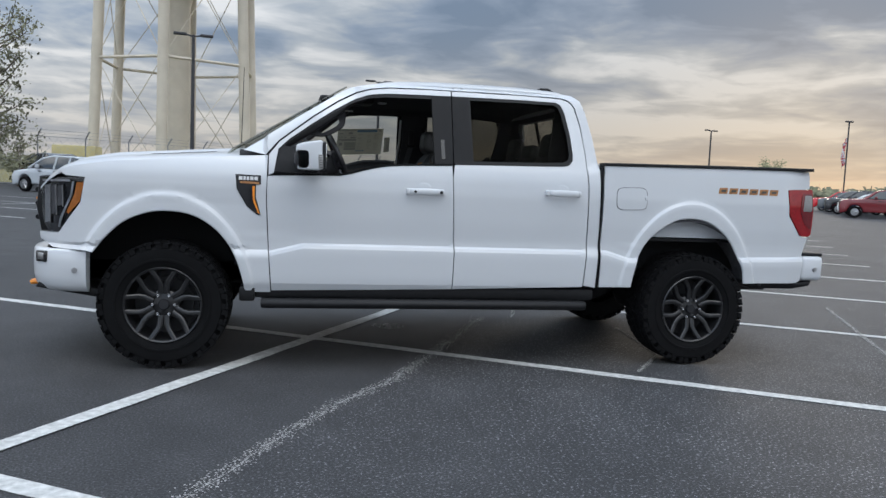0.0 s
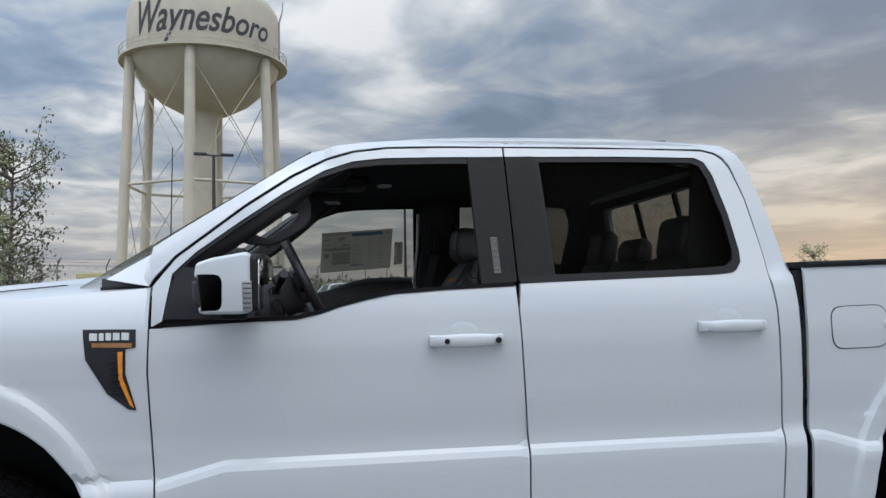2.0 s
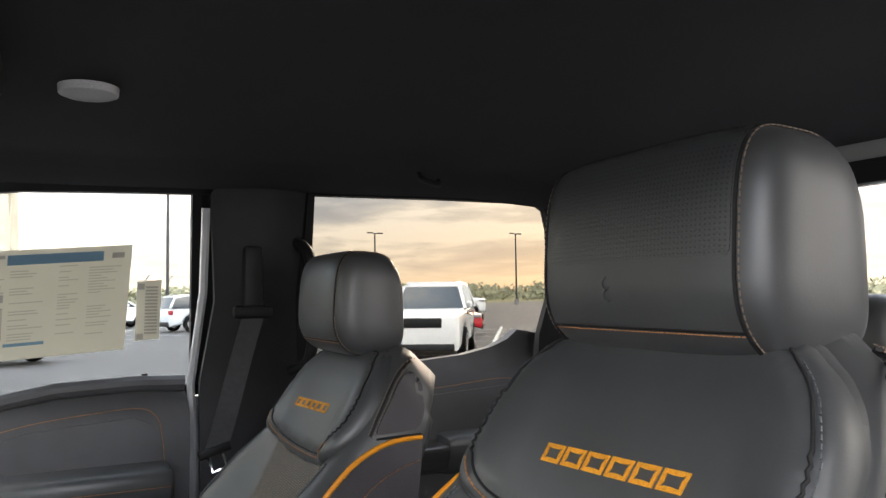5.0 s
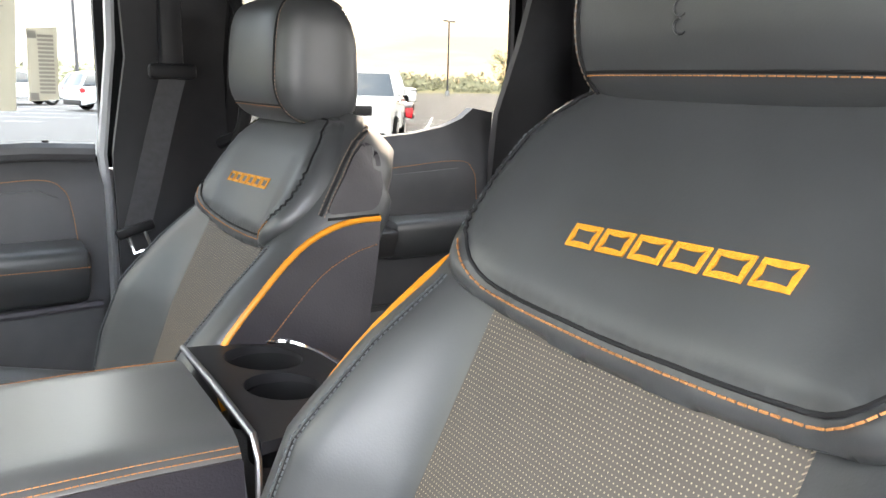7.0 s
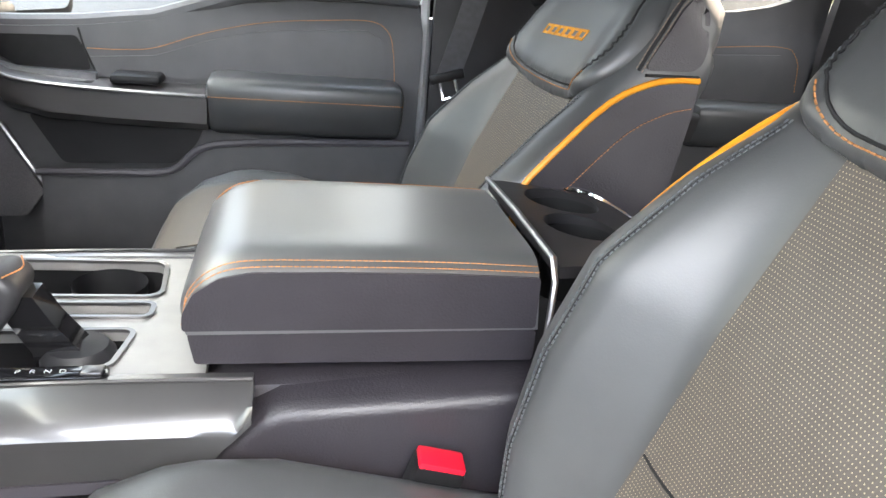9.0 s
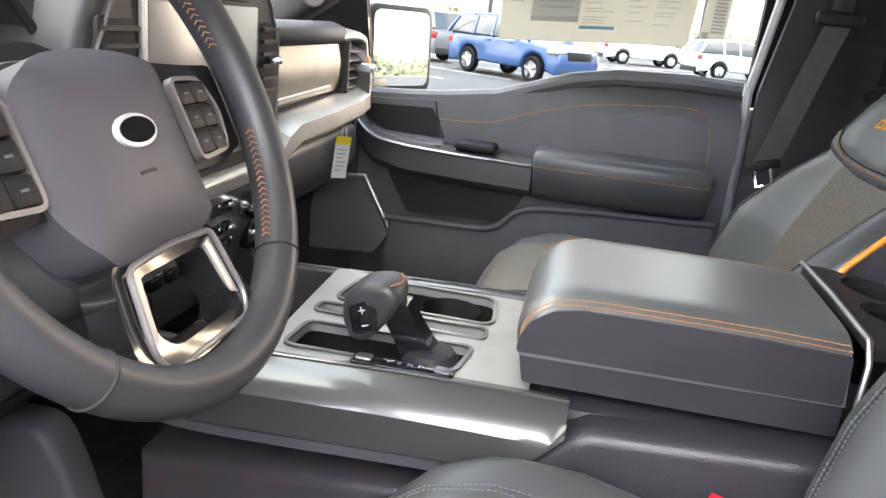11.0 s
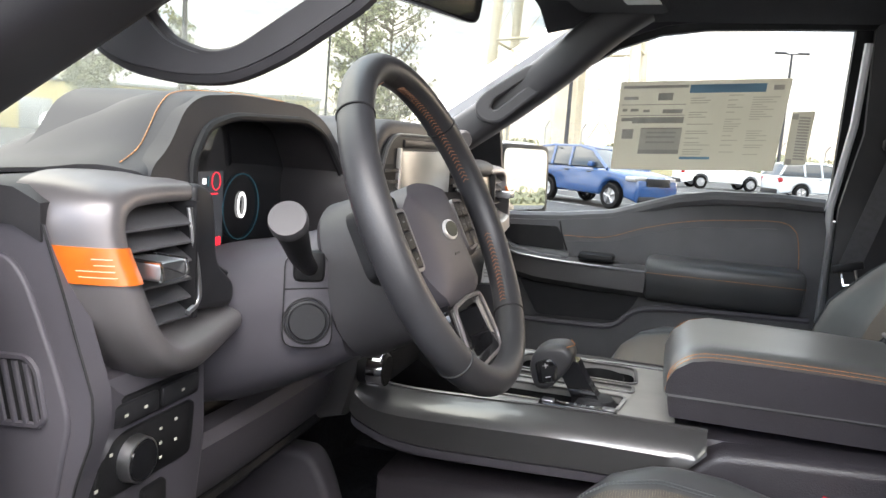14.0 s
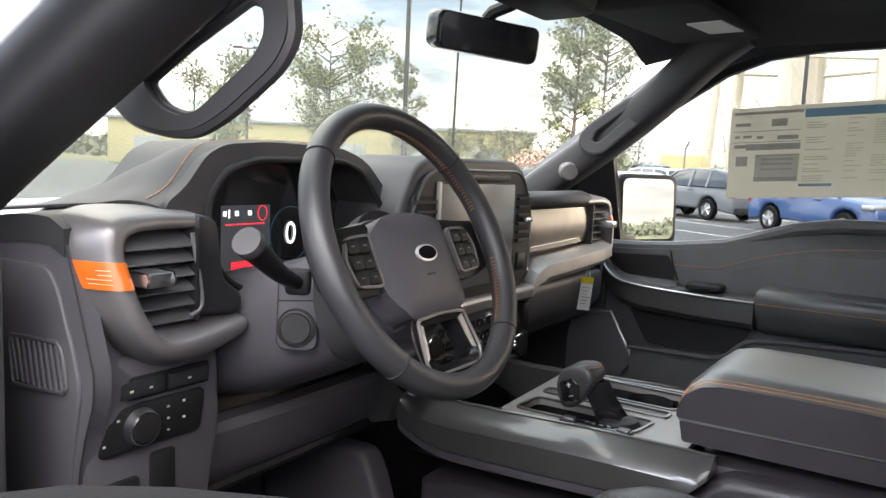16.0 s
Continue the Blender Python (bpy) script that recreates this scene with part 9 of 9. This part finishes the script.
for y, z, r in ((0.150, 1.222, 0.021), (0.185, 1.168, 0.026), (-0.135, 1.222, 0.021), (-0.16, 1.168, 0.026)):
    part("dial", lathe([(0.0, 0.966), (r * 0.8, 0.966), (r, 0.961), (r, 0.925)], (0, y, z), "x", 28), M_BLACK, dash)
    part("dial_ring", lathe([(r * 0.98, 0.964), (r * 1.07, 0.958), (r * 1.07, 0.940), (r, 0.940)], (0, y, z), "x", 28), M_CHROME, dash, "chrome dial ring")
for k in range(6):
    for z in (1.232, 1.205, 1.178):
        part("stack_button", box(0.925, 0.941, -0.10 + 0.035 * k, -0.07 + 0.035 * k, z - 0.009, z + 0.009, 0.002), M_GLOSS, dash)
for z0, z1 in ((1.195, 1.25), (1.13, 1.188)):
    part("usb_cover", box(0.93, 0.955, 0.215, 0.236, z0, z1, 0.004), M_BLACK, dash)

# passenger side
part("passenger_pad", prism(rounded([(0.80, 1.47), (0.895, 1.478), (0.925, 1.466), (0.925, 1.440), (0.86, 1.43)], 0.014), "y", 0.235, 0.625, 0.012), M_DASHTOP, dash, "padded upper dash roll")
part("trim_panel", panel([(0.245, 1.345), (0.605, 1.352), (0.605, 1.438), (0.240, 1.438)], lambda y, z: (0.915 + 0.008 * math.sin((z - 1.345) * 30), y, z), step=0.03, thick=(-0.02, 0, 0)), M_BRUSHED, dash, "brushed bronze trim panel")
part("badge_line", tube([(0.926, 0.27, 1.358), (0.926, 0.52, 1.364)], 0.002, 6), M_GRAPH, dash)
rings = []
for y, z, d in ((0.238, 1.262, 0.0), (0.26, 1.285, 0.004), (0.30, 1.300, 0.006), (0.45, 1.306, 0.010), (0.60, 1.312, 0.010), (0.68, 1.318, 0.004), (0.735, 1.335, -0.02)):
    rings.append([(0.86, y, z + 0.030), (0.925 + d, y, z + 0.034), (0.955 + d, y, z + 0.022), (0.958 + d, y, z - 0.004), (0.935 + d, y, z - 0.022), (0.86, y, z - 0.026)])
part("passenger_ledge", loft(rings), M_SATIN, dash, "satin shelf edge across the passenger side", angle=25)
part("glove_box", prism(rounded([(0.78, 1.135), (0.875, 1.14), (0.925, 1.20), (0.925, 1.272), (0.78, 1.28)], 0.02), "y", 0.245, 0.725, 0.012), M_PLASTIC, dash, "charcoal glove box")

# hang tag
tag = thing("hang_tag", "small white hang tag with a yellow head strip", "tag")
tgm = Matrix.Translation((0.945, 0.560, 1.232)) @ Matrix.Rotation(radians(-38), 4, "Z") @ Matrix.Rotation(radians(-6), 4, "X")
part("card", box(-0.0005, 0.0005, -0.017, 0.017, -0.046, 0.036, m=tgm), M_PAPERW, tag, smooth=False)
part("head_strip", box(-0.0012, 0.0012, -0.0172, 0.0172, 0.020, 0.036, m=tgm), M_YELLOW, tag, "yellow strip", smooth=False)
for k in range(6):
    part("print_line", box(-0.001, 0.0012, -0.012, 0.011 - 0.004 * (k % 3), 0.009 - 0.008 * k, 0.011 - 0.008 * k, m=tgm), M_INKGREY, tag, smooth=False)
part("loop", tube([tgm @ Vector(p) for p in ((0, -0.006, 0.036), (-0.005, 0.0, 0.075), (0, 0.006, 0.036))], 0.0012, 5), M_PAPERW, tag)

# ---------- steering wheel ----------
WC = Vector((1.108, -0.402, 1.425))
WU, WN, WR = Vector((-0.44, 0, 0.898)).normalized(), Vector((0.898, 0, 0.44)).normalized(), Vector((0, 1, 0))
WM = Matrix(((WR.x, WU.x, WN.x, WC.x), (WR.y, WU.y, WN.y, WC.y), (WR.z, WU.z, WN.z, WC.z), (0, 0, 0, 1)))
wheel = thing("steering_wheel", "black leather steering wheel with orange lacing and satin bezels", "steering wheel")
on = lambda u, v, n=0.0: WM @ Vector((u, v, n))
RR = 0.181


def rim_point(a, b, extra=0.0):
    r = 0.0165 + extra
    return on((RR + r * math.cos(b)) * math.sin(a), (RR + r * math.cos(b)) * math.cos(a), r * 1.12 * math.sin(b))


rings = [[rim_point(2 * math.pi * i / 96, 2 * math.pi * k / 20) for k in range(20)] for i in range(97)]
rim_ = part("rim", loft(rings, cap=False), M_WHEEL, wheel, "black leather-wrapped rim", angle=70)
for deg in (-49, 49, 137, -137):
    a = radians(deg)
    part("rim_seam", tube([rim_point(a, 2 * math.pi * k / 20, 0.0002) for k in range(20)], 0.0012, 5, closed=True), M_SEAM, rim_)
for a0, a1 in ((10, 75), (100, 135), (-75, -10), (-135, -100)):
    bm = bmesh.new()
    n = int(abs(a1 - a0) * 0.55)
    for i in range(n):
        a = radians(a0 + (a1 - a0) * i / n)
        for db in (-0.20, 0.20):
            tube([rim_point(a, math.pi, 0.0005), rim_point(a + 0.016, math.pi + db, 0.0005)], 0.0006, 4, bm=bm)
    part("lacing", bm, M_LACE, rim_, "orange lacing on the inner rim")


def pad(outline, n0, n1, dome, m, name, label="", step=0.012, bev=0.010):
    """A cushion over an outline on the wheel, domed towards the driver."""
    xs, ys = [p[0] for p in outline], [p[1] for p in outline]
    cx, cy, rx, ry_ = (max(xs) + min(xs)) / 2, (max(ys) + min(ys)) / 2, (max(xs) - min(xs)) / 2, (max(ys) - min(ys)) / 2
    f = lambda u, v: on(u, v, n1 + dome * (1 - max(abs((u - cx) / rx), abs((v - cy) / ry_)) ** 3.0) - dome)
    bm = panel(outline, f, step=step, thick=tuple(WN * (n0 - n1)))
    return part(name, bm, m, wheel, label, angle=50)


hub_out = rounded([(-0.080, 0.030), (-0.045, 0.048), (0.0, 0.053), (0.045, 0.048), (0.080, 0.030), (0.085, -0.045), (0.062, -0.086), (0.0, -0.095), (-0.062, -0.086), (-0.085, -0.045)], 0.02)
pad(hub_out, -0.05, 0.004, 0.018, M_PLUM, "airbag_pad", "plain charcoal hub pad")
oval = lambda a, b: [(a * math.cos(t), -0.010 + b * math.sin(t)) for t in (k * math.pi / 16 for k in range(32))]
part("emblem", prism(oval(0.0225, 0.0115), "z", -0.002, 0.0065, 0.001, m=WM), M_EMBLEM, wheel, "plain oval chrome emblem")
part("emblem_field", prism(oval(0.0190, 0.0088), "z", 0.006, 0.0072, m=WM), M_GLOSS, wheel)
part("pad_mark", prism([(-0.012, -0.0385), (0.006, -0.0385), (0.006, -0.036), (-0.012, -0.036)], "z", 0.0, 0.0042, m=WM), M_BLACK, wheel, smooth=False)
for s in (-1, 1):
    sp = rounded([(s * 0.070, 0.042), (s * 0.130, 0.036), (s * 0.174, 0.034), (s * 0.174, -0.034), (s * 0.128, -0.048), (s * 0.070, -0.046)], 0.012)
    pad(sp, -0.026, -0.012, 0.006, M_BLACK, "side_spoke", "black spoke")
    bz = rounded([(s * 0.084, 0.026), (s * 0.128, 0.024), (s * 0.142, -0.004), (s * 0.134, -0.038), (s * 0.086, -0.042)], 0.010)
    part("spoke_bezel", ring_strip(bz, lambda u, v: on(u, v, -0.007), 0.0035, tuple(WN * -0.010)), M_VENT, wheel, "satin spoke bezel")
    for i in range(2):
        for j in range(3):
            u, v = s * (0.100 + 0.0215 * i), 0.0115 - 0.0195 * j
            part("wheel_button", prism(rounded([(u - 0.0100, v - 0.0088), (u + 0.0100, v - 0.0088), (u + 0.0100, v + 0.0088), (u - 0.0100, v + 0.0088)], 0.003), "z", -0.014, -0.0065, 0.0015, m=WM), M_BLACK, wheel)
            part("button_mark", prism([(u - 0.003, v - 0.0008), (u + 0.003, v - 0.0008), (u + 0.003, v + 0.0008), (u - 0.003, v + 0.0008)], "z", -0.0068, -0.0062, m=WM), M_STITCHG, wheel, smooth=False)
frame_out = rounded([(-0.062, -0.084), (0.062, -0.084), (0.076, -0.148), (0.060, -0.170), (-0.060, -0.170), (-0.076, -0.148)], 0.012)
frame_in = rounded([(-0.040, -0.098), (0.040, -0.098), (0.047, -0.138), (0.035, -0.149), (-0.035, -0.149), (-0.047, -0.138)], 0.008)
part("lower_spoke", panel(frame_out, lambda u, v: on(u, v, -0.010 + 0.006 * smoothstep(-0.12, -0.17, v)), holes=[frame_in], step=0.012, thick=tuple(WN * -0.026)), M_GLOSS, wheel, "gloss black lower spoke with an open window")
part("lower_bezel", tube([on(u, v, -0.0055) for u, v in rounded([(-0.052, -0.090), (-0.062, -0.145), (-0.052, -0.160), (0.052, -0.160), (0.062, -0.145), (0.052, -0.090), (0.0, -0.087)], 0.008)], 0.0024, 8, closed=True), M_VENT, wheel, "satin lower bezel")
for s in (-1, 1):
    part("lower_plate", panel([(s * 0.041, -0.098), (s * 0.049, -0.138), (s * 0.058, -0.142), (s * 0.050, -0.094)], lambda u, v: on(u, v, -0.0075), step=0.02, thick=tuple(WN * -0.004)), M_SATIN, wheel)
part("hub_boss", lathe([(0.055, -0.105), (0.070, -0.07), (0.070, -0.05), (0.0, -0.05)], (0, 0, 0), "z", 28), M_BLACK, wheel).matrix_basis = WM
